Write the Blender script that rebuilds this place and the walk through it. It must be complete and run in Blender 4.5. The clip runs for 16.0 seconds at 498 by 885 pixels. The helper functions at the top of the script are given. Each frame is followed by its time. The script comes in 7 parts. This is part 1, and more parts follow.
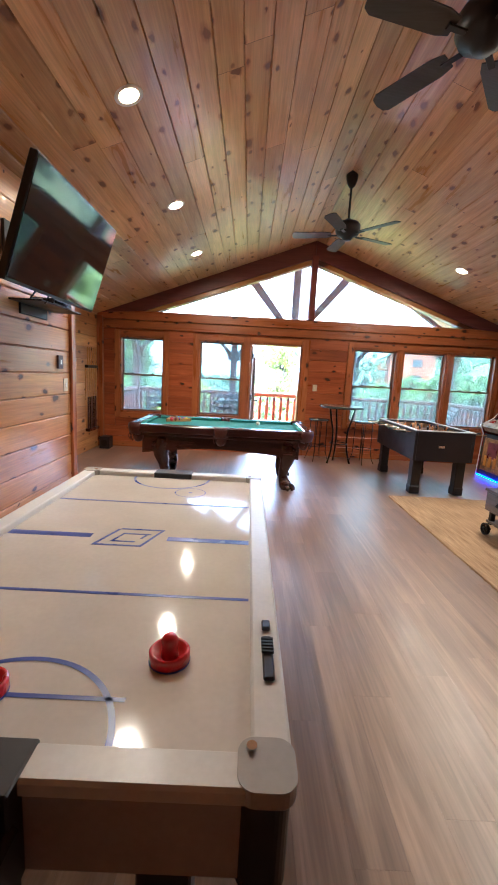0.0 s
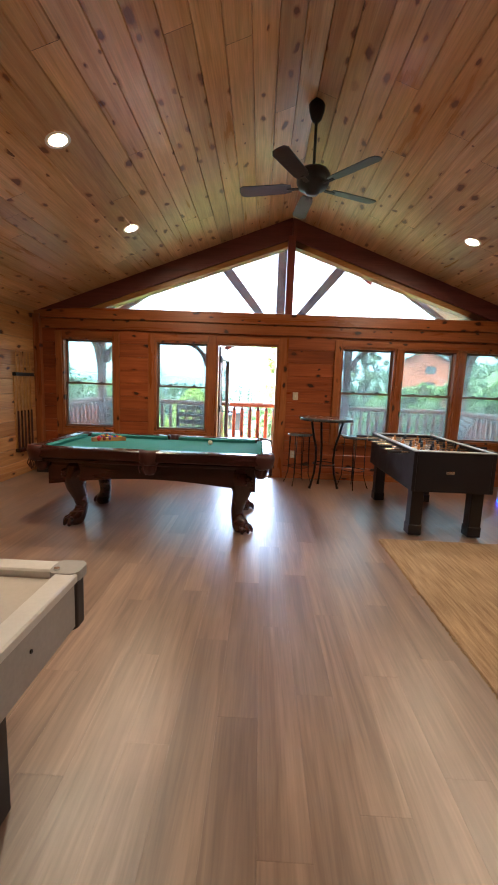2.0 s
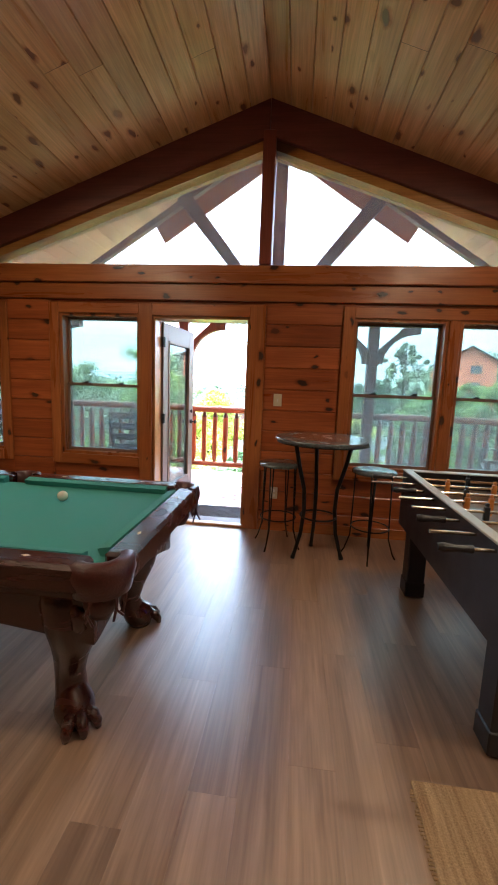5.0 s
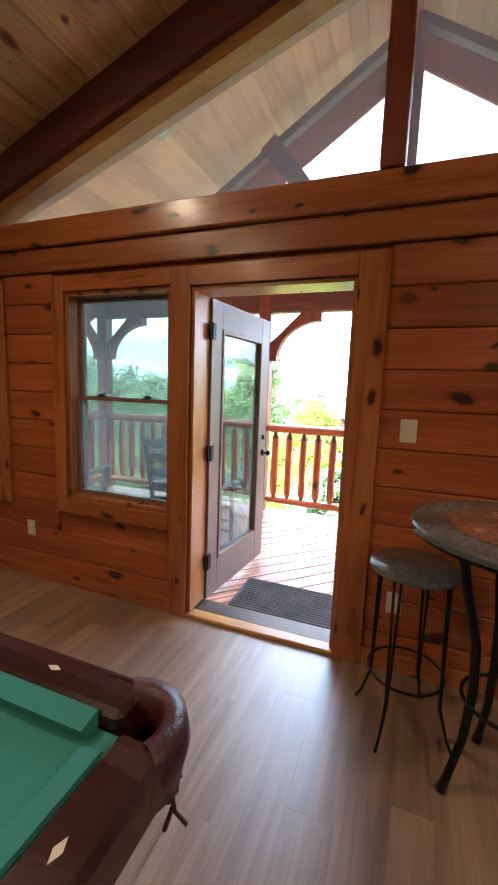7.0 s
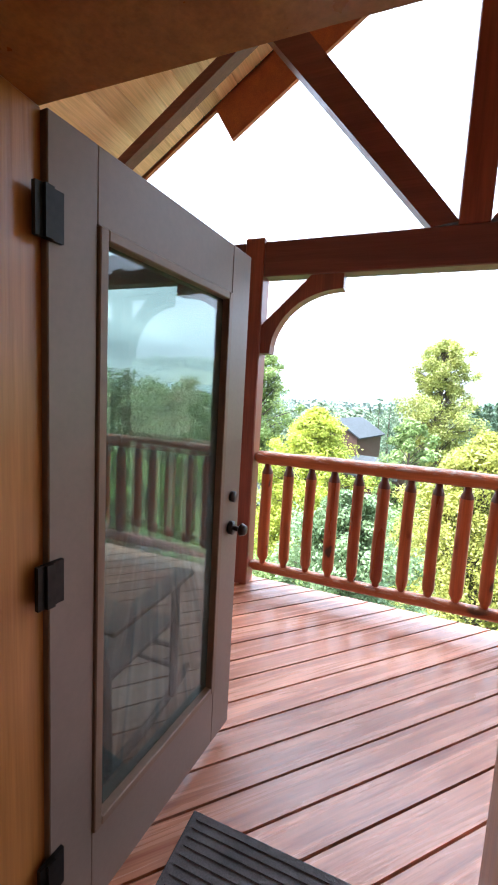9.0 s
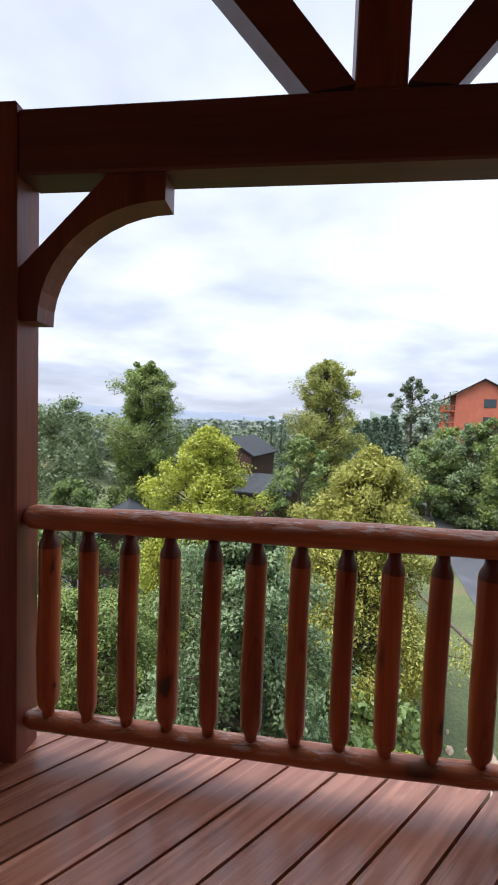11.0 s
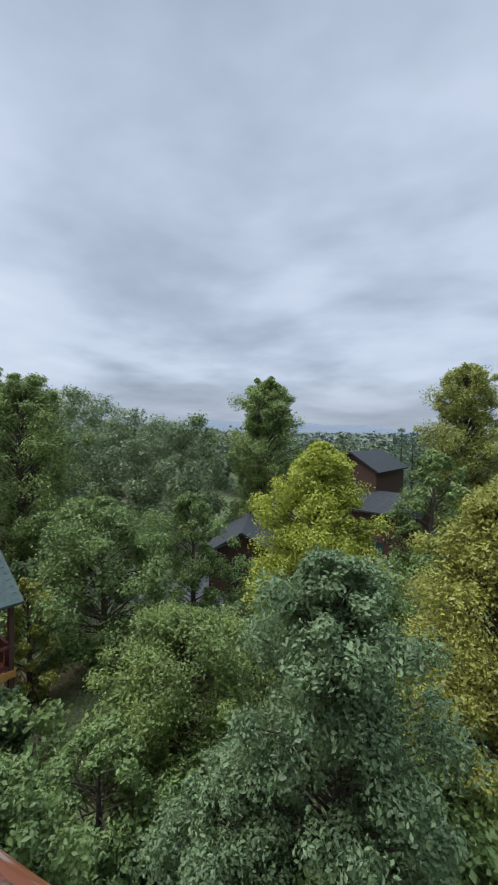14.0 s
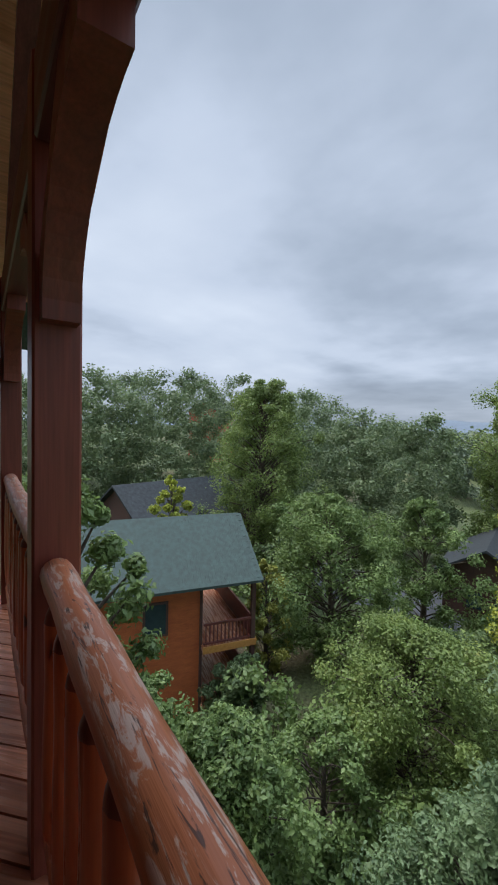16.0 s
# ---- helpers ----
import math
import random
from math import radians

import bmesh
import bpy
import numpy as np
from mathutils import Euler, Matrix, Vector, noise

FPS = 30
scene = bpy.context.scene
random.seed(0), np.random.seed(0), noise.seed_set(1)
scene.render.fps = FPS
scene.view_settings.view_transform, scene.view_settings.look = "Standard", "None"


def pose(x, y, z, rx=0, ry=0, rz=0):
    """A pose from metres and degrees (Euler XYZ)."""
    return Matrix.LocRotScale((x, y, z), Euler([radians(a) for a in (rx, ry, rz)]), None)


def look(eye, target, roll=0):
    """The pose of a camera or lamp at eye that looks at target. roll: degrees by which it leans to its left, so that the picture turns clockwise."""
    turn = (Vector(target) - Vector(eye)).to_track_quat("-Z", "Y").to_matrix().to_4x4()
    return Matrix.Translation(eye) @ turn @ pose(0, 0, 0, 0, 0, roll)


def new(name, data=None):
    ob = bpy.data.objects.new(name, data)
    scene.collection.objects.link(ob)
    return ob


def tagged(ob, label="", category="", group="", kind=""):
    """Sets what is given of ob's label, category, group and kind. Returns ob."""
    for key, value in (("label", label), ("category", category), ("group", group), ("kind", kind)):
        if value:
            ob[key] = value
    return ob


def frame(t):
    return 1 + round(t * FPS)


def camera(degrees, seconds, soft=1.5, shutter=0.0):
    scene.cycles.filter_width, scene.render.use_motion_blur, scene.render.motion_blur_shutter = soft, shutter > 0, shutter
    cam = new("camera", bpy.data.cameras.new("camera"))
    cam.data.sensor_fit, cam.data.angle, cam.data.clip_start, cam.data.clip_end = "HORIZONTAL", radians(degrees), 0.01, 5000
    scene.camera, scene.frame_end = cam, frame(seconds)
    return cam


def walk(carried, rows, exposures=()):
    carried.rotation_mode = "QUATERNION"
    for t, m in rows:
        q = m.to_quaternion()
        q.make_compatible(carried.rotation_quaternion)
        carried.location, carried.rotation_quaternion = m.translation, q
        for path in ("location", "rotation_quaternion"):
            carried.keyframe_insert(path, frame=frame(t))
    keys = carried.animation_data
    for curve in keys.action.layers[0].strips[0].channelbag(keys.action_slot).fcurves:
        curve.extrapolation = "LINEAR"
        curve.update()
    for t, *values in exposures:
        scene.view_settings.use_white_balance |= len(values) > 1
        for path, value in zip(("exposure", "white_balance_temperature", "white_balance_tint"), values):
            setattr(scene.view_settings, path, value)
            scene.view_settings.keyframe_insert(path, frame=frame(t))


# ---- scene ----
cam = camera(63.5, 16.0, soft=1.9)
PATH = [
    (0, (0.024, 0.223, 1.474), (0.042, 2.196, 1.144), 3.1),
    (0.5, (0.189, 0.486, 1.474), (0.466, 2.434, 1.117), 4.6),
    (1, (0.364, 0.818, 1.456), (0.623, 2.775, 1.132), 4.5),
    (1.5, (0.542, 1.188, 1.458), (0.679, 3.158, 1.145), 3.4),
    (2, (0.733, 1.55, 1.452), (0.685, 3.529, 1.167), 2.2),
    (2.5, (0.889, 1.902, 1.427), (0.806, 3.887, 1.193), 1.3),
    (3, (1.046, 2.293, 1.404), (1.019, 4.28, 1.178), 1.6),
    (3.2, (1.118, 2.46, 1.389), (1.07, 4.448, 1.173), 1.6),
    (5.5, (1.453, 4.404, 1.454), (1.146, 6.357, 1.153), 2.2),
    (6, (1.423, 4.839, 1.449), (0.969, 6.766, 1.167), 2.0),
    (6.5, (1.352, 5.281, 1.458), (0.73, 7.163, 1.191), 1.9),
    (7, (1.238, 5.705, 1.486), (0.537, 7.559, 1.216), 2.1),
    (7.5, (1.14, 6.124, 1.503), (0.327, 7.933, 1.252), 2.4),
    (8, (1.019, 6.544, 1.485), (0.202, 8.354, 1.252), 2.7),
    (8.2, (0.963, 6.716, 1.507), (0.155, 8.528, 1.254), 2.8),
    (10.3, (0.665, 8.403, 1.463), (0.256, 10.354, 1.307), 2.5),
    (10.5, (0.702, 8.525, 1.47), (0.345, 10.488, 1.328), 2.5),
    (11, (0.823, 8.822, 1.45), (0.596, 10.806, 1.335), 2.0),
    (11.5, (0.941, 9.115, 1.477), (0.795, 11.108, 1.392), 1.4),
    (12, (1.094, 9.355, 1.486), (0.987, 11.351, 1.42), 1.3),
    (12.5, (1.21, 9.57, 1.5), (1.081, 11.565, 1.448), 1.2),
    (13, (1.205, 9.782, 1.545), (0.934, 11.763, 1.494), 1.0),
    (13.5, (1.332, 9.925, 1.569), (0.795, 11.851, 1.516), 0.7),
    (14, (1.46, 10.104, 1.579), (0.62, 11.917, 1.513), 1.1),
    (14.5, (1.454, 10.201, 1.553), (0.325, 11.851, 1.476), 1.1),
    (15, (1.271, 10.224, 1.511), (-0.098, 11.68, 1.427), 1.1),
    (15.5, (1.17, 10.201, 1.501), (-0.385, 11.454, 1.413), 1.0),
    (16, (1.149, 10.181, 1.504), (-0.513, 11.29, 1.417), 1.4),
]
EXPOSURES = [
    (0.0, 6.4, 4900, 9), (0.5, 6.0, 5500, 9), (1.0, 5.95, 5500, 9), (2.0, 5.75, 5500, 9), (3.0, 5.55, 5550, 8), (5.5, 5.35, 5700, 8), (7.0, 5.35, 5700, 8), (8.0, 5.3, 5800, 9),
    (9.2, 3.6, 6300, 12), (10.5, 2.2, 6700, 20), (11.0, 1.85, 6700, 19), (11.5, 1.6, 6500, 17), (12.0, 1.2, 6500, 14), (12.5, 1.1, 6450, 12), (16.0, 1.1, 6450, 12)]
walk(cam, [(t, look(eye, target, roll)) for t, eye, target, roll in PATH], EXPOSURES)

# ---- world and large lights ----
def node(nt, kind, ins=None, **props):
    n = nt.nodes.new(kind)
    for k, v in props.items():
        if k == "op":
            n.operation = v
        elif k == "blend":
            n.blend_type = v
        elif k == "dtype":
            n.data_type = v
    for k, v in (ins or {}).items():
        if hasattr(v, "is_output"):
            nt.links.new(v, n.inputs[k])
        else:
            n.inputs[k].default_value = v
    return n


def ramp(nt, fac, stops):
    n = nt.nodes.new("ShaderNodeValToRGB")
    e = n.color_ramp.elements
    while len(e) < len(stops):
        e.new(0.5)
    for el, (p, c) in zip(e, stops):
        el.position = p
        el.color = (*c, 1) if len(c) == 3 else c
    nt.links.new(fac, n.inputs[0])
    return n.outputs[0]


def mix(nt, fac, a, b, blend="MIX"):
    n = nt.nodes.new("ShaderNodeMix")
    n.data_type, n.blend_type = "RGBA", blend
    for k, v in ((0, fac), (6, a), (7, b)):
        if hasattr(v, "is_output"):
            nt.links.new(v, n.inputs[k])
        elif k == 0:
            n.inputs[k].default_value = v
        else:
            n.inputs[k].default_value = (*v, 1) if len(v) == 3 else v
    return n.outputs[2]


def math_node(nt, op, a, b=0.0):
    n = nt.nodes.new("ShaderNodeMath")
    n.operation = op
    for k, v in ((0, a), (1, b)):
        if hasattr(v, "is_output"):
            nt.links.new(v, n.inputs[k])
        else:
            n.inputs[k].default_value = v
    return n.outputs[0]


world = bpy.data.worlds.new("overcast")
scene.world = world
world.use_nodes = True
wt = world.node_tree
wt.nodes.clear()
sky = wt.nodes.new("ShaderNodeTexSky")
sky.sky_type, sky.sun_disc = "NISHITA", False
sky.sun_elevation, sky.sun_rotation, sky.dust_density = radians(48), radians(200), 4.0
coord = wt.nodes.new("ShaderNodeTexCoord")
sep = node(wt, "ShaderNodeSeparateXYZ", {0: coord.outputs["Generated"]})
up = math_node(wt, "ADD", math_node(wt, "MAXIMUM", sep.outputs[2], 0.0), 0.13)
cu, cv = math_node(wt, "DIVIDE", sep.outputs[0], up), math_node(wt, "DIVIDE", sep.outputs[1], up)
plane = node(wt, "ShaderNodeCombineXYZ", {0: cu, 1: cv, 2: 0.35})
big = node(wt, "ShaderNodeTexNoise", {"Vector": plane.outputs[0], "Scale": 0.40, "Detail": 5.0, "Roughness": 0.48, "Distortion": 0.5})
small = node(wt, "ShaderNodeTexNoise", {"Vector": plane.outputs[0], "Scale": 1.3, "Detail": 6.0, "Roughness": 0.5})
both = math_node(wt, "ADD", math_node(wt, "MULTIPLY", big.outputs[0], 0.72), math_node(wt, "MULTIPLY", small.outputs[0], 0.28))
clouds = ramp(wt, both, [(0.36, (0.27, 0.33, 0.42)), (0.46, (0.40, 0.48, 0.59)), (0.54, (0.55, 0.64, 0.77)), (0.66, (0.67, 0.76, 0.88))])
low = ramp(wt, math_node(wt, "MAXIMUM", sep.outputs[2], 0.0), [(0.0, (1, 1, 1)), (0.035, (0.85, 0.85, 0.85)), (0.12, (0, 0, 0))])
clouds = mix(wt, math_node(wt, "MULTIPLY", low, 0.75), clouds, (0.36, 0.425, 0.50))
b_sky = node(wt, "ShaderNodeBackground", {0: sky.outputs[0], 1: 0.06})
zenith = math_node(wt, "ADD", math_node(wt, "MULTIPLY", ramp(wt, sep.outputs[2], [(0.76, (0, 0, 0)), (0.97, (1, 1, 1))]), 3.0), 0.50)
b_cloud = node(wt, "ShaderNodeBackground", {0: clouds, 1: zenith})
mixed = node(wt, "ShaderNodeMixShader", {0: 0.92, 1: b_sky.outputs[0], 2: b_cloud.outputs[0]})
out = wt.nodes.new("ShaderNodeOutputWorld")
wt.links.new(mixed.outputs[0], out.inputs[0])

sun = new("sun", bpy.data.lights.new("sun", "SUN"))
sun.data.energy, sun.data.angle, sun.data.color = 1.5, radians(40), (1.0, 0.96, 0.9)
sun.matrix_world = look((-20, 15, 40), (0, 25, 0))

CANS = [(-0.82, 3.07), (-0.82, 4.72), (-0.82, 6.39), (3.06, 3.07), (3.06, 4.77), (3.06, 6.46)]
RIDGE_X, RIDGE_Z, PITCH = 1.10, 3.87, 0.37


def ceil_z(x):
    return RIDGE_Z - PITCH * abs(x - RIDGE_X)


# ---- materials ----
def material(name):
    m = bpy.data.materials.new(name)
    m.use_nodes = True
    nt = m.node_tree
    return m, nt, nt.nodes["Principled BSDF"]


def rand_value(nt, island):
    if island:
        return nt.nodes.new("ShaderNodeNewGeometry").outputs["Random Per Island"]
    return nt.nodes.new("ShaderNodeObjectInfo").outputs["Random"]


def placed(nt, scale, rnd=None, own=False):
    """World position (or the piece's own), shifted by a random amount for each piece and stretched."""
    pos = nt.nodes.new("ShaderNodeTexCoord").outputs["Object"] if own else nt.nodes.new("ShaderNodeNewGeometry").outputs["Position"]
    if rnd is not None:
        off = node(nt, "ShaderNodeCombineXYZ", {0: math_node(nt, "MULTIPLY", rnd, 41.0), 1: math_node(nt, "MULTIPLY", rnd, 67.0), 2: math_node(nt, "MULTIPLY", rnd, 23.0)})
        pos = node(nt, "ShaderNodeVectorMath", {0: pos, 1: off.outputs[0]}, op="ADD").outputs[0]
    return node(nt, "ShaderNodeVectorMath", {0: pos, 1: scale}, op="MULTIPLY").outputs[0]


def add_bump(nt, bsdf, height, strength, distance=0.01):
    b = node(nt, "ShaderNodeBump", {"Height": height, "Strength": strength, "Distance": distance})
    nt.links.new(b.outputs[0], bsdf.inputs["Normal"])


def wood(name, dark, light, axis, rough=0.4, knots=0.0, island=False, bump=0.15, tint=0.25, coat=0.0, grain=7.0, knot_col=(0.06, 0.02, 0.01), worn=None, flat="", own=False, spec=0.5, coat_rough=0.18):
    m, nt, bsdf = material(name)
    rnd = rand_value(nt, island)
    st = [grain, grain, grain]
    st["xyz".index(axis)] = 0.55
    v = placed(nt, st, rnd, own)
    n1 = node(nt, "ShaderNodeTexNoise", {"Vector": v, "Scale": 1.3, "Detail": 5.0, "Roughness": 0.6, "Distortion": 0.9})
    sf = [90.0, 90.0, 90.0]
    sf["xyz".index(axis)] = 3.0
    n2 = node(nt, "ShaderNodeTexNoise", {"Vector": placed(nt, sf, rnd, own), "Scale": 1.0, "Detail": 3.0})
    n3 = node(nt, "ShaderNodeTexNoise", {"Vector": placed(nt, (1, 1, 1)), "Scale": 1.1, "Detail": 3.0})
    col = ramp(nt, n1.outputs[0], [(0.30, dark), (0.68, light)])
    col = mix(nt, 0.55, col, ramp(nt, n2.outputs[0], [(0.3, (0.62, 0.58, 0.55)), (0.7, (1.12, 1.1, 1.08))]), "MULTIPLY")
    col = mix(nt, tint, col, ramp(nt, rnd, [(0.0, (0.55, 0.5, 0.46)), (0.5, (1.0, 0.95, 0.9)), (1.0, (1.3, 1.3, 1.25))]), "MULTIPLY")
    col = mix(nt, 0.35, col, ramp(nt, n3.outputs[0], [(0.35, (0.72, 0.68, 0.64)), (0.65, (1.1, 1.1, 1.1))]), "MULTIPLY")
    if knots > 0:
        sk = [0.5 if a == axis else 1.0 for a in "xyz"]
        vk = placed(nt, sk, rnd, own)
        if flat:
            xyz = node(nt, "ShaderNodeSeparateXYZ", {0: vk})
            a, b = [k for k in (0, 1, 2) if "xyz"[k] != flat]
            vk = node(nt, "ShaderNodeCombineXYZ", {0: xyz.outputs[a], 1: xyz.outputs[b], 2: 0.0}).outputs[0]
        wob = node(nt, "ShaderNodeTexNoise", {"Vector": vk, "Scale": 11.0, "Detail": 3.0})
        vk = node(nt, "ShaderNodeVectorMath", {0: vk, 1: node(nt, "ShaderNodeVectorMath", {0: wob.outputs["Color"], 1: (0.075, 0.075, 0.075)}, op="MULTIPLY").outputs[0]}, op="ADD").outputs[0]
        vor = nt.nodes.new("ShaderNodeTexVoronoi")
        vor.voronoi_dimensions = "2D" if flat else "3D"
        nt.links.new(vk, vor.inputs["Vector"])
        vor.inputs["Scale"].default_value = knots
        pick = node(nt, "ShaderNodeSeparateXYZ", {0: vor.outputs["Color"]})
        d = math_node(nt, "DIVIDE", vor.outputs["Distance"], math_node(nt, "ADD", math_node(nt, "MULTIPLY", pick.outputs[1], 1.25), 0.25))
        some = ramp(nt, pick.outputs[0], [(0.60, (0, 0, 0)), (0.64, (1, 1, 1))]) if flat else 1.0
        halo = ramp(nt, d, [(0.13, (0.60, 0.40, 0.27)), (0.22, (1, 1, 1))])
        col = mix(nt, math_node(nt, "MULTIPLY", some, 0.85), col, halo, "MULTIPLY")
        core = ramp(nt, d, [(0.10, (1, 1, 1)), (0.135, (0, 0, 0))])
        col = mix(nt, math_node(nt, "MULTIPLY", core, some), col, knot_col)
    if worn:
        nw = node(nt, "ShaderNodeTexNoise", {"Vector": placed(nt, [8.0 if a == axis else 42.0 for a in "xyz"]), "Scale": 1.0, "Detail": 7.0, "Roughness": 0.68, "Distortion": 0.6})
        nl = node(nt, "ShaderNodeTexNoise", {"Vector": placed(nt, [2.2 if a == axis else 7.0 for a in "xyz"]), "Scale": 1.0, "Detail": 3.0})
        nc = node(nt, "ShaderNodeTexNoise", {"Vector": placed(nt, [5.0 if a == axis else 60.0 for a in "xyz"]), "Scale": 1.0, "Detail": 5.0, "Roughness": 0.7, "Distortion": 1.2})
        nz = node(nt, "ShaderNodeSeparateXYZ", {0: nt.nodes.new("ShaderNodeNewGeometry").outputs["Normal"]}).outputs[2]
        upper = ramp(nt, nz, [(0.15, (0, 0, 0)), (0.65, (1, 1, 1))])
        flake = ramp(nt, math_node(nt, "ADD", math_node(nt, "MULTIPLY", nw.outputs[0], 0.8), math_node(nt, "MULTIPLY", nl.outputs[0], 0.25)), [(0.545, (0, 0, 0)), (0.585, (1, 1, 1))])
        mask = math_node(nt, "MULTIPLY", flake, upper)
        col = mix(nt, math_node(nt, "MULTIPLY", upper, 0.22), col, (0.55, 0.25, 0.12))
        col = mix(nt, math_node(nt, "MULTIPLY", mask, 0.6), col, worn)
        crack = math_node(nt, "MULTIPLY", ramp(nt, nc.outputs[0], [(0.375, (1, 1, 1)), (0.42, (0, 0, 0))]), upper)
        col = mix(nt, math_node(nt, "MULTIPLY", crack, 0.85), col, (0.055, 0.026, 0.02))
        rr = math_node(nt, "ADD", math_node(nt, "MULTIPLY", mask, 0.35), rough)
        nt.links.new(rr, bsdf.inputs["Roughness"])
    else:
        rr = ramp(nt, n1.outputs[0], [(0.3, (rough * 0.8,) * 3), (0.7, (min(1, rough * 1.25),) * 3)])
        nt.links.new(rr, bsdf.inputs["Roughness"])
    nt.links.new(col, bsdf.inputs["Base Color"])
    bsdf.inputs["Coat Weight"].default_value = coat
    bsdf.inputs["Coat Roughness"].default_value = coat_rough
    bsdf.inputs["Specular IOR Level"].default_value = spec
    if bump:
        add_bump(nt, bsdf, n2.outputs[0], bump, 0.004)
    return m


def plain(name, col, rough=0.5, metal=0.0, var=0.15, scale=6.0, bump=0.0, fine=60.0, coat=0.0):
    """A surface of one colour with blotches at two scales and fine relief."""
    m, nt, bsdf = material(name)
    n1 = node(nt, "ShaderNodeTexNoise", {"Vector": placed(nt, (1, 1, 1)), "Scale": scale, "Detail": 4.0})
    n2 = node(nt, "ShaderNodeTexNoise", {"Vector": placed(nt, (1, 1, 1)), "Scale": fine, "Detail": 3.0})
    c = mix(nt, 1.0, col, ramp(nt, n1.outputs[0], [(0.3, (1 - var,) * 3), (0.7, (1 + var,) * 3)]), "MULTIPLY")
    c = mix(nt, 1.0, c, ramp(nt, n2.outputs[0], [(0.3, (1 - var * 0.6,) * 3), (0.7, (1 + var * 0.6,) * 3)]), "MULTIPLY")
    nt.links.new(c, bsdf.inputs["Base Color"])
    nt.links.new(ramp(nt, n1.outputs[0], [(0.3, (rough * 0.85,) * 3), (0.7, (min(1.0, rough * 1.15),) * 3)]), bsdf.inputs["Roughness"])
    bsdf.inputs["Metallic"].default_value = metal
    bsdf.inputs["Coat Weight"].default_value = coat
    if bump:
        add_bump(nt, bsdf, n2.outputs[0], bump, 0.004)
    return m


def leafy(name, a, b, c=None, trans=0.42):
    m, nt, bsdf = material(name)
    isl = rand_value(nt, True)
    n = node(nt, "ShaderNodeTexNoise", {"Vector": placed(nt, (1, 1, 1)), "Scale": 0.55, "Detail": 3.0})
    f = math_node(nt, "ADD", math_node(nt, "MULTIPLY", isl, 0.36), math_node(nt, "MULTIPLY", n.outputs[0], 0.7))
    stops = [(0.2, a), (0.75, b)] + ([(0.95, c)] if c else [])
    col = ramp(nt, f, stops)
    nt.links.new(col, bsdf.inputs["Base Color"])
    bsdf.inputs["Roughness"].default_value = 0.52
    tr = node(nt, "ShaderNodeBsdfTranslucent", {0: col})
    mx = node(nt, "ShaderNodeMixShader", {0: trans, 1: bsdf.outputs[0], 2: tr.outputs[0]})
    nt.links.new(mx.outputs[0], nt.nodes["Material Output"].inputs[0])
    return m


def glass_mat(name, tint=(0.60, 0.66, 0.63), rough=0.0, veil_share=0.0):
    """Thin pane: clear but tinted, with a mirror share that grows at glancing angles and a painted veil of glare."""
    m, nt, bsdf = material(name)
    nt.nodes.remove(bsdf)
    tr = node(nt, "ShaderNodeBsdfTransparent", {0: (*tint, 1)})
    gl = node(nt, "ShaderNodeBsdfGlossy", {0: (1, 1, 1, 1), 1: rough})
    lw = node(nt, "ShaderNodeLayerWeight", {0: 0.5})
    fr = math_node(nt, "ADD", math_node(nt, "MULTIPLY", math_node(nt, "POWER", lw.outputs["Facing"], 4.0), 0.7), 0.045)
    mx = node(nt, "ShaderNodeMixShader", {0: fr, 1: tr.outputs[0], 2: gl.outputs[0]})
    # pale translucent share painted in as the glare that veils bright panes
    if veil_share:
        veil_noise = node(nt, "ShaderNodeTexNoise", {"Vector": placed(nt, (1, 1, 1)), "Scale": 2.2, "Detail": 5.0, "Roughness": 0.6})
        share = ramp(nt, veil_noise.outputs[0], [(0.3, (veil_share * 0.75,) * 3), (0.7, (veil_share * 1.25,) * 3)])
        veil = node(nt, "ShaderNodeBsdfTranslucent", {0: (0.85, 0.88, 0.86, 1)})
        mx = node(nt, "ShaderNodeMixShader", {0: share, 1: mx.outputs[0], 2: veil.outputs[0]})
    nt.links.new(mx.outputs[0], nt.nodes["Material Output"].inputs[0])
    return m


def glow(name, col, strength):
    m, nt, bsdf = material(name)
    bsdf.inputs["Base Color"].default_value = (*col, 1)
    bsdf.inputs["Emission Color"].default_value = (*col, 1)
    bsdf.inputs["Emission Strength"].default_value = strength
    return m


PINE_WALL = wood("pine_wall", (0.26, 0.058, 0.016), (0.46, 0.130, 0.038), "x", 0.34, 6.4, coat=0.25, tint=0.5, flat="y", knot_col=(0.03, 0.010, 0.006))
# side walls: warm light on the boards is put into this paler pine
PINE_WALL_Y = wood("pine_wall_side_lit", (0.48, 0.215, 0.070), (0.70, 0.38, 0.145), "y", 0.34, 6.2, coat=0.25, tint=0.45, flat="x", knot_col=(0.06, 0.022, 0.01))
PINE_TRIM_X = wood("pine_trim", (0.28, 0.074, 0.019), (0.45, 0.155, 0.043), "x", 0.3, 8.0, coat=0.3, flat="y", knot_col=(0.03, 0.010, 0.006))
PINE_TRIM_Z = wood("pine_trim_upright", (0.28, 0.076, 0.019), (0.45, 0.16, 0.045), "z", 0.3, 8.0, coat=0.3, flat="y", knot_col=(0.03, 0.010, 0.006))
PINE_LIGHT = wood("pine_light_trim", (0.44, 0.20, 0.055), (0.60, 0.32, 0.10), "x", 0.35, 1.6, coat=0.2)
PINE_JAMB = wood("pine_jamb", (0.40, 0.140, 0.036), (0.56, 0.235, 0.068), "z", 0.33, 0, coat=0.2)
PINE_CEIL = wood("pine_ceiling", (0.60, 0.315, 0.130), (0.84, 0.545, 0.28), "y", 0.32, 7.6, island=True, coat=0.35, tint=0.5, flat="z", knot_col=(0.17, 0.062, 0.026))
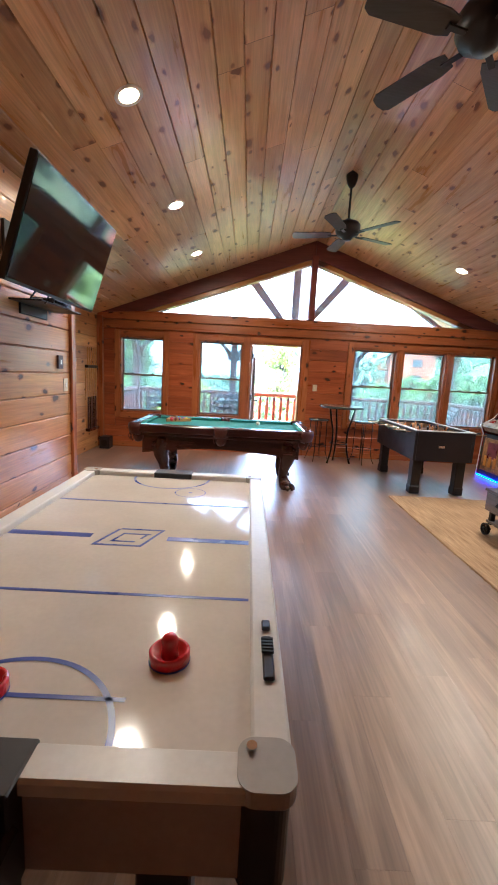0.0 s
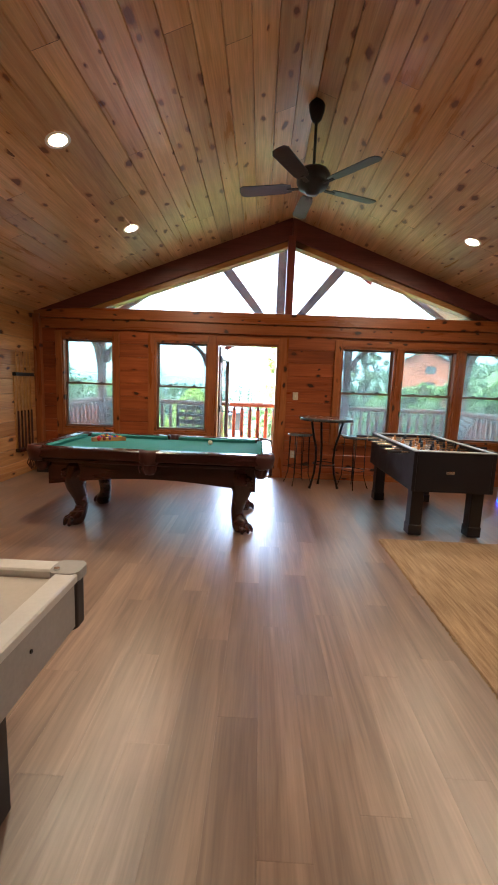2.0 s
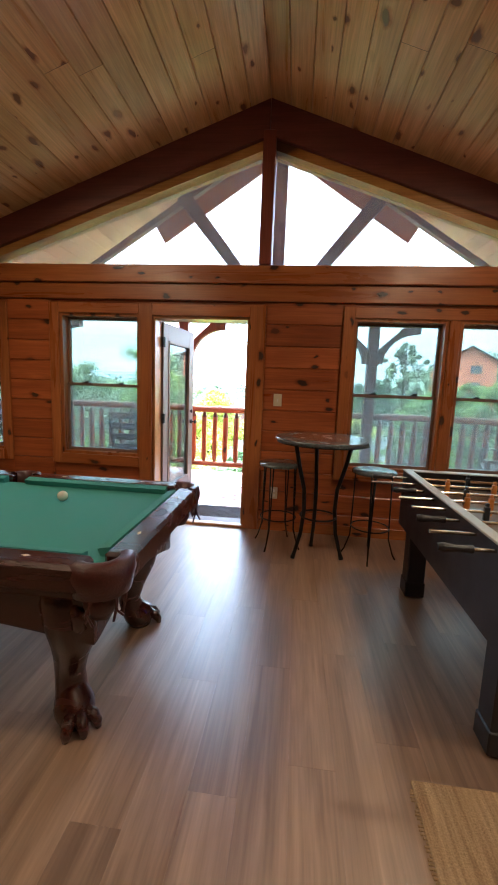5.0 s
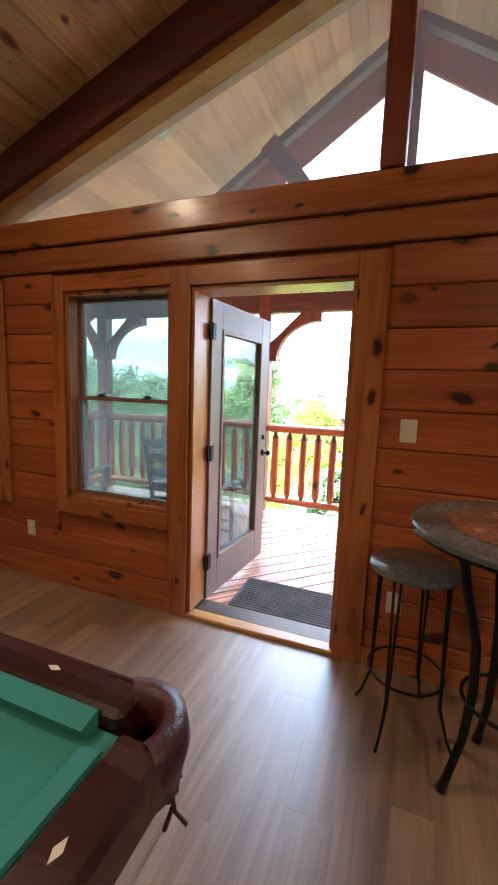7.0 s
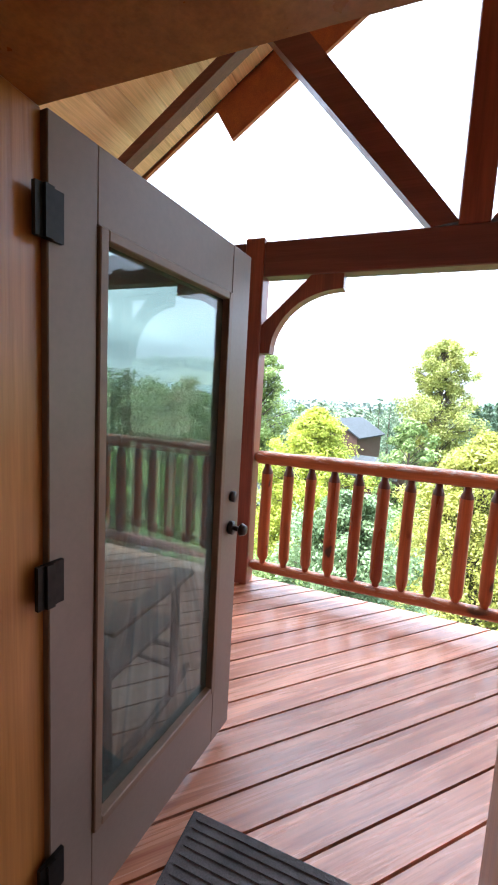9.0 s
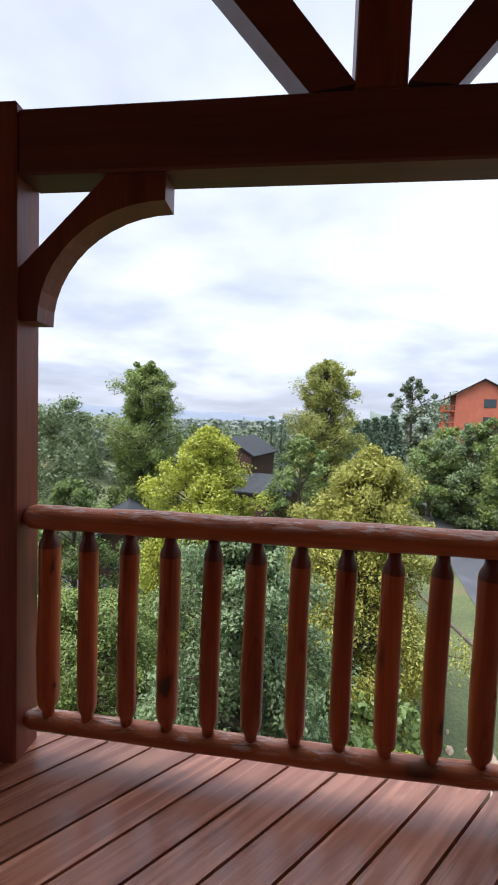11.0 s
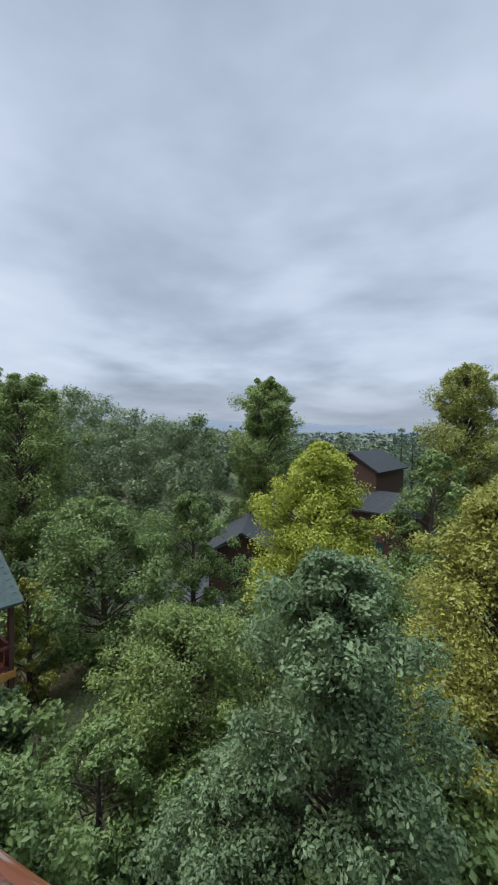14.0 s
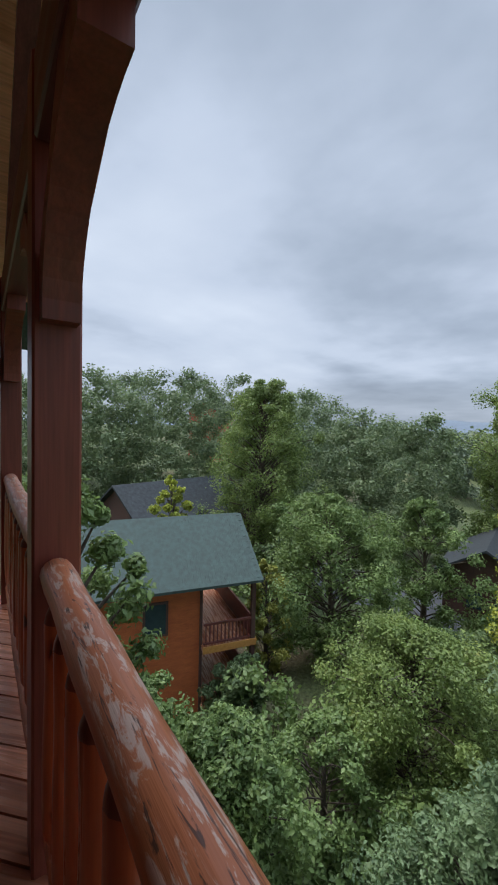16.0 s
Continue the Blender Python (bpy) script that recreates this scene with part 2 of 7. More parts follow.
PINE_SOFFIT = wood("pine_soffit", (0.76, 0.39, 0.23), (0.90, 0.55, 0.36), "y", 0.5, 0, island=True, tint=0.4)
FLOOR = wood("vinyl_plank", (0.172, 0.102, 0.068), (0.390, 0.260, 0.182), "y", 0.36, 0, tint=0.4, bump=0.05, grain=9, spec=1.0, coat=1.0, coat_rough=0.42)
FLOOR_I = wood("vinyl_plank_far", (0.172, 0.102, 0.068), (0.390, 0.260, 0.182), "y", 0.36, 0, tint=0.4, bump=0.05, grain=9, spec=1.0, coat=1.0, coat_rough=0.42, island=True)
DECK = wood("deck_board", (0.35, 0.118, 0.070), (0.80, 0.37, 0.215), "x", 0.26, 0, tint=0.6, bump=0.3, grain=11, own=True, spec=0.8)
TIMBER_X = wood("stained_timber", (0.11, 0.030, 0.030), (0.195, 0.060, 0.050), "x", 0.45, 1.2, tint=0.2)
TIMBER_Z = wood("stained_timber_upright", (0.16, 0.036, 0.025), (0.29, 0.075, 0.045), "z", 0.42, 1.2, tint=0.2)
LOG = wood("log_rail", (0.36, 0.078, 0.027), (0.58, 0.165, 0.055), "x", 0.44, 2.2, tint=0.2, bump=0.4, worn=(0.72, 0.62, 0.53), grain=5)
LOG_Z = wood("log_baluster", (0.31, 0.056, 0.022), (0.60, 0.145, 0.046), "z", 0.30, 5.5, tint=0.35, bump=0.2, grain=5)
MAHOGANY = wood("mahogany", (0.020, 0.004, 0.0035), (0.055, 0.012, 0.008), "x", 0.25, 0, tint=0.1, bump=0.03, coat=0.35)
FELT = plain("green_felt", (0.038, 0.215, 0.19), 0.9, var=0.06, bump=0.2, fine=400)
LEATHER = plain("pocket_leather", (0.055, 0.011, 0.008), 0.4, var=0.3, bump=0.4, fine=120)
RECLINER = plain("recliner_leather", (0.040, 0.026, 0.022), 0.28, var=0.3, bump=0.35, fine=90)
BLACK = plain("black_laminate", (0.009, 0.007, 0.010), 0.42, var=0.2)
BLACK_METAL = plain("black_iron", (0.02, 0.018, 0.018), 0.4, 0.7, var=0.3)
FAN_DARK = plain("fan_bronze", (0.022, 0.022, 0.026), 0.4, 0.3, var=0.2)
FAN_BLADE = wood("fan_blade", (0.03, 0.028, 0.03), (0.06, 0.056, 0.06), "x", 0.35, 0, tint=0.1)
ALUMINIUM = plain("dull_aluminium", (0.12, 0.095, 0.08), 0.5, 0.6, var=0.2)
BRONZE = plain("dark_bronze", (0.035, 0.028, 0.026), 0.35, 0.6, var=0.2)
CHROME = plain("chrome", (0.75, 0.74, 0.72), 0.16, 1.0, var=0.08)
BRASSY = plain("steel_rod", (0.6, 0.52, 0.42), 0.22, 1.0, var=0.08)
WHITE = plain("white_laminate", (0.74, 0.73, 0.70), 0.35, var=0.05)
SKIRT = plain("hockey_skirt", (0.42, 0.39, 0.36), 0.45, var=0.08)
ICE = plain("hockey_surface", (0.70, 0.66, 0.60), 0.09, var=0.04, coat=0.4)
CAP_GREY = plain("corner_plastic", (0.42, 0.41, 0.39), 0.4, var=0.06)
BLUE = plain("blue_line", (0.06, 0.10, 0.42), 0.3, var=0.1)
RED = plain("red_plastic", (0.55, 0.008, 0.012), 0.25, var=0.08, coat=0.3)
PLATE = plain("plate_almond", (0.66, 0.58, 0.44), 0.35, var=0.04)
GREYWOOD = wood("grey_wood", (0.075, 0.062, 0.052), (0.16, 0.135, 0.115), "y", 0.35, 0, tint=0.2, coat=0.2)
SLATE = plain("slate_top", (0.10, 0.115, 0.115), 0.25, var=0.5, scale=5, coat=0.3)
COPPERY = plain("copper_top", (0.23, 0.10, 0.06), 0.25, var=0.5, scale=5, coat=0.3)
SASH = plain("sash_vinyl", (0.20, 0.12, 0.08), 0.4, var=0.1)
DOOR_PAINT = plain("door_paint", (0.21, 0.145, 0.118), 0.4, var=0.06)
SCREEN = plain("tv_screen", (0.006, 0.008, 0.009), 0.06, var=0.1)
# tints dim the bright view outside; the last value paints the glare veil
GLASS = glass_mat("window_glass", (0.38, 0.44, 0.405), veil_share=0.055)
GABLE_GLASS = glass_mat("gable_glass", (0.68, 0.67, 0.64), veil_share=0.03)
BLIND = plain("blind_white", (0.7, 0.7, 0.66), 0.5, var=0.05)
MAT = plain("door_mat", (0.085, 0.075, 0.075), 0.95, var=0.4, bump=0.7, fine=180)
BENCHWOOD = wood("weathered_bench", (0.36, 0.33, 0.30), (0.55, 0.52, 0.48), "x", 0.6, 0.8)
ROCKER = wood("rocker_brown", (0.07, 0.035, 0.02), (0.14, 0.07, 0.045), "z", 0.45, 0)
CAN_GLOW = glow("can_light_glow", (1.0, 0.72, 0.42), 9.0)
BLUE_GLOW = glow("blue_led", (0.03, 0.06, 1.0), 0.35)
MARQUEE = glow("marquee_glow", (0.35, 0.6, 0.75), 0.012)
BARK = plain("bark", (0.085, 0.066, 0.05), 0.9, var=0.4, scale=8, bump=0.6, fine=30)
ASPHALT = plain("wet_asphalt", (0.075, 0.08, 0.09), 0.38, var=0.2, scale=0.7, bump=0.2, fine=25)
SHINGLE_G = plain("green_shingle", (0.048, 0.074, 0.067), 0.85, var=0.35, scale=5, bump=0.4, fine=50)
SHINGLE_D = plain("grey_shingle", (0.042, 0.048, 0.052), 0.9, var=0.3, scale=4, bump=0.4, fine=40)
LOG_END = wood("log_end_stain", (0.11, 0.024, 0.016), (0.22, 0.052, 0.026), "z", 0.35, 0, tint=0.3, bump=0.2, grain=5)
CABIN = wood("cabin_siding", (0.36, 0.088, 0.030), (0.50, 0.145, 0.05), "y", 0.6, 0, tint=0.3)
CABIN_RED = wood("red_siding", (0.42, 0.115, 0.07), (0.50, 0.15, 0.09), "x", 0.6, 0, tint=0.1)
CABIN_DARK = plain("brown_siding", (0.075, 0.036, 0.028), 0.7, var=0.25)
WINDOW_DARK = plain("dark_pane", (0.03, 0.05, 0.06), 0.1, var=0.1)
SHINGLE_D.node_tree.nodes["Principled BSDF"].inputs["Specular IOR Level"].default_value = 0.15
STONE = plain("river_rock", (0.34, 0.26, 0.20), 0.8, var=0.35, scale=4)


def jute_mat():
    m, nt, bsdf = material("jute")
    v = placed(nt, (1, 1, 1))
    w = node(nt, "ShaderNodeTexNoise", {"Vector": placed(nt, (55, 3.5, 1)), "Scale": 1.0, "Detail": 3.0})
    g = node(nt, "ShaderNodeTexNoise", {"Vector": placed(nt, (160, 160, 1)), "Scale": 1.0, "Detail": 2.0})
    b = node(nt, "ShaderNodeTexNoise", {"Vector": v, "Scale": 2.0, "Detail": 3.0})
    c = ramp(nt, w.outputs[0], [(0.3, (0.32, 0.205, 0.112)), (0.7, (0.55, 0.39, 0.23))])
    c = mix(nt, 0.6, c, ramp(nt, g.outputs[0], [(0.3, (0.6, 0.58, 0.55)), (0.7, (1.15, 1.15, 1.1))]), "MULTIPLY")
    c = mix(nt, 0.5, c, ramp(nt, b.outputs[0], [(0.35, (0.8, 0.78, 0.75)), (0.65, (1.1, 1.1, 1.1))]), "MULTIPLY")
    nt.links.new(c, bsdf.inputs["Base Color"])
    bsdf.inputs["Roughness"].default_value = 0.9
    add_bump(nt, bsdf, math_node(nt, "ADD", w.outputs[0], g.outputs[0]), 0.8, 0.006)
    return m


def art_mat():
    """Printed side panel: warm blotches of red, orange, tan, green and black."""
    m, nt, bsdf = material("arcade_print")
    v = placed(nt, (1, 1, 1))
    w = node(nt, "ShaderNodeTexNoise", {"Vector": v, "Scale": 2.6, "Detail": 2.5, "Distortion": 1.6})
    c = ramp(nt, w.outputs[0], [(0.28, (0.01, 0.008, 0.008)), (0.40, (0.22, 0.012, 0.012)), (0.50, (0.16, 0.02, 0.015)), (0.56, (0.30, 0.13, 0.06)), (0.62, (0.10, 0.14, 0.04)), (0.72, (0.05, 0.02, 0.015))])
    nt.links.new(c, bsdf.inputs["Base Color"])
    bsdf.inputs["Roughness"].default_value = 0.3
    return m


def ground_mat():
    m, nt, bsdf = material("grass_ground")
    v = placed(nt, (1, 1, 1))
    a = node(nt, "ShaderNodeTexNoise", {"Vector": v, "Scale": 0.16, "Detail": 5.0})
    b = node(nt, "ShaderNodeTexNoise", {"Vector": v, "Scale": 7.0, "Detail": 4.0})
    c = ramp(nt, a.outputs[0], [(0.38, (0.052, 0.072, 0.027)), (0.56, (0.095, 0.120, 0.040)), (0.68, (0.12, 0.098, 0.052))])
    c = mix(nt, 0.7, c, ramp(nt, b.outputs[0], [(0.3, (0.5, 0.5, 0.5)), (0.7, (1.2, 1.2, 1.2))]), "MULTIPLY")
    nt.links.new(c, bsdf.inputs["Base Color"])
    bsdf.inputs["Roughness"].default_value = 0.9
    add_bump(nt, bsdf, b.outputs[0], 0.8, 0.1)
    return m


JUTE, ART, GRASS = jute_mat(), art_mat(), ground_mat()
LEAF_BLUEGREEN = leafy("leaf_bluegreen", (0.080, 0.138, 0.062), (0.220, 0.312, 0.148))
LEAF_GREEN = leafy("leaf_green", (0.070, 0.125, 0.036), (0.22, 0.31, 0.095))
LEAF_DARK = leafy("leaf_dark", (0.060, 0.105, 0.042), (0.165, 0.23, 0.090))
LEAF_YELLOW = leafy("leaf_yellow", (0.20, 0.25, 0.035), (0.42, 0.46, 0.06), (0.50, 0.45, 0.07))
LEAF_OLIVE = leafy("leaf_olive", (0.19, 0.215, 0.045), (0.41, 0.41, 0.09), (0.47, 0.34, 0.09))
LEAF_LIME = leafy("leaf_lime", (0.085, 0.138, 0.038), (0.235, 0.315, 0.085), (0.38, 0.34, 0.085))
LEAF_YELLOWING = leafy("leaf_yellowing", (0.14, 0.18, 0.04), (0.34, 0.36, 0.09), (0.46, 0.40, 0.09))
# LEAF_FAR and LEAF_HAZE: distance haze painted in as paler, greyer greens
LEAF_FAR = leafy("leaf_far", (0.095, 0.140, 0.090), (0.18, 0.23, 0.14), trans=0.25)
LEAF_WEST = leafy("leaf_west", (0.085, 0.130, 0.065), (0.20, 0.265, 0.125), (0.26, 0.28, 0.11))
LEAF_HAZE = leafy("leaf_painted_haze", (0.12, 0.165, 0.145), (0.18, 0.225, 0.19), trans=0.15)
PINE_NEEDLE = leafy("pine_needle", (0.042, 0.085, 0.050), (0.10, 0.165, 0.092), trans=0.15)
# haze put into the hills' base colours, greenish near and blue-grey far
HILL_NEAR = plain("hill_green_painted_haze", (0.115, 0.155, 0.125), 1.0, var=0.15, scale=0.02, fine=0.2)
HILL_FAR = plain("hill_blue_painted_haze", (0.13, 0.165, 0.205), 1.0, var=0.06, scale=0.01, fine=0.1)


# ---- geometry helpers ----
def part(name, bm, mat, parent=None, label="", smooth=False):
    me = bpy.data.meshes.new(name)
    bmesh.ops.recalc_face_normals(bm, faces=bm.faces[:])
    bm.to_mesh(me)
    bm.free()
    return link(name, me, mat, parent, label, smooth)


def link(name, me, mat, parent=None, label="", smooth=False):
    if mat is not None and not me.materials:
        me.materials.append(mat)
    if smooth:
        me.polygons.foreach_set("use_smooth", [True] * len(me.polygons))
    ob = new(name, me)
    if parent is not None:
        ob.parent = parent
    if label:
        ob["label"] = label
    return ob


def thing(name, loc, label, category, group="", kind="", rz=0.0):
    e = new(name)
    e.empty_display_size = 0.1
    e.matrix_basis = pose(*loc, 0, 0, rz)
    return tagged(e, label, category, group, kind)


def box(bm, x0, x1, y0, y1, z0, z1, bev=0.0, turn=None):
    r = bmesh.ops.create_cube(bm, size=1.0)
    vs = r["verts"]
    m = Matrix.Translation(((x0 + x1) / 2, (y0 + y1) / 2, (z0 + z1) / 2)) @ Matrix.Diagonal((x1 - x0, y1 - y0, z1 - z0, 1))
    bmesh.ops.transform(bm, matrix=(turn @ m if turn else m), verts=vs)
    if bev:
        es = list({e for v in vs for e in v.link_edges})
        bmesh.ops.bevel(bm, geom=es, offset=bev, segments=1, affect="EDGES")
    return bm


def nb(*boxes, bev=0.0):
    bm = bmesh.new()
    for b in boxes:
        box(bm, *b, bev=bev)
    return bm


def prism(bm, poly, axis, a, b):
    """A polygon of (u, v) pulled along an axis; u and v are the other two axes in order."""
    def at(u, v, w):
        return {"x": (w, u, v), "y": (u, w, v), "z": (u, v, w)}[axis]
    lo = [bm.verts.new(at(u, v, a)) for u, v in poly]
    hi = [bm.verts.new(at(u, v, b)) for u, v in poly]
    bm.faces.new(lo)
    bm.faces.new(hi[::-1])
    for i in range(len(poly)):
        j = (i + 1) % len(poly)
        bm.faces.new((lo[i], hi[i], hi[j], lo[j]))
    return bm


def tube(bm, pts, radii, n=10, caps=True):
    pts = [Vector(p) for p in pts]
    if not hasattr(radii, "__len__"):
        radii = [radii] * len(pts)
    rings = []
    ref = None
    for i, p in enumerate(pts):
        d = (pts[min(i + 1, len(pts) - 1)] - pts[max(i - 1, 0)]).normalized()
        if ref is None:
            ref = Vector((1, 0, 0)) if abs(d.x) < 0.8 else Vector((0, 1, 0))
        u = (ref - d * ref.dot(d)).normalized()
        ref = u
        w = d.cross(u)
        rings.append([bm.verts.new(p + radii[i] * (math.cos(2 * math.pi * k / n) * u + math.sin(2 * math.pi * k / n) * w)) for k in range(n)])
    for a, b in zip(rings, rings[1:]):
        for k in range(n):
            bm.faces.new((a[k], a[(k + 1) % n], b[(k + 1) % n], b[k]))
    if caps:
        bm.faces.new(rings[0][::-1])
        bm.faces.new(rings[-1])
    return bm


def lathe(bm, prof, c=(0, 0, 0), n=24):
    """A profile of (radius, z) turned about the upright axis through c."""
    rings = []
    for r, z in prof:
        rings.append([bm.verts.new((c[0] + r * math.cos(2 * math.pi * k / n), c[1] + r * math.sin(2 * math.pi * k / n), c[2] + z)) for k in range(n)])
    for a, b in zip(rings, rings[1:]):
        for k in range(n):
            bm.faces.new((a[k], a[(k + 1) % n], b[(k + 1) % n], b[k]))
    bm.faces.new(rings[0][::-1])
    bm.faces.new(rings[-1])
    return bm


def holed_wall(bm, u0, u1, z0, z1, d0, d1, holes, axis):
    """An upright wall along an axis, from depth d0 to d1, with rectangular holes (ua, ub, za, zb)."""
    us = sorted({u0, u1, *[h[0] for h in holes], *[h[1] for h in holes]})
    zs = sorted({z0, z1, *[h[2] for h in holes], *[h[3] for h in holes]})

    def solid(i, j):
        if not (0 <= i < len(us) - 1 and 0 <= j < len(zs) - 1):
            return False
        u, z = (us[i] + us[i + 1]) / 2, (zs[j] + zs[j + 1]) / 2
        return not any(h[0] < u < h[1] and h[2] < z < h[3] for h in holes)

    def v(u, d, z):
        return bm.verts.new((u, d, z) if axis == "x" else (d, u, z))
    for i in range(len(us) - 1):
        for j in range(len(zs) - 1):
            if not solid(i, j):
                continue
            a, b, c, e = us[i], us[i + 1], zs[j], zs[j + 1]
            bm.faces.new((v(a, d0, c), v(b, d0, c), v(b, d0, e), v(a, d0, e)))
            bm.faces.new((v(b, d1, c), v(a, d1, c), v(a, d1, e), v(b, d1, e)))
            for di, dj, p, q in ((-1, 0, (a, c), (a, e)), (1, 0, (b, e), (b, c)), (0, -1, (b, c), (a, c)), (0, 1, (a, e), (b, e))):
                if not solid(i + di, j + dj):
                    bm.faces.new((v(p[0], d0, p[1]), v(q[0], d0, q[1]), v(q[0], d1, q[1]), v(p[0], d1, p[1])))
    return bm


def board_mesh(length, height, depth, axis, c=0.006):
    """A wall board with a bevelled groove along its top and bottom edge; it starts at its lower corner."""
    bm = bmesh.new()
    prof = [(0, 0.001), (0, height - 0.001), (-depth + c, height - 0.001), (-depth, height - 0.001 - 1.3 * c), (-depth, 0.001 + 1.3 * c), (-depth + c, 0.001)]
    if axis == "x":
        prism(bm, prof, "x", 0, length)
    else:
        def at(d, z, w):
            return (-d, w, z)
        lo = [bm.verts.new(at(d, z, 0)) for d, z in prof]
        hi = [bm.verts.new(at(d, z, length)) for d, z in prof]
        bm.faces.new(lo)
        bm.faces.new(hi[::-1])
        for i in range(len(prof)):
            j = (i + 1) % len(prof)
            bm.faces.new((lo[i], hi[i], hi[j], lo[j]))
    return bm


def free_spans(a, b, z0, z1, holes):
    cuts = sorted((h[0], h[1]) for h in holes if h[2] < z1 - 0.01 and h[3] > z0 + 0.01)
    spans, at = [], a
    for p, q in cuts:
        if p > at + 0.02:
            spans.append((at, p))
        at = max(at, q)
    if b > at + 0.02:
        spans.append((at, b))
    return spans

# ---- the room: floor, walls, ceiling ----
X0, X1, Y0, Y1 = -2.78, 5.05, -2.6, 7.86
NOOK_Y, TV_X = 4.25, -1.72
WIN_Z = (0.66, 2.07)
OPENINGS = [(-2.39, -1.57, *WIN_Z), (-0.93, -0.10, *WIN_Z), (0.03, 0.98, -0.1, 2.06), (1.94, 4.63, *WIN_Z)]
BOARD_HOLES = [(-2.48, -1.48, 0.56, 2.17), (-1.03, 1.13, 0.56, 2.17), (-0.03, 1.13, -0.1, 2.17), (1.83, 4.74, 0.56, 2.17)]

sub = part("floor", nb((X0 - 0.2, X1 + 0.2, Y0 - 0.2, 8.03, -0.30, -0.012)), FLOOR)
tagged(sub, "brown-grey wood-look vinyl plank floor, slightly glossy", "floor", kind="structure")

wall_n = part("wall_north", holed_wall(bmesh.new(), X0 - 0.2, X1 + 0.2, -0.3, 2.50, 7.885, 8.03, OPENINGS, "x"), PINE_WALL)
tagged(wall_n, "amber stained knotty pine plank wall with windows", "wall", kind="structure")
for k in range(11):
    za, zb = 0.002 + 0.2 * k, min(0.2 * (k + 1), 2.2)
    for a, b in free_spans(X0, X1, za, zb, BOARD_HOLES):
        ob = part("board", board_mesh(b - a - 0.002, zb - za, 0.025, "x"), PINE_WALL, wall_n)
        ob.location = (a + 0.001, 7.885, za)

bm = bmesh.new()
prism(bm, [(-2.56, 2.50), (-2.10, 2.50), (RIDGE_X - 0.05, 3.60), (RIDGE_X, 3.60), (RIDGE_X, 3.90)], "y", 7.885, 8.03)
prism(bm, [(2 * RIDGE_X + 2.56, 2.50), (2 * RIDGE_X + 2.10, 2.50), (RIDGE_X + 0.05, 3.60), (RIDGE_X, 3.60), (RIDGE_X, 3.90)], "y", 7.885, 8.03)
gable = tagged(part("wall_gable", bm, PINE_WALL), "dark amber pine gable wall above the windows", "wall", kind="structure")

# outside gable up to the porch roof, round the glazed triangles: unseen infill added for closure
SOFFIT_X, SOFFIT_Z, SOFFIT_P = 1.10, 5.36, 0.638


def soffit_z(x):
    return SOFFIT_Z - SOFFIT_P * abs(x - SOFFIT_X)


bm = bmesh.new()
prism(bm, [(-3.3, 2.50), (-2.15, 2.50), (RIDGE_X - 0.02, 3.66), (SOFFIT_X, SOFFIT_Z), (-3.3, soffit_z(-3.3))], "y", 8.032, 8.10)
prism(bm, [(5.5, 2.50), (4.35, 2.50), (RIDGE_X + 0.02, 3.66), (SOFFIT_X, SOFFIT_Z), (5.5, soffit_z(5.5))], "y", 8.032, 8.10)
tagged(part("wall_gable_outer", bm, CABIN), "unseen reddish brown infill that closes the gable", "wall", kind="structure")

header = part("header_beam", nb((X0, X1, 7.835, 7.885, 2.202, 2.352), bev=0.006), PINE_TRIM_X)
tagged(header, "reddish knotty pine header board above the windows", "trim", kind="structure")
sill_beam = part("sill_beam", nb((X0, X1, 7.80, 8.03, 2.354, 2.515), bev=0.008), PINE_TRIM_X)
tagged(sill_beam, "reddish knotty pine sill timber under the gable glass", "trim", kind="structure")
for s, nm in ((-1, "rake_beam_west"), (1, "rake_beam_east")):
    def mir(u):
        return RIDGE_X + s * (RIDGE_X - u) * -1 if s < 0 else 2 * RIDGE_X - u
    poly = [(-2.70, ceil_z(-2.70) - 0.004), (-1.93, 2.517), (RIDGE_X - 0.003, 3.578), (RIDGE_X - 0.003, RIDGE_Z - 0.004)]
    if s > 0:
        poly = [(2 * RIDGE_X - u, z) for u, z in poly]
    rb = part(nm, prism(bmesh.new(), poly, "y", 7.79, 7.884), TIMBER_X)
    tagged(rb, "dark reddish stained pine rake beam under the ceiling", "beam", kind="structure")
    poly = [(-2.10, 2.517), (-1.72, 2.517), (RIDGE_X - 0.06, 3.478), (RIDGE_X - 0.06, 3.598)]
    if s > 0:
        poly = [(2 * RIDGE_X - u, z) for u, z in poly]
    tr = part("rake_trim", prism(bmesh.new(), poly, "y", 7.835, 8.02), PINE_LIGHT)
    tagged(tr, "pale yellow pine trim along the gable glass", "trim", kind="structure")
    poly = [(-1.80, 2.516), (RIDGE_X - 0.056, 2.516), (RIDGE_X - 0.056, 3.52)]
    if s > 0:
        poly = [(2 * RIDGE_X - u, z) for u, z in poly]
    gp = part("gable_window", prism(bmesh.new(), poly, "y", 7.955, 7.961), GABLE_GLASS)
    gp.visible_shadow = False
    tagged(gp, "clear triangular fixed glass in the gable", "window", kind="structure")
kp = part("king_post_inside", nb((RIDGE_X - 0.055, RIDGE_X + 0.055, 7.78, 8.02, 2.516, 3.62), bev=0.006), TIMBER_Z)
tagged(kp, "dark reddish post between the gable panes", "post", kind="structure")

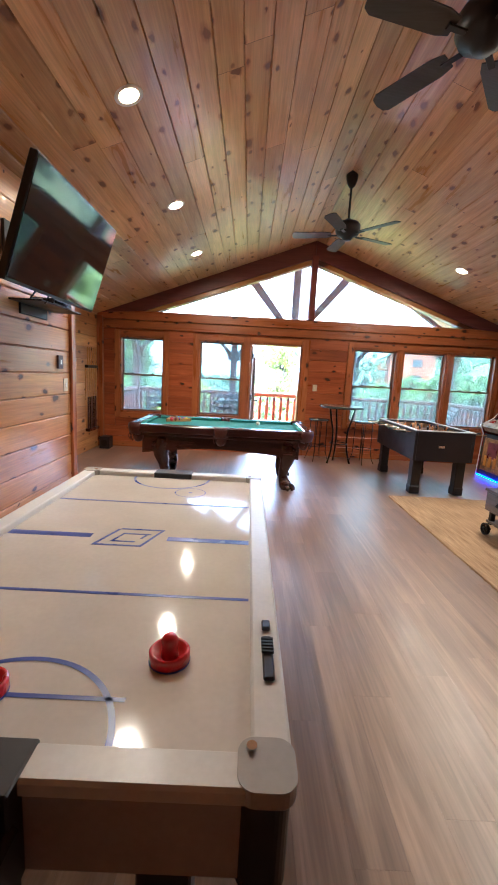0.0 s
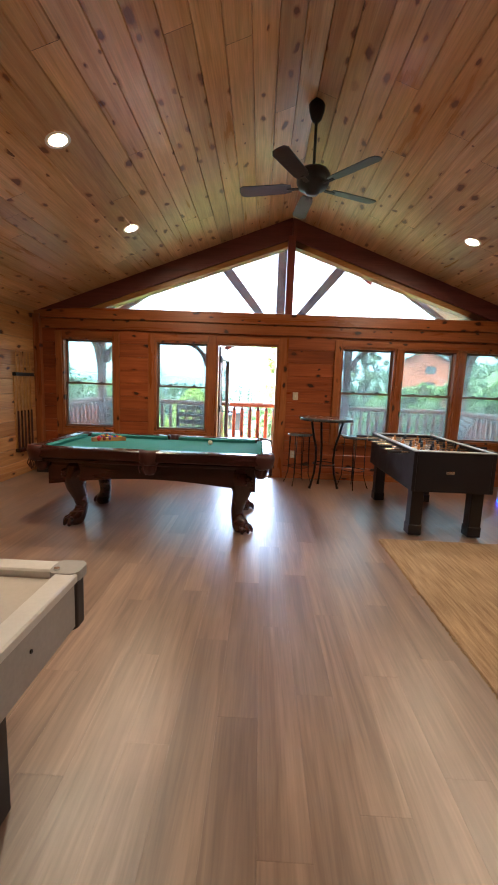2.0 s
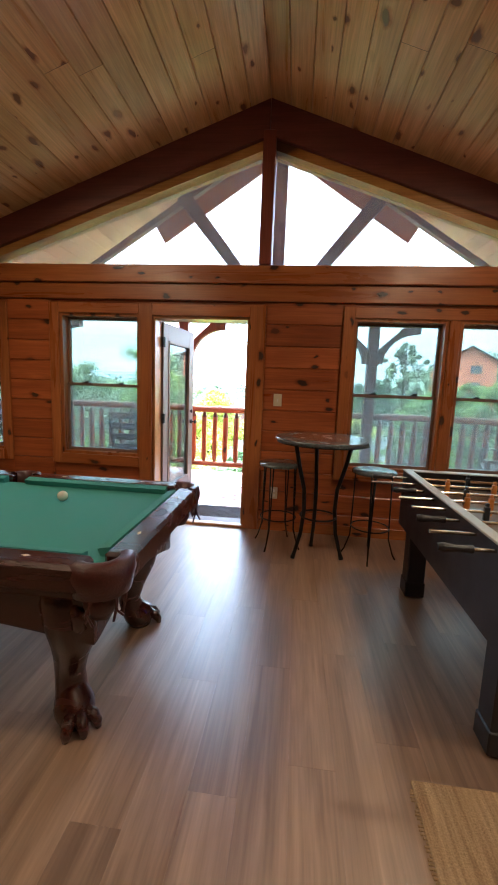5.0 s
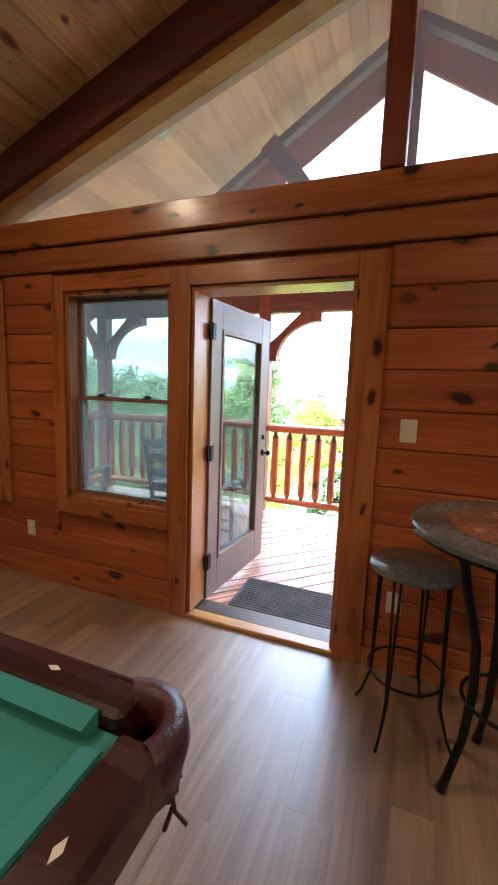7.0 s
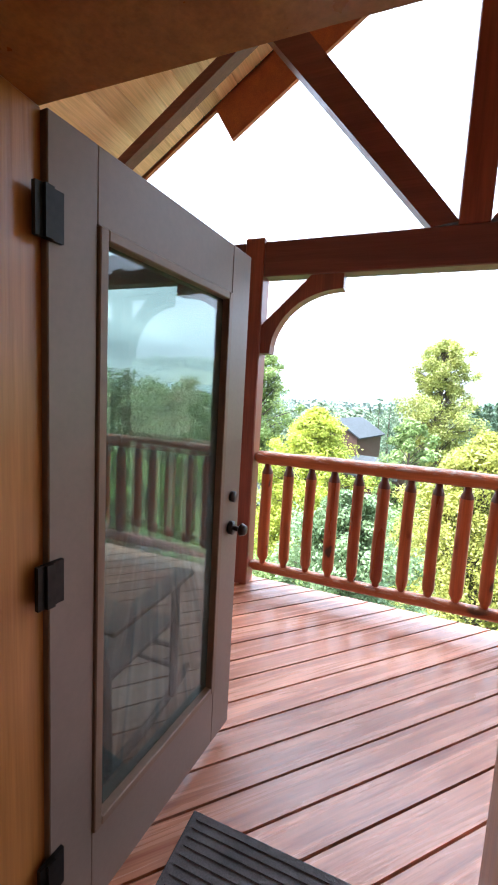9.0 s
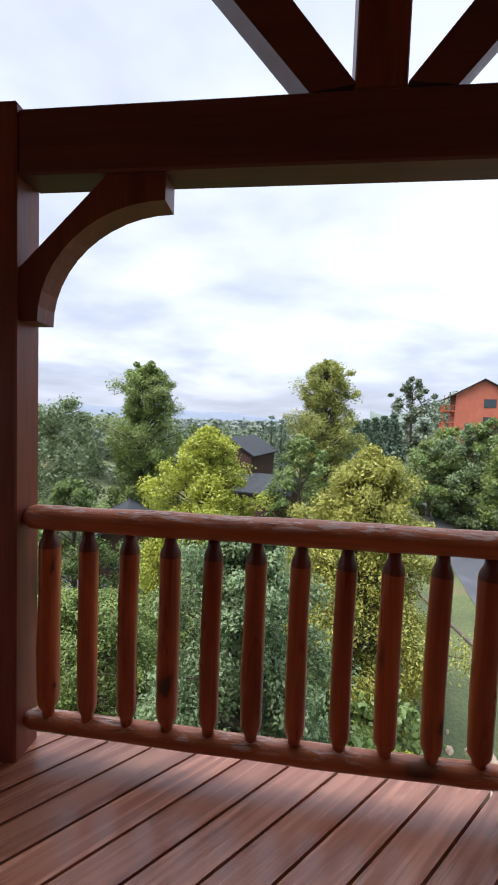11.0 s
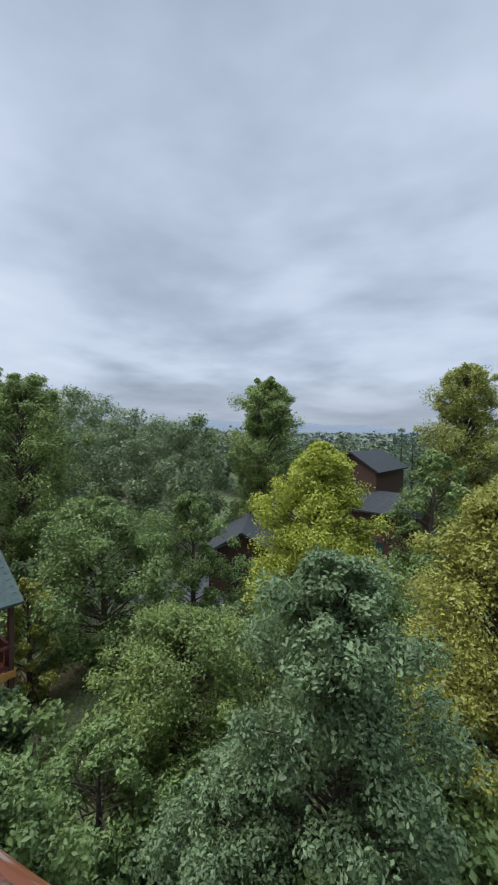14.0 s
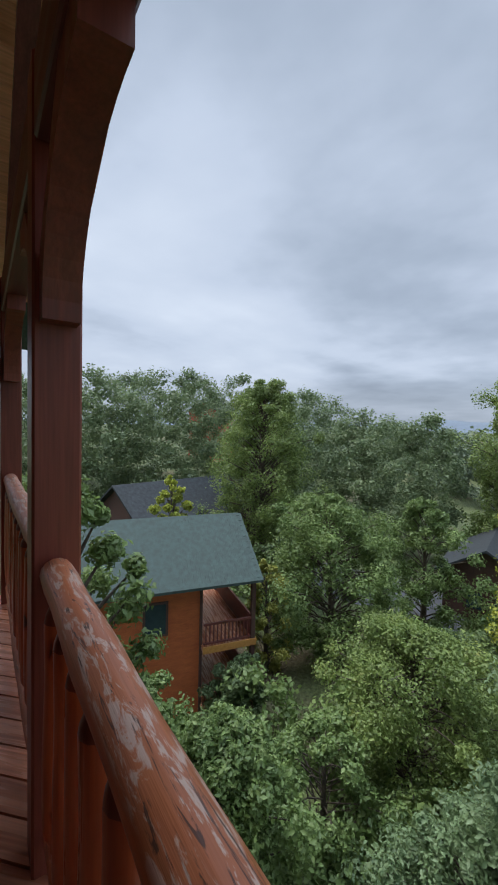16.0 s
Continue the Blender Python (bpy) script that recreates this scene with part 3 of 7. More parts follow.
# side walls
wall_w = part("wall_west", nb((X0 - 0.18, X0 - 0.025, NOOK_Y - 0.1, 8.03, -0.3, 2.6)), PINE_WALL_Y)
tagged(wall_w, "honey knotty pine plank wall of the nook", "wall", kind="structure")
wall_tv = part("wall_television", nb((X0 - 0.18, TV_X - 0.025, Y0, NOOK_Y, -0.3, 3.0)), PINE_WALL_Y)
tagged(wall_tv, "knotty pine plank wall behind the television, painted honey yellow for warm light", "wall", kind="structure")
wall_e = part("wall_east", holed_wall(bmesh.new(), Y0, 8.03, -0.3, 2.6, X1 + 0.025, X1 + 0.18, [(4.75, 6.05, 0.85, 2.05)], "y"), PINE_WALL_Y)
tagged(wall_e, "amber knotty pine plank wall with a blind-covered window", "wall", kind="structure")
wall_s = part("wall_south", nb((X0 - 0.18, X1 + 0.2, Y0 - 0.2, Y0, -0.3, 4.0)), PINE_WALL)
tagged(wall_s, "amber pine wall at the back of the room", "wall", kind="structure")


def side_boards(parent, xf, ya, yb, holes, ztop, inward):
    for k in range(16):
        za, zb = 0.002 + 0.2 * k, min(0.2 * (k + 1), ztop)
        if zb - za < 0.03:
            break
        for a, b in free_spans(ya, yb, za, zb, holes):
            bm = board_mesh(b - a - 0.002, zb - za, 0.025, "y")
            ob = part("board", bm, PINE_WALL_Y, parent)
            if inward > 0:
                ob.location = (xf - 0.025, a + 0.001, za)
            else:
                ob.matrix_basis = Matrix.Translation((xf + 0.025, b - 0.001, za)) @ Matrix.Rotation(math.pi, 4, "Z")


side_boards(wall_w, X0, NOOK_Y, 7.85, [], 2.43, 1)
side_boards(wall_tv, TV_X, 0.2, NOOK_Y, [], 2.83, 1)
side_boards(wall_e, X1, 2.0, 7.85, [(4.66, 6.14, 0.76, 2.14)], 2.42, -1)
corner = part("corner_trim", nb((TV_X - 0.05, TV_X + 0.03, NOOK_Y - 0.055, NOOK_Y + 0.025, 0.0, 2.80), bev=0.004), PINE_TRIM_Z)
tagged(corner, "reddish pine corner trim at the wall end", "trim", kind="structure")
for x, nm in ((X0 + 0.05, "corner_post_west"), (X1 - 0.05, "corner_post_east")):
    tagged(part(nm, nb((x - 0.05, x + 0.05, 7.76, 7.858, 0.0, 2.40), bev=0.005), PINE_TRIM_Z), "reddish pine corner board", "trim", kind="structure")


def groove_planks(bm, x_of, z_of, widths, y0, y1, seed, turned=False, gap=0.006):
    """Boards along y on a slope; x_of(s), z_of(s) give the slope at s metres from the ridge."""
    rng = random.Random(seed)
    s = 0.0
    for w in widths:
        y = y0
        first = True
        while y < y1 - 0.01:
            ln = rng.uniform(1.2, 4.0) if first else rng.uniform(2.4, 4.8)
            first = False
            ye = y1 if y + ln > y1 - 0.6 else y + ln
            prof = [(s, 0.010), (s + gap, 0.0), (s + w - gap, 0.0), (s + w, 0.010)]
            for yy, tag in ((y + 0.0015, 0), (ye - 0.0015, 1)):
                row = [bm.verts.new((x_of(u), yy, z_of(u) + d)) for u, d in prof]
                if tag == 0:
                    lo = row
                else:
                    for i in range(3):
                        bm.faces.new((lo[i], lo[i + 1], row[i + 1], row[i]))
            y = ye
        s += w
    return bm


hyp = math.hypot(1, PITCH)
bm = bmesh.new()
for sgn, seed in ((-1, 3), (1, 4)):
    groove_planks(bm, lambda u: RIDGE_X + sgn * u / hyp, lambda u: RIDGE_Z - PITCH * u / hyp, [0.184] * 23, Y0, 7.86, seed)
ceil = part("ceiling", bm, PINE_CEIL)
tagged(ceil, "vaulted honey knotty pine tongue-and-groove ceiling", "ceiling", kind="structure")
# unseen slab over the ceiling, added to stop sky light leaking in
bm = bmesh.new()
for s in (-1, 1):
    prism(bm, [(RIDGE_X, RIDGE_Z + 0.014), (RIDGE_X + s * 4.2, RIDGE_Z - 4.2 * PITCH + 0.014), (RIDGE_X + s * 4.2, RIDGE_Z - 4.2 * PITCH + 0.2), (RIDGE_X, RIDGE_Z + 0.2)], "y", Y0 - 0.2, 8.03)
tagged(part("ceiling_deck", bm, CABIN_DARK), "unseen slab above the ceiling that keeps sky light out", "ceiling", kind="structure")

# vinyl planks: single pieces in the walked stretch, the rest joined
PW, PL = 0.178, 1.22
pm = bmesh.new()
box(pm, 0.0001, PW - 0.0001, 0.0001, PL - 0.0001, -0.011, 0.0, bev=0.0004)
plank_me = bpy.data.meshes.new("plank")
pm.to_mesh(plank_me)
pm.free()
rest = bmesh.new()
for i in range(44):
    xa = X0 + i * PW
    off = -((i * 0.437) % 1.0) * PL
    y = Y0 + off
    while y < 7.98:
        ya, yb = max(y, Y0), min(y + PL, 8.0)
        if yb - ya > 0.05 and not (xa + PW < TV_X - 0.1 and yb < NOOK_Y):
            whole = yb - ya > PL - 0.001
            if whole and -0.3 < xa < 2.7 and y > -0.2:
                ob = link("plank", plank_me, FLOOR, sub)
                ob.location = (xa, y, 0)
            else:
                box(rest, xa + 0.0002, min(xa + PW, X1) - 0.0002, ya + 0.0002, yb - 0.0002, -0.011, 0.0)
        y += PL
ob = part("planks", rest, FLOOR_I, sub)
ob["kind"] = "stuff"

base = tagged(part("baseboard", nb((X0 + 0.1, -0.0301, 7.842, 7.859, 0.001, 0.10), (1.131, X1 - 0.1, 7.842, 7.859, 0.001, 0.10), bev=0.003), PINE_TRIM_X), "reddish pine baseboard", "baseboard", kind="structure")
tagged(part("baseboard_side", nb((X0, X0 + 0.016, NOOK_Y + 0.03, 7.75, 0.001, 0.10), (TV_X, TV_X + 0.016, 0.2, NOOK_Y - 0.06, 0.001, 0.10), (X1 - 0.016, X1, 2.0, 7.75, 0.001, 0.10), bev=0.003), PINE_WALL_Y), "honey pine baseboard", "baseboard", kind="structure")


# ---- windows and door ----
def sash(win, x0, x1, z0, z1, y):
    w = 0.022
    part("sash", nb((x0, x0 + w, y, y + 0.03, z0, z1), (x1 - w, x1, y, y + 0.03, z0, z1), (x0 + w, x1 - w, y, y + 0.03, z0, z0 + w + 0.006), (x0 + w, x1 - w, y, y + 0.03, z1 - w, z1)), SASH, win)
    g = part("pane", nb((x0 + w, x1 - w, y + 0.012, y + 0.017, z0 + w, z1 - w)), GLASS, win)
    g.visible_shadow = False


def window_unit(name, spans, x0, x1, right_casing=True, left_casing=True):
    win = thing(name, (0, 0, 0), "double-hung window in an amber pine casing", "window", kind="structure")
    za, zb = WIN_Z
    t = 0.03
    for a, b in spans:
        part("jamb", nb((a - 0.04, a - 0.012, 7.862, 8.028, za, zb), (b + 0.012, b + 0.04, 7.862, 8.028, za, zb), (a - 0.012, b + 0.012, 7.862, 8.028, zb - 0.026, zb), (a - 0.012, b + 0.012, 7.862, 8.028, za, za + 0.03)), PINE_TRIM_Z, win)
        sash(win, a - 0.011, b + 0.011, 1.36, zb - 0.027, 7.965)
        sash(win, a - 0.011, b + 0.011, za + 0.031, 1.385, 7.93)
        for fx in (0.25, 0.75):
            x = a + (b - a) * fx
            part("lock", nb((x - 0.03, x + 0.03, 7.925, 7.95, 1.386, 1.398), (x - 0.012, x + 0.03, 7.93, 7.945, 1.398, 1.408), bev=0.002), BLACK_METAL, win)
    c = 0.10
    if left_casing:
        part("casing", nb((x0 - c, x0, 7.838, 7.861, za - c, zb + c), bev=0.004), PINE_TRIM_Z, win)
    if right_casing:
        part("casing", nb((x1, x1 + c, 7.838, 7.861, za - c, zb + c), bev=0.004), PINE_TRIM_Z, win)
    part("casing", nb((x0 + 0.001, x1 - 0.001, 7.84, 7.861, zb, zb + c), bev=0.004), PINE_TRIM_X, win)
    part("sill", nb((x0 + 0.001, x1 - 0.001, 7.832, 7.861, za - c, za + 0.004), bev=0.004), PINE_TRIM_X, win)
    for (a, b), (p, q) in zip(spans, spans[1:]):
        part("mullion", nb((b + 0.041, p - 0.041, 7.84, 8.02, za + 0.005, zb - 0.001), bev=0.004), PINE_TRIM_Z, win)
    return win


window_unit("window_1", [(-2.35, -1.61)], -2.38, -1.58)
window_unit("window_2", [(-0.89, -0.14)], -0.93, -0.10, right_casing=False)
window_unit("window_3", [(1.98, 2.73), (2.91, 3.66), (3.84, 4.59)], 1.94, 4.63)

frame_ob = thing("door_frame", (0, 0, 0), "amber pine door casing and jambs", "door frame", kind="structure")
part("casing", nb((-0.099, 0.03, 7.836, 7.861, 0.0, 2.17), bev=0.004), PINE_TRIM_Z, frame_ob)
part("casing", nb((0.98, 1.13, 7.836, 7.861, 0.0, 2.17), bev=0.004), PINE_TRIM_Z, frame_ob)
part("casing", nb((0.031, 0.979, 7.838, 7.861, 2.06, 2.17), bev=0.004), PINE_TRIM_X, frame_ob)
part("jamb", nb((0.031, 0.055, 7.862, 8.06, 0.03, 2.035), bev=0.003), PINE_JAMB, frame_ob)
part("jamb", nb((0.955, 0.979, 7.862, 8.06, 0.03, 2.035), bev=0.003), PINE_JAMB, frame_ob)
part("jamb", nb((0.031, 0.979, 7.862, 8.06, 2.036, 2.059), bev=0.003), PINE_JAMB, frame_ob)
part("sill", nb((0.031, 0.979, 7.842, 7.925, 0.0, 0.026), bev=0.005), PINE_LIGHT, frame_ob)
part("threshold", nb((0.031, 0.979, 7.926, 8.07, -0.02, 0.020), bev=0.006), ALUMINIUM, frame_ob, "dull aluminium threshold")

door = thing("door_1", (0.075, 8.055, 0.0), "open taupe painted full-lite glass door, swung out onto the deck", "door", kind="structure", rz=84.5)
DW, DT, DZ = 0.90, 0.045, (0.028, 2.03)
part("stile", nb((0, 0.13, 0, DT, *DZ), bev=0.003), DOOR_PAINT, door)
part("stile", nb((DW - 0.14, DW, 0, DT, *DZ), bev=0.003), DOOR_PAINT, door)
part("rail", nb((0.13, DW - 0.14, 0.001, DT - 0.001, DZ[0], 0.27), bev=0.002), DOOR_PAINT, door)
part("rail", nb((0.13, DW - 0.14, 0.001, DT - 0.001, 1.86, DZ[1]), bev=0.002), DOOR_PAINT, door)
bead = [(0.131, 0.158, -0.008, DT + 0.008, 0.271, 1.859), (DW - 0.168, DW - 0.141, -0.008, DT + 0.008, 0.271, 1.859), (0.158, DW - 0.168, -0.008, DT + 0.008, 0.271, 0.298), (0.158, DW - 0.168, -0.008, DT + 0.008, 1.832, 1.859)]
part("glazing_bead", nb(*bead, bev=0.003), SASH, door)
g = part("pane", nb((0.158, DW - 0.168, 0.02, 0.026, 0.298, 1.832)), GLASS, door)
g.visible_shadow = False
for z in (0.25, 1.0, 1.78):
    part("hinge", nb((-0.035, 0.03, -0.012, -0.001, z, z + 0.10), (-0.018, 0.002, -0.02, -0.006, z, z + 0.10)), BLACK_METAL, door)
for z, r in ((0.95, 0.028), (1.08, 0.022)):
    bm = bmesh.new()
    tube(bm, [(DW - 0.07, -0.002, z), (DW - 0.07, -0.018, z)], r, 14)
    if z < 1:
        tube(bm, [(DW - 0.07, -0.018, z), (DW - 0.07, -0.045, z)], 0.010, 10)
        tube(bm, [(DW - 0.07, -0.045, z), (DW - 0.07, -0.055, z), (DW - 0.07, -0.075, z)], [0.016, 0.027, 0.018], 14)
    tube(bm, [(DW - 0.07, DT + 0.002, z), (DW - 0.07, DT + 0.05, z)], r * 0.9, 14)
    part("knob", bm, BRONZE, door, "dark bronze knob", True)

side_win = thing("window_4", (0, 0, 0), "window with white horizontal blinds in the side wall", "window", kind="structure")
part("casing", nb((X1 - 0.024, X1 + 0.0, 4.66, 4.75, 0.76, 2.14), (X1 - 0.024, X1, 6.05, 6.14, 0.76, 2.14), (X1 - 0.022, X1, 4.751, 6.049, 2.05, 2.14), (X1 - 0.022, X1, 4.751, 6.049, 0.76, 0.85), bev=0.003), PINE_TRIM_Z, side_win)
g = part("pane", nb((X1 + 0.11, X1 + 0.116, 4.75, 6.05, 0.85, 2.05)), GLASS, side_win)
g.visible_shadow = False
for k in range(44):
    z = 0.87 + k * 0.0265
    part("slat", nb((X1 + 0.03, X1 + 0.054, 4.77, 6.03, z, z + 0.003)), BLIND, side_win).rotation_euler = (0, 0, 0)
part("head_rail", nb((X1 + 0.02, X1 + 0.06, 4.76, 6.04, 2.03, 2.049)), BLIND, side_win)


# ---- fixtures ----
def can_light(x, y, z, slope, mat_glow, name, label, lit=True):
    t = thing(name, (x, y, z), label, "ceiling light", "recessed lights")
    tilt = Matrix.Rotation(math.atan(slope), 4, "Y")
    bm = bmesh.new()
    prof = [(0.062, -0.003), (0.085, -0.007), (0.092, -0.003), (0.092, 0.004)]
    n = 24
    rings = [[bm.verts.new(tilt @ Vector((r * math.cos(2 * math.pi * k / n), r * math.sin(2 * math.pi * k / n), zz))) for k in range(n)] for r, zz in prof]
    for a, b in zip(rings, rings[1:]):
        for k in range(n):
            bm.faces.new((a[k], a[(k + 1) % n], b[(k + 1) % n], b[k]))
    part("trim_ring", bm, WHITE if lit else CAP_GREY, t, "white trim ring", True)
    bm = bmesh.new()
    bmesh.ops.create_circle(bm, cap_ends=True, radius=0.062, segments=24, matrix=tilt @ Matrix.Translation((0, 0, -0.0025)))
    part("lens", bm, mat_glow, t, "glowing warm lens" if lit else "pale unlit lens")
    return t


for x, y in CANS:
    s = PITCH if x > RIDGE_X else -PITCH
    can_light(x, y, ceil_z(x), s, CAN_GLOW, "recessed_light", "lit warm recessed can light with white trim in the pine ceiling")
    la = new("can_lamp", bpy.data.lights.new("can_lamp", "SPOT"))
    la.data.energy, la.data.color, la.data.spot_size, la.data.spot_blend, la.data.shadow_soft_size = 0.9, (1.0, 0.76, 0.50), radians(125), 0.8, 0.05
    la.matrix_world = look((x, y, ceil_z(x) - 0.03), (x, y, 0))


def ceiling_fan(x, y, zc, turn):
    f = thing("ceiling_fan", (x, y, zc), "dark bronze five-blade ceiling fan on a downrod", "ceiling fan", "ceiling fans")
    part("canopy", lathe(bmesh.new(), [(0.02, -0.16), (0.045, -0.13), (0.065, -0.07), (0.07, -0.02), (0.066, 0.004)]), FAN_DARK, f, smooth=True)
    part("downrod", tube(bmesh.new(), [(0, 0, -0.15), (0, 0, -0.52)], 0.013, 12), FAN_DARK, f)
    part("motor", lathe(bmesh.new(), [(0.03, -0.50), (0.06, -0.53), (0.125, -0.545), (0.145, -0.575), (0.145, -0.64), (0.125, -0.68), (0.07, -0.70), (0.05, -0.735), (0.0005, -0.74)]), FAN_DARK, f, smooth=True)
    for k in range(5):
        r = Matrix.Rotation(radians(turn + 72 * k), 4, "Z")
        bm = bmesh.new()
        box(bm, 0.12, 0.23, -0.018, 0.018, -0.686, -0.676, bev=0.003, turn=r)
        blade_m = r @ Matrix.Translation((0, 0, -0.672)) @ Matrix.Rotation(radians(11), 4, "X")
        arm = part("blade_bracket", bm, FAN_DARK, f)
        bm = bmesh.new()
        pts = [(0.19, -0.045), (0.26, -0.062), (0.62, -0.07), (0.655, -0.05), (0.665, 0.0), (0.655, 0.05), (0.62, 0.07), (0.26, 0.062), (0.19, 0.045)]
        prism(bm, pts, "z", -0.004, 0.004)
        bmesh.ops.transform(bm, matrix=blade_m, verts=bm.verts[:])
        part("blade", bm, FAN_BLADE, f)
    return f


ceiling_fan(1.115, 5.40, RIDGE_Z, 24)
ceiling_fan(1.115, 2.54, RIDGE_Z, 52)


def wall_plate(x, z, w, h, name, label, detail):
    p = thing(name, (x, 7.8595, z), label, name.replace("_", " "))
    part("plate", nb((-w / 2, w / 2, -0.007, 0, -h / 2, h / 2), bev=0.003), PLATE, p)
    for dx, dz, sw, sh in detail:
        part("insert", nb((dx - sw / 2, dx + sw / 2, -0.012, -0.0072, dz - sh / 2, dz + sh / 2), bev=0.001), WHITE, p)


wall_plate(1.272, 1.30, 0.080, 0.118, "light_switch", "almond light switch plate on the pine wall", [(0, 0, 0.012, 0.028)])
wall_plate(1.276, 0.385, 0.078, 0.118, "wall_outlet", "almond duplex outlet plate on the pine wall", [(0, 0.022, 0.03, 0.028), (0, -0.022, 0.03, 0.028)])
wall_plate(-1.30, 0.385, 0.078, 0.118, "wall_outlet", "almond duplex outlet plate on the pine wall", [(0, 0.022, 0.03, 0.028), (0, -0.022, 0.03, 0.028)])
for nm, y, z, mt, lb in (("thermostat", 3.98, 1.50, LEATHER, "dark reddish thermostat box on the pine wall"), ("light_switch", 4.10, 1.29, PLATE, "almond switch plate on the pine wall")):
    p = thing(nm, (TV_X + 0.0005, y, z), lb, nm.replace("_", " "))
    part("plate", nb((0, 0.02 if nm == "thermostat" else 0.007, -0.045, 0.045, -0.06, 0.06), bev=0.003), mt, p)
    part("insert", nb((0.0072 if nm != "thermostat" else 0.0202, 0.024 if nm == "thermostat" else 0.012, -0.012, 0.012, -0.02, 0.02)), WHITE, p)

# television on a tilting arm
tv = thing("television", (-1.27, 3.24, 2.271), "large black flat television on a tilted wall arm", "television")
tm = pose(0, 0, 0, 0, 0, -1) @ Matrix.Rotation(radians(18), 4, "Y")
bm = bmesh.new()
box(bm, -0.05, 0.0, -0.62, 0.62, -0.355, 0.355, bev=0.006, turn=tm)
part("housing", bm, BLACK, tv)
bm = bmesh.new()
box(bm, 0.001, 0.004, -0.608, 0.608, -0.335, 0.343, turn=tm)
part("screen", bm, SCREEN, tv, "dark glossy screen")
bm = bmesh.new()
box(bm, -0.10, -0.051, -0.16, 0.16, -0.16, 0.16, turn=tm)
tube(bm, [(-0.09, 0.0, 0.0), (-0.26, -0.18, 0.0), (-0.40, 0.0, 0.0)], 0.025, 8)
box(bm, -0.418, -0.395, -0.12, 0.12, -0.15, 0.15)
part("wall_arm", bm, BLACK_METAL, tv)
for k in range(2):
    bm = bmesh.new()
    tube(bm, [(-0.06, -0.1 + 0.1 * k, -0.1), (-0.22, -0.15 + 0.2 * k, -0.36), (-0.33, 0.25 + 0.1 * k, -0.30), (-0.405, 0.35, -0.34)], 0.006, 6)
    part("cable", bm, BLACK, tv)
shelf = thing("media_shelf", (TV_X, 3.55, 1.93), "black wall shelf holding a slim cable box", "shelf")
part("shelf_board", nb((0.001, 0.24, -0.33, 0.36, -0.012, 0.0), bev=0.003), BLACK, shelf)
part("bracket", nb((0.001, 0.02, -0.2, 0.2, -0.09, -0.0125), bev=0.003), BLACK_METAL, shelf)
cb = thing("cable_box", (TV_X + 0.13, 3.60, 1.9305), "slim black cable box on the wall shelf", "electronics")
part("casing", nb((-0.09, 0.09, -0.16, 0.16, 0.0, 0.045), bev=0.004), BLACK, cb)
part("front_panel", nb((0.0905, 0.093, -0.14, 0.14, 0.012, 0.032)), SCREEN, cb)

# cue rack and low black box in the nook
rk = thing("cue_rack", (X0 + 0.001, 7.42, 0.35), "dark wooden wall rack holding billiard cues", "cue rack")
part("holder", nb((0, 0.055, -0.22, 0.24, 1.10, 1.15), bev=0.004), BLACK, rk)
part("base", nb((0, 0.075, -0.22, 0.24, 0.0, 0.05), bev=0.004), MAHOGANY, rk)
part("back_panel", nb((0, 0.012, -0.20, 0.22, 0.055, 1.095)), PINE_LIGHT, rk)
for k in range(5):
    cue = thing("billiard_cue", (X0 + 0.036, 7.25 + 0.085 * k, 0.402), "tapered maple and dark billiard cue standing in the rack", "cue", "billiard cues")
    part("butt", tube(bmesh.new(), [(0, 0, 0), (0, 0, 0.55)], [0.015, 0.012], 10), MAHOGANY if k % 2 else LEATHER, cue)
    part("shaft", tube(bmesh.new(), [(0, 0, 0.551), (0, 0, 1.40)], [0.012, 0.006], 10), PINE_LIGHT, cue)
bx = thing("subwoofer", (-2.56, 7.60, 0.0), "small black box standing on the floor in the corner", "speaker")
part("cabinet", nb((-0.09, 0.09, -0.10, 0.10, 0.001, 0.22), bev=0.006), BLACK, bx)
bm = bmesh.new()
tube(bm, [(0, -0.101, 0.11), (0, -0.108, 0.11)], 0.06, 18)
part("grille", bm, BLACK_METAL, bx)


# ---- the rug and furniture ----
rug = part("area_rug", nb((1.945, 4.75, 2.38, 5.345, 0.001, 0.012), bev=0.004), JUTE)
tagged(rug, "tan woven jute area rug on the floor", "rug")
fr = bmesh.new()
rg = random.Random(8)
for k in range(240):
    y = 2.39 + k * 0.0122
    box(fr, 1.940 - rg.uniform(0.0, 0.014), 1.946, y, y + 0.006, 0.001, 0.006)
part("fringe", fr, JUTE, rug)


def rect_round(x0, x1, y0, y1, r, n=6):
    pts = []
    for cx, cy, a in ((x1 - r, y1 - r, 0), (x0 + r, y1 - r, 90), (x0 + r, y0 + r, 180), (x1 - r, y0 + r, 270)):
        for k in range(n + 1):
            t = radians(a + 90 * k / n)
            pts.append((cx + r * math.cos(t), cy + r * math.sin(t)))
    return pts


# air hockey table
HX0, HX1, HY0, HY1, HZ = -1.03, 0.14, 0.78, 2.90, 0.80
ah = thing("air_hockey_table", (0, 0, 0), "white air hockey table with blue lines and black legs", "air hockey table")
part("playfield", nb((HX0 + 0.07, HX1 - 0.07, HY0 + 0.07, HY1 - 0.07, 0.745, 0.770)), ICE, ah, "glossy cream playing surface")
part("side_rail", nb((HX0, HX0 + 0.075, HY0 + 0.08, HY1 - 0.08, 0.765, HZ), bev=0.006), WHITE, ah)
part("side_rail", nb((HX1 - 0.075, HX1, HY0 + 0.08, HY1 - 0.08, 0.765, HZ), bev=0.006), WHITE, ah)
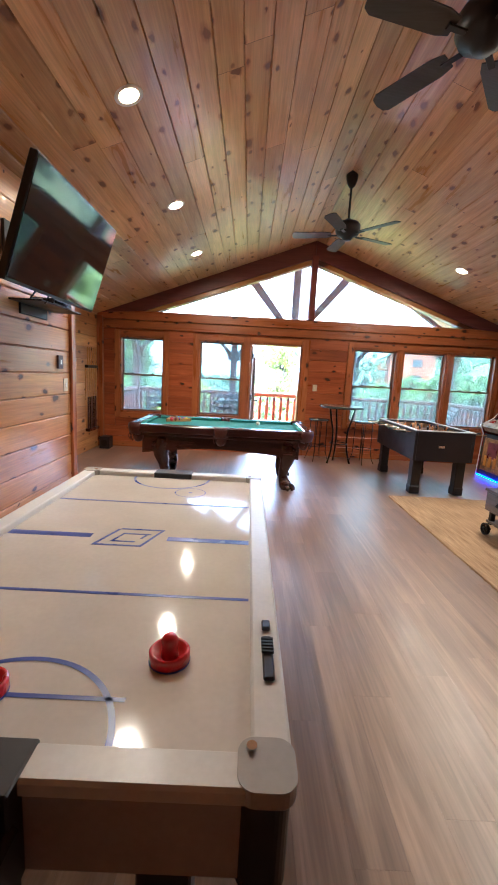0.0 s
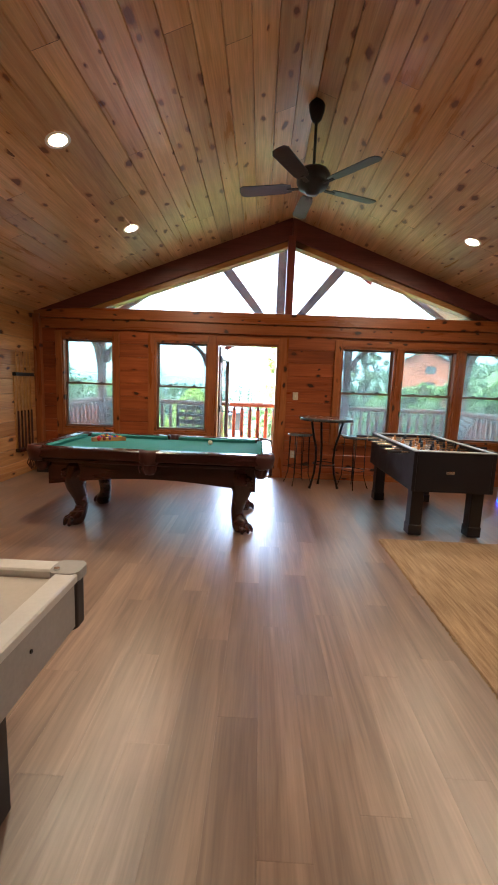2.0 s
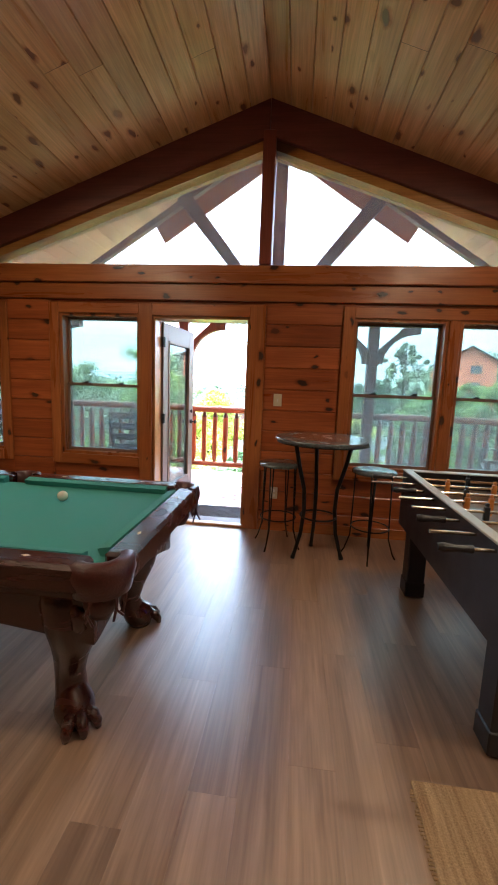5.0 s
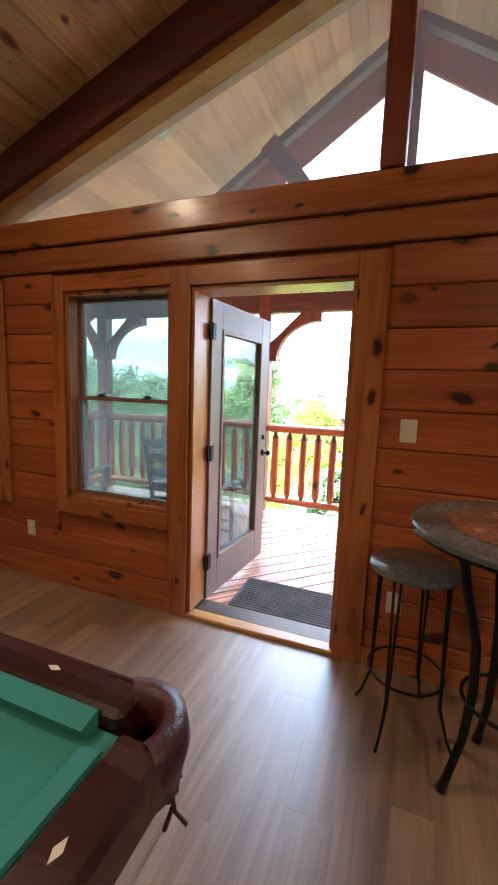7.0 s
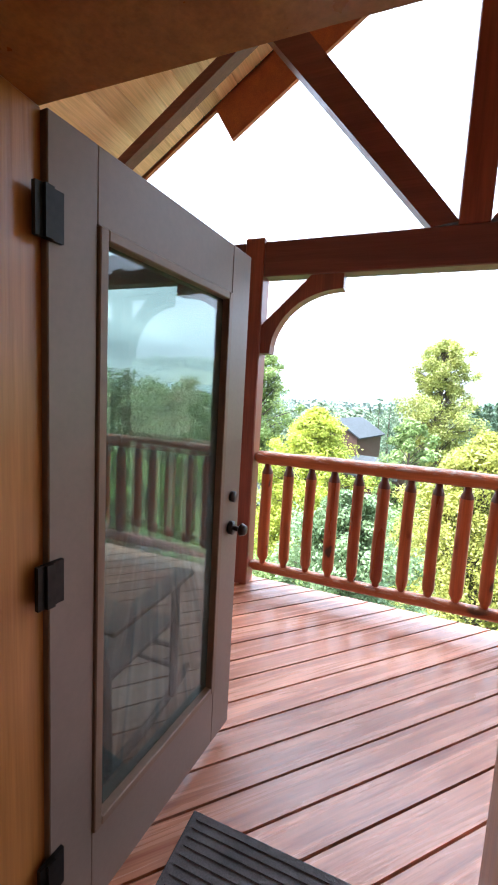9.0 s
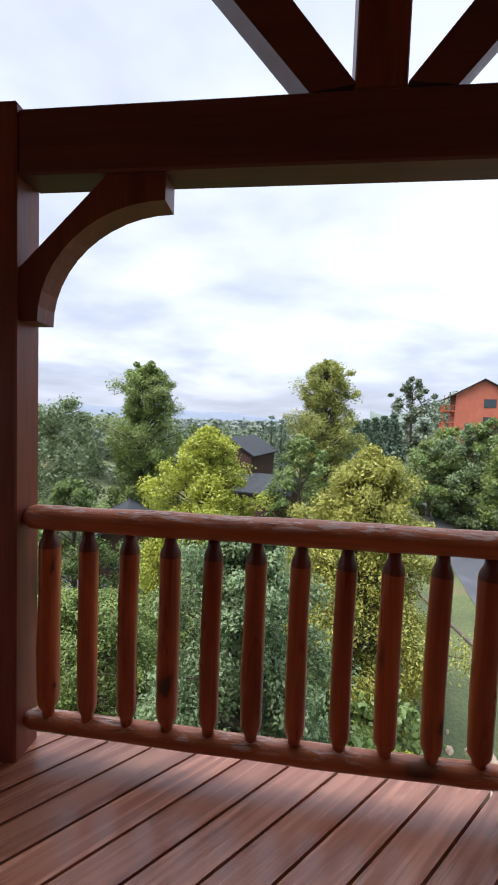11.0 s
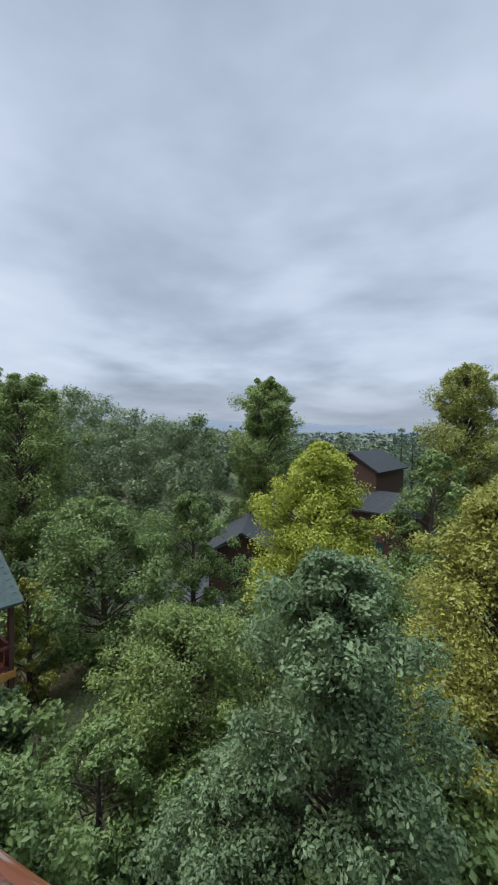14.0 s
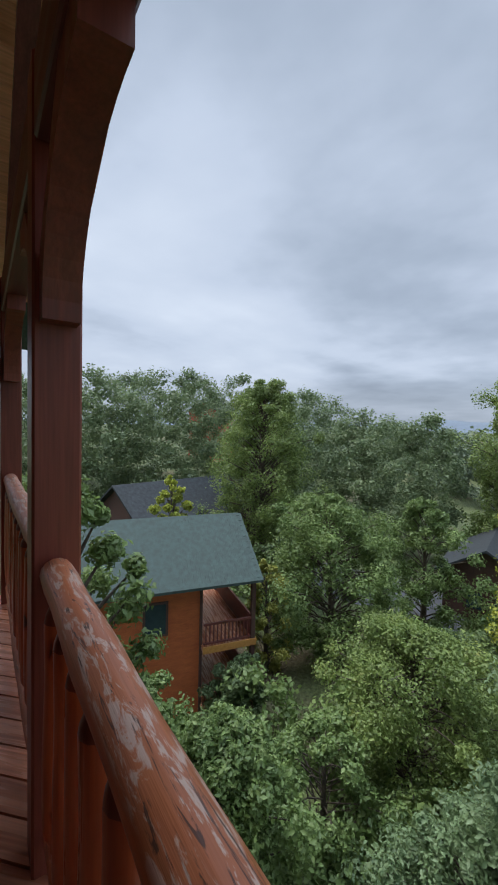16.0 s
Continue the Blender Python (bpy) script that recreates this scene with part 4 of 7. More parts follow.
part("end_rail", nb((HX0 + 0.08, HX1 - 0.08, HY0, HY0 + 0.075, 0.765, HZ), bev=0.006), WHITE, ah)
part("end_rail", nb((HX0 + 0.08, HX1 - 0.08, HY1 - 0.075, HY1, 0.765, HZ), bev=0.006), WHITE, ah)
for panel in ((HX0 + 0.012, HX1 - 0.012, HY0 + 0.012, HY0 + 0.03, 0.605, 0.764), (HX0 + 0.012, HX1 - 0.012, HY1 - 0.03, HY1 - 0.012, 0.605, 0.764), (HX0 + 0.012, HX0 + 0.03, HY0 + 0.031, HY1 - 0.031, 0.605, 0.764), (HX1 - 0.03, HX1 - 0.012, HY0 + 0.031, HY1 - 0.031, 0.605, 0.764)):
    part("skirt_panel", nb(panel), SKIRT, ah, "greyish skirt panel")
for cx, cy, sx, sy in ((HX0, HY0, 1, 1), (HX1, HY0, -1, 1), (HX0, HY1, 1, -1), (HX1, HY1, -1, -1)):
    xa, xb = sorted((cx - 0.004 * sx, cx + 0.10 * sx))
    ya, yb = sorted((cy - 0.004 * sy, cy + 0.10 * sy))
    bm = prism(bmesh.new(), rect_round(xa, xb, ya, yb, 0.032), "z", 0.770, HZ + 0.003)
    part("corner_cap", bm, CAP_GREY, ah, "rounded grey corner cap")
    bm = prism(bmesh.new(), rect_round(xa + 0.004, xb - 0.01, ya + 0.004, yb - 0.01, 0.028), "z", 0.595, 0.769)
    part("corner_guard", bm, BLACK, ah, "black rounded corner guard")
    lx, ly = cx + 0.255 * sx, cy + 0.26 * sy
    part("leg", nb((lx - 0.065, lx + 0.065, ly - 0.06, ly + 0.06, 0.002, 0.745), bev=0.006), BLACK, ah)
    bm = bmesh.new()
    tube(bm, [(cx + 0.075 * sx, cy + 0.075 * sy, HZ + 0.0035), (cx + 0.075 * sx, cy + 0.075 * sy, HZ + 0.011)], 0.010, 10)
    part("screw", bm, CHROME, ah)
for x, d in ((HX0 + 0.012, -1), (HX1 - 0.012, 1)):
    for y in (1.15, 1.55, 2.05, 2.55):
        part("bolt", tube(bmesh.new(), [(x + d * 0.0005, y, 0.70), (x + d * 0.004, y, 0.70)], 0.006, 10), BLACK, ah)
CX, CY = (HX0 + HX1) / 2, (HY0 + HY1) / 2
LZ0, LZ1 = 0.7704, 0.7712
part("line", nb((HX0 + 0.08, CX - 0.16, CY - 0.02, CY + 0.02, LZ0, LZ1)), BLUE, ah, "thick blue centre line")
part("line", nb((CX + 0.16, HX1 - 0.08, CY - 0.02, CY + 0.02, LZ0, LZ1)), BLUE, ah, "thick blue centre line")
for y in (1.40, 2.30):
    part("line", nb((HX0 + 0.08, HX1 - 0.08, y - 0.007, y + 0.007, LZ0, LZ1)), BLUE, ah)


def ring_mesh(bm, cx, cy, r, w, a0=0, a1=360, n=36):
    for k in range(n):
        t, u = radians(a0 + (a1 - a0) * k / n), radians(a0 + (a1 - a0) * (k + 1) / n)
        bm.faces.new([bm.verts.new((cx + q * math.cos(s), cy + q * math.sin(s), LZ1)) for q, s in ((r, t), (r + w, t), (r + w, u), (r, u))])
    return bm


bm = ring_mesh(bmesh.new(), CX, HY0 + 0.075, 0.235, 0.014, 0, 180)
box(bm, CX - 0.24, CX + 0.24, HY0 + 0.20, HY0 + 0.212, LZ0, LZ1)
part("goal_crease", bm, BLUE, ah)
bm = ring_mesh(bmesh.new(), CX, HY1 - 0.075, 0.235, 0.014, 180, 360)
part("goal_crease", bm, BLUE, ah)
part("face_off_circle", ring_mesh(bmesh.new(), CX + 0.16, HY1 - 0.38, 0.085, 0.006), BLUE, ah)
part("face_off_spot", ring_mesh(bmesh.new(), CX + 0.16, HY1 - 0.38, 0.0, 0.012, n=12), BLUE, ah)
bars = [(-0.09, -0.09, 0.18, 0.012), (-0.09, 0.08, 0.18, 0.012), (-0.10, -0.09, 0.012, 0.17), (0.09, -0.09, 0.012, 0.182), (-0.05, -0.05, 0.10, 0.010), (-0.05, 0.03, 0.12, 0.010), (-0.05, -0.05, 0.010, 0.09), (0.05, -0.01, 0.010, 0.05)]
slant = Matrix.Translation((CX, CY, 0)) @ Matrix(((1, 0.35, 0, 0), (0, 1, 0, 0), (0, 0, 1, 0), (0, 0, 0, 1)))
for bx_, by_, w_, h_ in bars:
    part("emblem_bar", box(bmesh.new(), bx_, bx_ + w_, by_, by_ + h_, LZ0, LZ1, turn=slant), BLUE, ah)
for yy, s in ((HY0, -1), (HY1, 1)):
    ya, yb = sorted((yy + s * 0.005, yy + s * 0.17))
    part("goal_box", nb((CX - 0.135, CX + 0.135, ya, yb, 0.60, 0.74), bev=0.012), BLACK, ah, "black goal return box")
    ya, yb = sorted((yy - s * 0.078, yy + s * 0.03))
    part("goal_mouth", nb((CX - 0.125, CX + 0.125, ya, yb, 0.60, HZ + 0.004), bev=0.004), BLACK, ah)
part("score_slider", nb((HX1 - 0.048, HX1 - 0.022, 1.02, 1.17, HZ + 0.001, HZ + 0.012), bev=0.004), BLACK, ah, "black score slider")
bm = bmesh.new()
for k in range(5):
    box(bm, HX1 - 0.05, HX1 - 0.02, 1.10 + 0.012 * k, 1.106 + 0.012 * k, HZ + 0.012, HZ + 0.018)
part("slider_ribs", bm, BLACK, ah)["kind"] = "stuff"
part("slider_bead", nb((HX1 - 0.046, HX1 - 0.024, 1.20, 1.235, HZ + 0.001, HZ + 0.014), bev=0.003), BLACK, ah)
for nm, x, y in (("mallet", -0.135, 1.115), ("mallet", -0.51, 0.985)):
    mlt = thing(nm, (x, y, 0.7716), "red plastic air hockey mallet lying on the table", "mallet", "mallets")
    part("rim", lathe(bmesh.new(), [(0.046, 0.002), (0.050, 0.004), (0.050, 0.026), (0.046, 0.030), (0.040, 0.028), (0.036, 0.012), (0.0005, 0.012)], n=28), RED, mlt, smooth=True)
    part("grip", lathe(bmesh.new(), [(0.022, 0.0125), (0.018, 0.035), (0.021, 0.055), (0.014, 0.066), (0.0005, 0.069)], n=20), RED, mlt, smooth=True)
    part("felt_pad", lathe(bmesh.new(), [(0.051, 0.0), (0.051, 0.002), (0.0005, 0.002)], n=28), BLUE, mlt)

# pool table
PX0, PX1, PY0, PY1, PZ = -1.46, 0.88, 5.19, 6.43, 0.805
pt = thing("pool_table", (0, 0, 0), "mahogany pool table with green felt and carved ball-and-claw legs", "pool table")
part("playfield", nb((PX0 + 0.12, PX1 - 0.12, PY0 + 0.12, PY1 - 0.12, 0.735, 0.762)), FELT, pt, "green felt bed")
PRX = (PX0 + PX1) / 2


def rail_piece(x0, x1, y0, y1):
    part("rail", nb((x0, x1, y0, y1, 0.70, PZ), bev=0.014), MAHOGANY, pt)


gapc = 0.085
for ya, yb in ((PY0, PY0 + 0.115), (PY1 - 0.115, PY1)):
    rail_piece(PX0 + gapc + 0.05, PRX - 0.055, ya, yb)
    rail_piece(PRX + 0.055, PX1 - gapc - 0.05, ya, yb)
for xa, xb in ((PX0, PX0 + 0.115), (PX1 - 0.115, PX1)):
    rail_piece(xa, xb, PY0 + gapc + 0.05, PY1 - gapc - 0.05)


def cushion(x0, x1, y0, y1, nx, ny):
    """A felt nose that slopes from the rail to the bed; nx, ny point into the table."""
    bm = bmesh.new()
    d = 0.05
    if ny:
        yo, yi = (y0, y0 + d) if ny > 0 else (y0, y0 - d)
        prism(bm, [(yo, 0.7625), (yo, PZ - 0.002), (yi, PZ - 0.012), (yi - 0.012 * ny, 0.7625)], "x", x0, x1)
    else:
        xo, xi = (x0, x0 + d) if nx > 0 else (x0, x0 - d)
        prism(bm, [(xo, 0.7625), (xo, PZ - 0.002), (xi, PZ - 0.012), (xi - 0.012 * nx, 0.7625)], "y", y0, y1)
    part("cushion", bm, FELT, pt, "green felt cushion")


for y, ny in ((PY0 + 0.116, 1), (PY1 - 0.116, -1)):
    cushion(PX0 + 0.19, PRX - 0.07, y, y, 0, ny)
    cushion(PRX + 0.07, PX1 - 0.19, y, y, 0, ny)
for x, nx in ((PX0 + 0.116, 1), (PX1 - 0.116, -1)):
    cushion(x, x, PY0 + 0.19, PY1 - 0.19, nx, 0)


def pocket(cx, cy, a0, a1, rad=0.082, wide=0.038):
    """Leather iron round the pocket from angle a0 to a1, with a drop pouch below."""
    bm = bmesh.new()
    n = 14
    for k in range(n):
        cs = [(math.cos(radians(a0 + (a1 - a0) * (k + j) / n)), math.sin(radians(a0 + (a1 - a0) * (k + j) / n))) for j in (0, 1)]
        sec = [(rad - 0.012, 0.66), (rad - 0.012, PZ + 0.002), (rad + 0.01, PZ + 0.010), (rad + wide, PZ + 0.002), (rad + wide + 0.008, 0.76), (rad + wide - 0.01, 0.68)]
        rows = [[bm.verts.new((cx + c * r, cy + s * r, z)) for r, z in sec] for c, s in cs]
        for i in range(len(sec)):
            j = (i + 1) % len(sec)
            bm.faces.new((rows[0][i], rows[1][i], rows[1][j], rows[0][j]))
    bmesh.ops.remove_doubles(bm, verts=bm.verts[:], dist=0.0005)
    pk = part("pocket", bm, LEATHER, pt, "brown leather pocket iron", True)
    bm = bmesh.new()
    lathe(bm, [(0.0005, 0.56), (0.04, 0.57), (0.062, 0.61), (0.070, 0.69), (0.062, 0.69), (0.054, 0.62), (0.035, 0.585), (0.0005, 0.575)], (cx, cy, 0), 24)
    part("pouch", bm, LEATHER, pk, "dark leather drop pouch", True)
    bm = bmesh.new()
    rg = random.Random(int(cx * 100 + cy * 10))
    mid = radians((a0 + a1) / 2)
    for k in range(7):
        t = mid + rg.uniform(-0.8, 0.8)
        x, y = cx + 0.105 * math.cos(t), cy + 0.105 * math.sin(t)
        tube(bm, [(x, y, 0.69), (x + rg.uniform(-0.02, 0.02), y + rg.uniform(-0.02, 0.02), 0.64), (x + rg.uniform(-0.02, 0.03), y + rg.uniform(-0.02, 0.02), 0.58 + rg.uniform(0, 0.03))], 0.005, 5)
    part("tassel", bm, LEATHER, pk)["kind"] = "stuff"


o = 0.115
pocket(PX0 + o, PY0 + o, 150, 300)
pocket(PX1 - o, PY0 + o, 240, 390)
pocket(PX0 + o, PY1 - o, 60, 210)
pocket(PX1 - o, PY1 - o, -30, 120)
pocket(PRX, PY0 + 0.075, 190, 350, 0.065, 0.04)
pocket(PRX, PY1 - 0.075, 10, 170, 0.065, 0.04)


def apron(ax, a, b, c0, c1):
    """Cabinet side whose lower edge bows up in the middle."""
    n = 16
    lower = [(a + (b - a) * k / n, 0.42 + 0.085 * math.sin(math.pi * k / n)) for k in range(n + 1)]
    part("apron", prism(bmesh.new(), lower + [(b, 0.695), (a, 0.695)], ax, c0, c1), MAHOGANY, pt)


apron("y", PX0 + 0.16, PX1 - 0.16, PY0 + 0.14, PY0 + 0.17)
apron("y", PX0 + 0.16, PX1 - 0.16, PY1 - 0.17, PY1 - 0.14)
apron("x", PY0 + 0.171, PY1 - 0.171, PX0 + 0.16, PX0 + 0.19)
apron("x", PY0 + 0.171, PY1 - 0.171, PX1 - 0.19, PX1 - 0.16)
part("moulding", nb((PX0 + 0.06, PX1 - 0.06, PY0 + 0.04, PY0 + 0.139, 0.655, 0.698), (PX0 + 0.06, PX1 - 0.06, PY1 - 0.139, PY1 - 0.04, 0.655, 0.698), (PX0 + 0.04, PX0 + 0.139, PY0 + 0.14, PY1 - 0.14, 0.655, 0.698), (PX1 - 0.139, PX1 - 0.04, PY0 + 0.14, PY1 - 0.14, 0.655, 0.698), bev=0.012), MAHOGANY, pt)
for sx, cx in ((-1, PX0 + 0.42), (1, PX1 - 0.33)):
    for sy, cy in ((-1, PY0 + 0.26), (1, PY1 - 0.34)):
        bm = bmesh.new()
        dx, dy = sx * 0.7, sy * 0.7
        prof = [(0.0, 0.66, 0.12), (0.03, 0.56, 0.125), (0.055, 0.47, 0.115), (0.045, 0.38, 0.09), (0.01, 0.28, 0.07), (-0.012, 0.19, 0.062), (0.005, 0.12, 0.065), (0.04, 0.075, 0.082), (0.055, 0.04, 0.08), (0.055, 0.002, 0.062)]
        tube(bm, [(cx + dx * q, cy + dy * q, z) for q, z, r in prof], [r for q, z, r in prof], 14)
        lg = part("leg", bm, MAHOGANY, pt, "carved cabriole leg", True)
        for a in (-35, 0, 35):
            t = math.atan2(dy, dx) + radians(a)
            fx, fy = cx + dx * 0.055, cy + dy * 0.055
            bm = bmesh.new()
            tube(bm, [(fx + 0.05 * math.cos(t), fy + 0.05 * math.sin(t), 0.075), (fx + 0.088 * math.cos(t), fy + 0.088 * math.sin(t), 0.055), (fx + 0.108 * math.cos(t), fy + 0.108 * math.sin(t), 0.028), (fx + 0.114 * math.cos(t), fy + 0.114 * math.sin(t), 0.004)], [0.024, 0.026, 0.021, 0.012], 8)
            part("claw", bm, MAHOGANY, lg, smooth=True)
        bm = bmesh.new()
        tube(bm, [(cx + dx * 0.11, cy + dy * 0.11, 0.60), (cx + dx * 0.145, cy + dy * 0.145, 0.55), (cx + dx * 0.155, cy + dy * 0.155, 0.49), (cx + dx * 0.125, cy + dy * 0.125, 0.44)], [0.02, 0.04, 0.035, 0.012], 10)
        part("carving", bm, MAHOGANY, lg, smooth=True)
for k in range(1, 4):
    for y in (PY0 + 0.06, PY1 - 0.06):
        for x in (PX0 + 0.15 + k * 0.26, PRX + 0.02 + k * 0.26):
            bm = bmesh.new()
            prism(bm, [(x - 0.02, y), (x, y - 0.009), (x + 0.02, y), (x, y + 0.009)], "z", PZ + 0.0006, PZ + 0.0014)
            part("sight", bm, PLATE, pt, "pale diamond inlay")
for x in (PX0 + 0.06, PX1 - 0.06):
    for f in (0.28, 0.72):
        y = PY0 + (PY1 - PY0) * f
        part("sight", prism(bmesh.new(), [(x, y - 0.02), (x + 0.009, y), (x, y + 0.02), (x - 0.009, y)], "z", PZ + 0.0006, PZ + 0.0014), PLATE, pt)
    bm = bmesh.new()
    n = 24
    cyy = (PY0 + PY1) / 2
    prism(bm, [(x + 0.026 * math.cos(2 * math.pi * k / n), cyy + 0.05 * math.sin(2 * math.pi * k / n)) for k in range(n)], "z", PZ + 0.0006, PZ + 0.002)
    part("maker_plate", bm, BRONZE, pt, "small oval metal plate")

rck = thing("ball_rack", (-0.95, 6.06, 0.7625), "wooden triangle rack filled with billiard balls", "ball rack")
h3 = 0.305 * math.sqrt(3) / 2
tri = [Vector((-0.60 * h3, -0.16, 0)), Vector((-0.60 * h3, 0.16, 0)), Vector((0.62 * h3, 0.0, 0))]
for a, b in zip(tri, tri[1:] + tri[:1]):
    d = (b - a)
    mrot = Matrix.Translation(a) @ Matrix.Rotation(math.atan2(d.y, d.x), 4, "Z")
    bm = bmesh.new()
    box(bm, -0.006, d.length + 0.006, -0.010, 0.004, 0.0005, 0.045, bev=0.003, turn=mrot)
    part("side", bm, PINE_LIGHT, rck)
BALL_COLS = [(0.75, 0.5, 0.02), (0.02, 0.05, 0.3), (0.5, 0.02, 0.02), (0.12, 0.03, 0.2), (0.65, 0.2, 0.02), (0.02, 0.18, 0.06), (0.2, 0.03, 0.02), (0.01, 0.01, 0.01), (0.7, 0.66, 0.55)]
BALLS = [plain("ball_%d" % i, c, 0.08, var=0.02, coat=0.5) for i, c in enumerate(BALL_COLS)]


def ball(x, y, z, m, label):
    bm = bmesh.new()
    bmesh.ops.create_uvsphere(bm, u_segments=18, v_segments=12, radius=0.0285)
    bmesh.ops.translate(bm, verts=bm.verts[:], vec=(0, 0, 0.0285))
    b = part("billiard_ball", bm, m, None, "", True)
    b.location = (x, y, z)
    return tagged(b, label, "ball", "billiard balls")


i = 0
for row in range(5):
    for k in range(row + 1):
        ball(-0.95 + 0.10 - row * 0.0497, 6.06 + (k - row / 2) * 0.0574, 0.7626, BALLS[i % 8], "glossy coloured billiard ball in the wooden rack")
        i += 1
ball(0.19, 6.01, 0.7626, BALLS[8], "white cue ball on the green felt")

# foosball table
FX0, FX1, FY0, FY1, FZ = 2.24, 3.03, 5.42, 6.92, 0.885
fb = thing("foosball_table", (0, 0, 0), "black foosball table with steel rods and square legs", "foosball table")
part("side_panel", nb((FX0, FX0 + 0.035, FY0, FY1, 0.48, FZ - 0.012), bev=0.004), BLACK, fb)
part("side_panel", nb((FX1 - 0.035, FX1, FY0, FY1, 0.48, FZ - 0.012), bev=0.004), BLACK, fb)
part("end_panel", nb((FX0 + 0.036, FX1 - 0.036, FY0, FY0 + 0.035, 0.48, FZ - 0.012), bev=0.003), BLACK, fb)
part("end_panel", nb((FX0 + 0.036, FX1 - 0.036, FY1 - 0.035, FY1, 0.48, FZ - 0.012), bev=0.003), BLACK, fb)
part("playfield", nb((FX0 + 0.036, FX1 - 0.036, FY0 + 0.036, FY1 - 0.036, 0.755, 0.765)), plain("foosball_field", (0.16, 0.10, 0.06), 0.35, var=0.2), fb, "brown playing field")
part("bottom", nb((FX0 + 0.036, FX1 - 0.036, FY0 + 0.036, FY1 - 0.036, 0.485, 0.50)), BLACK, fb)
part("top_rail", nb((FX0 - 0.006, FX0 + 0.05, FY0, FY1, FZ - 0.011, FZ), bev=0.003), CAP_GREY, fb, "silver top rail")
part("top_rail", nb((FX1 - 0.05, FX1 + 0.006, FY0, FY1, FZ - 0.011, FZ), bev=0.003), CAP_GREY, fb, "silver top rail")
part("top_rail", nb((FX0 + 0.051, FX1 - 0.051, FY0, FY0 + 0.06, FZ - 0.011, FZ - 0.001), bev=0.003), CAP_GREY, fb)
part("top_rail", nb((FX0 + 0.051, FX1 - 0.051, FY1 - 0.06, FY1, FZ - 0.011, FZ - 0.001), bev=0.003), CAP_GREY, fb)
for cx in (FX0 + 0.10, FX1 - 0.10):
    for cy in (FY0 + 0.13, FY1 - 0.13):
        part("leg", nb((cx - 0.06, cx + 0.06, cy - 0.06, cy + 0.06, 0.03, 0.479), bev=0.006), BLACK, fb)
        part("leg_foot", nb((cx - 0.066, cx + 0.066, cy - 0.066, cy + 0.066, 0.013, 0.12), bev=0.006), BLACK, fb)
FRONT_BADGE = part("coin_plate", nb((2.56, 2.64, FY0 - 0.004, FY0 - 0.0005, 0.66, 0.69), bev=0.001), CHROME, fb, "small metal plate")
rg = random.Random(5)
FIG_A, FIG_B = plain("figure_black", (0.02, 0.02, 0.025), 0.3), plain("figure_orange", (0.55, 0.2, 0.04), 0.3)
for k in range(8):
    y = FY0 + 0.13 + k * (FY1 - FY0 - 0.26) / 7
    left = k % 2 == 0 if k < 4 else k % 2 == 1
    shift = rg.uniform(-0.06, 0.06)
    xa, xb = FX0 - 0.22 + shift, FX1 + 0.20 + shift
    rod = part("rod", tube(bmesh.new(), [(xa, y, 0.845), (xb, y, 0.845)], 0.008, 10), BRASSY, fb, "steel rod")
    hx = (xa, xa + 0.12) if left else (xb - 0.12, xb)
    part("grip", tube(bmesh.new(), [(hx[0] - 0.012, y, 0.845), (hx[0] + 0.01, y, 0.845), (hx[0] + 0.06, y, 0.845), (hx[1], y, 0.845)], [0.014, 0.019, 0.013, 0.017], 12), BLACK, rod, "black rubber grip")
    nf = (1, 2, 3, 5, 5, 3, 2, 1)[k]
    for f in range(nf):
        x = (FX0 + FX1) / 2 + shift + (f - (nf - 1) / 2) * (0.62 / max(nf, 2.2))
        bm = bmesh.new()
        box(bm, x - 0.014, x + 0.014, y - 0.011, y + 0.011, 0.80, 0.872, bev=0.004)
        box(bm, x - 0.011, x + 0.011, y - 0.008, y + 0.008, 0.775, 0.80, bev=0.002)
        box(bm, x - 0.009, x + 0.009, y - 0.009, y + 0.009, 0.873, 0.893, bev=0.004)
        part("figure", bm, FIG_A if k % 2 else FIG_B, rod)

# pub table and stools
pub = thing("pub_table", (1.685, 7.32, 0.0), "round slate-topped pub table with curved black iron legs", "pub table")
part("tabletop", lathe(bmesh.new(), [(0.375, 0.995), (0.385, 1.0), (0.387, 1.018), (0.382, 1.027), (0.0005, 1.028)], n=40), SLATE, pub, "mottled slate and copper top")
part("inlay", lathe(bmesh.new(), [(0.26, 1.0285), (0.26, 1.030), (0.0005, 1.030)], n=36), COPPERY, pub, "copper brown centre")
part("rim", lathe(bmesh.new(), [(0.366, 0.985), (0.378, 0.987), (0.378, 0.994), (0.0005, 0.994)], n=40), BLACK_METAL, pub)
for a in (205, 350, 98):
    t = radians(a)
    c, s = math.cos(t), math.sin(t)
    pts = [(0.24 * c, 0.24 * s, 0.985), (0.20 * c, 0.20 * s, 0.80), (0.145 * c, 0.145 * s, 0.60), (0.135 * c, 0.135 * s, 0.42), (0.155 * c, 0.155 * s, 0.22), (0.20 * c, 0.20 * s, 0.06), (0.218 * c, 0.218 * s, 0.004)]
    lg = part("leg", tube(bmesh.new(), pts, [0.017, 0.017, 0.017, 0.017, 0.016, 0.015, 0.02], 10), BLACK_METAL, pub, smooth=True)


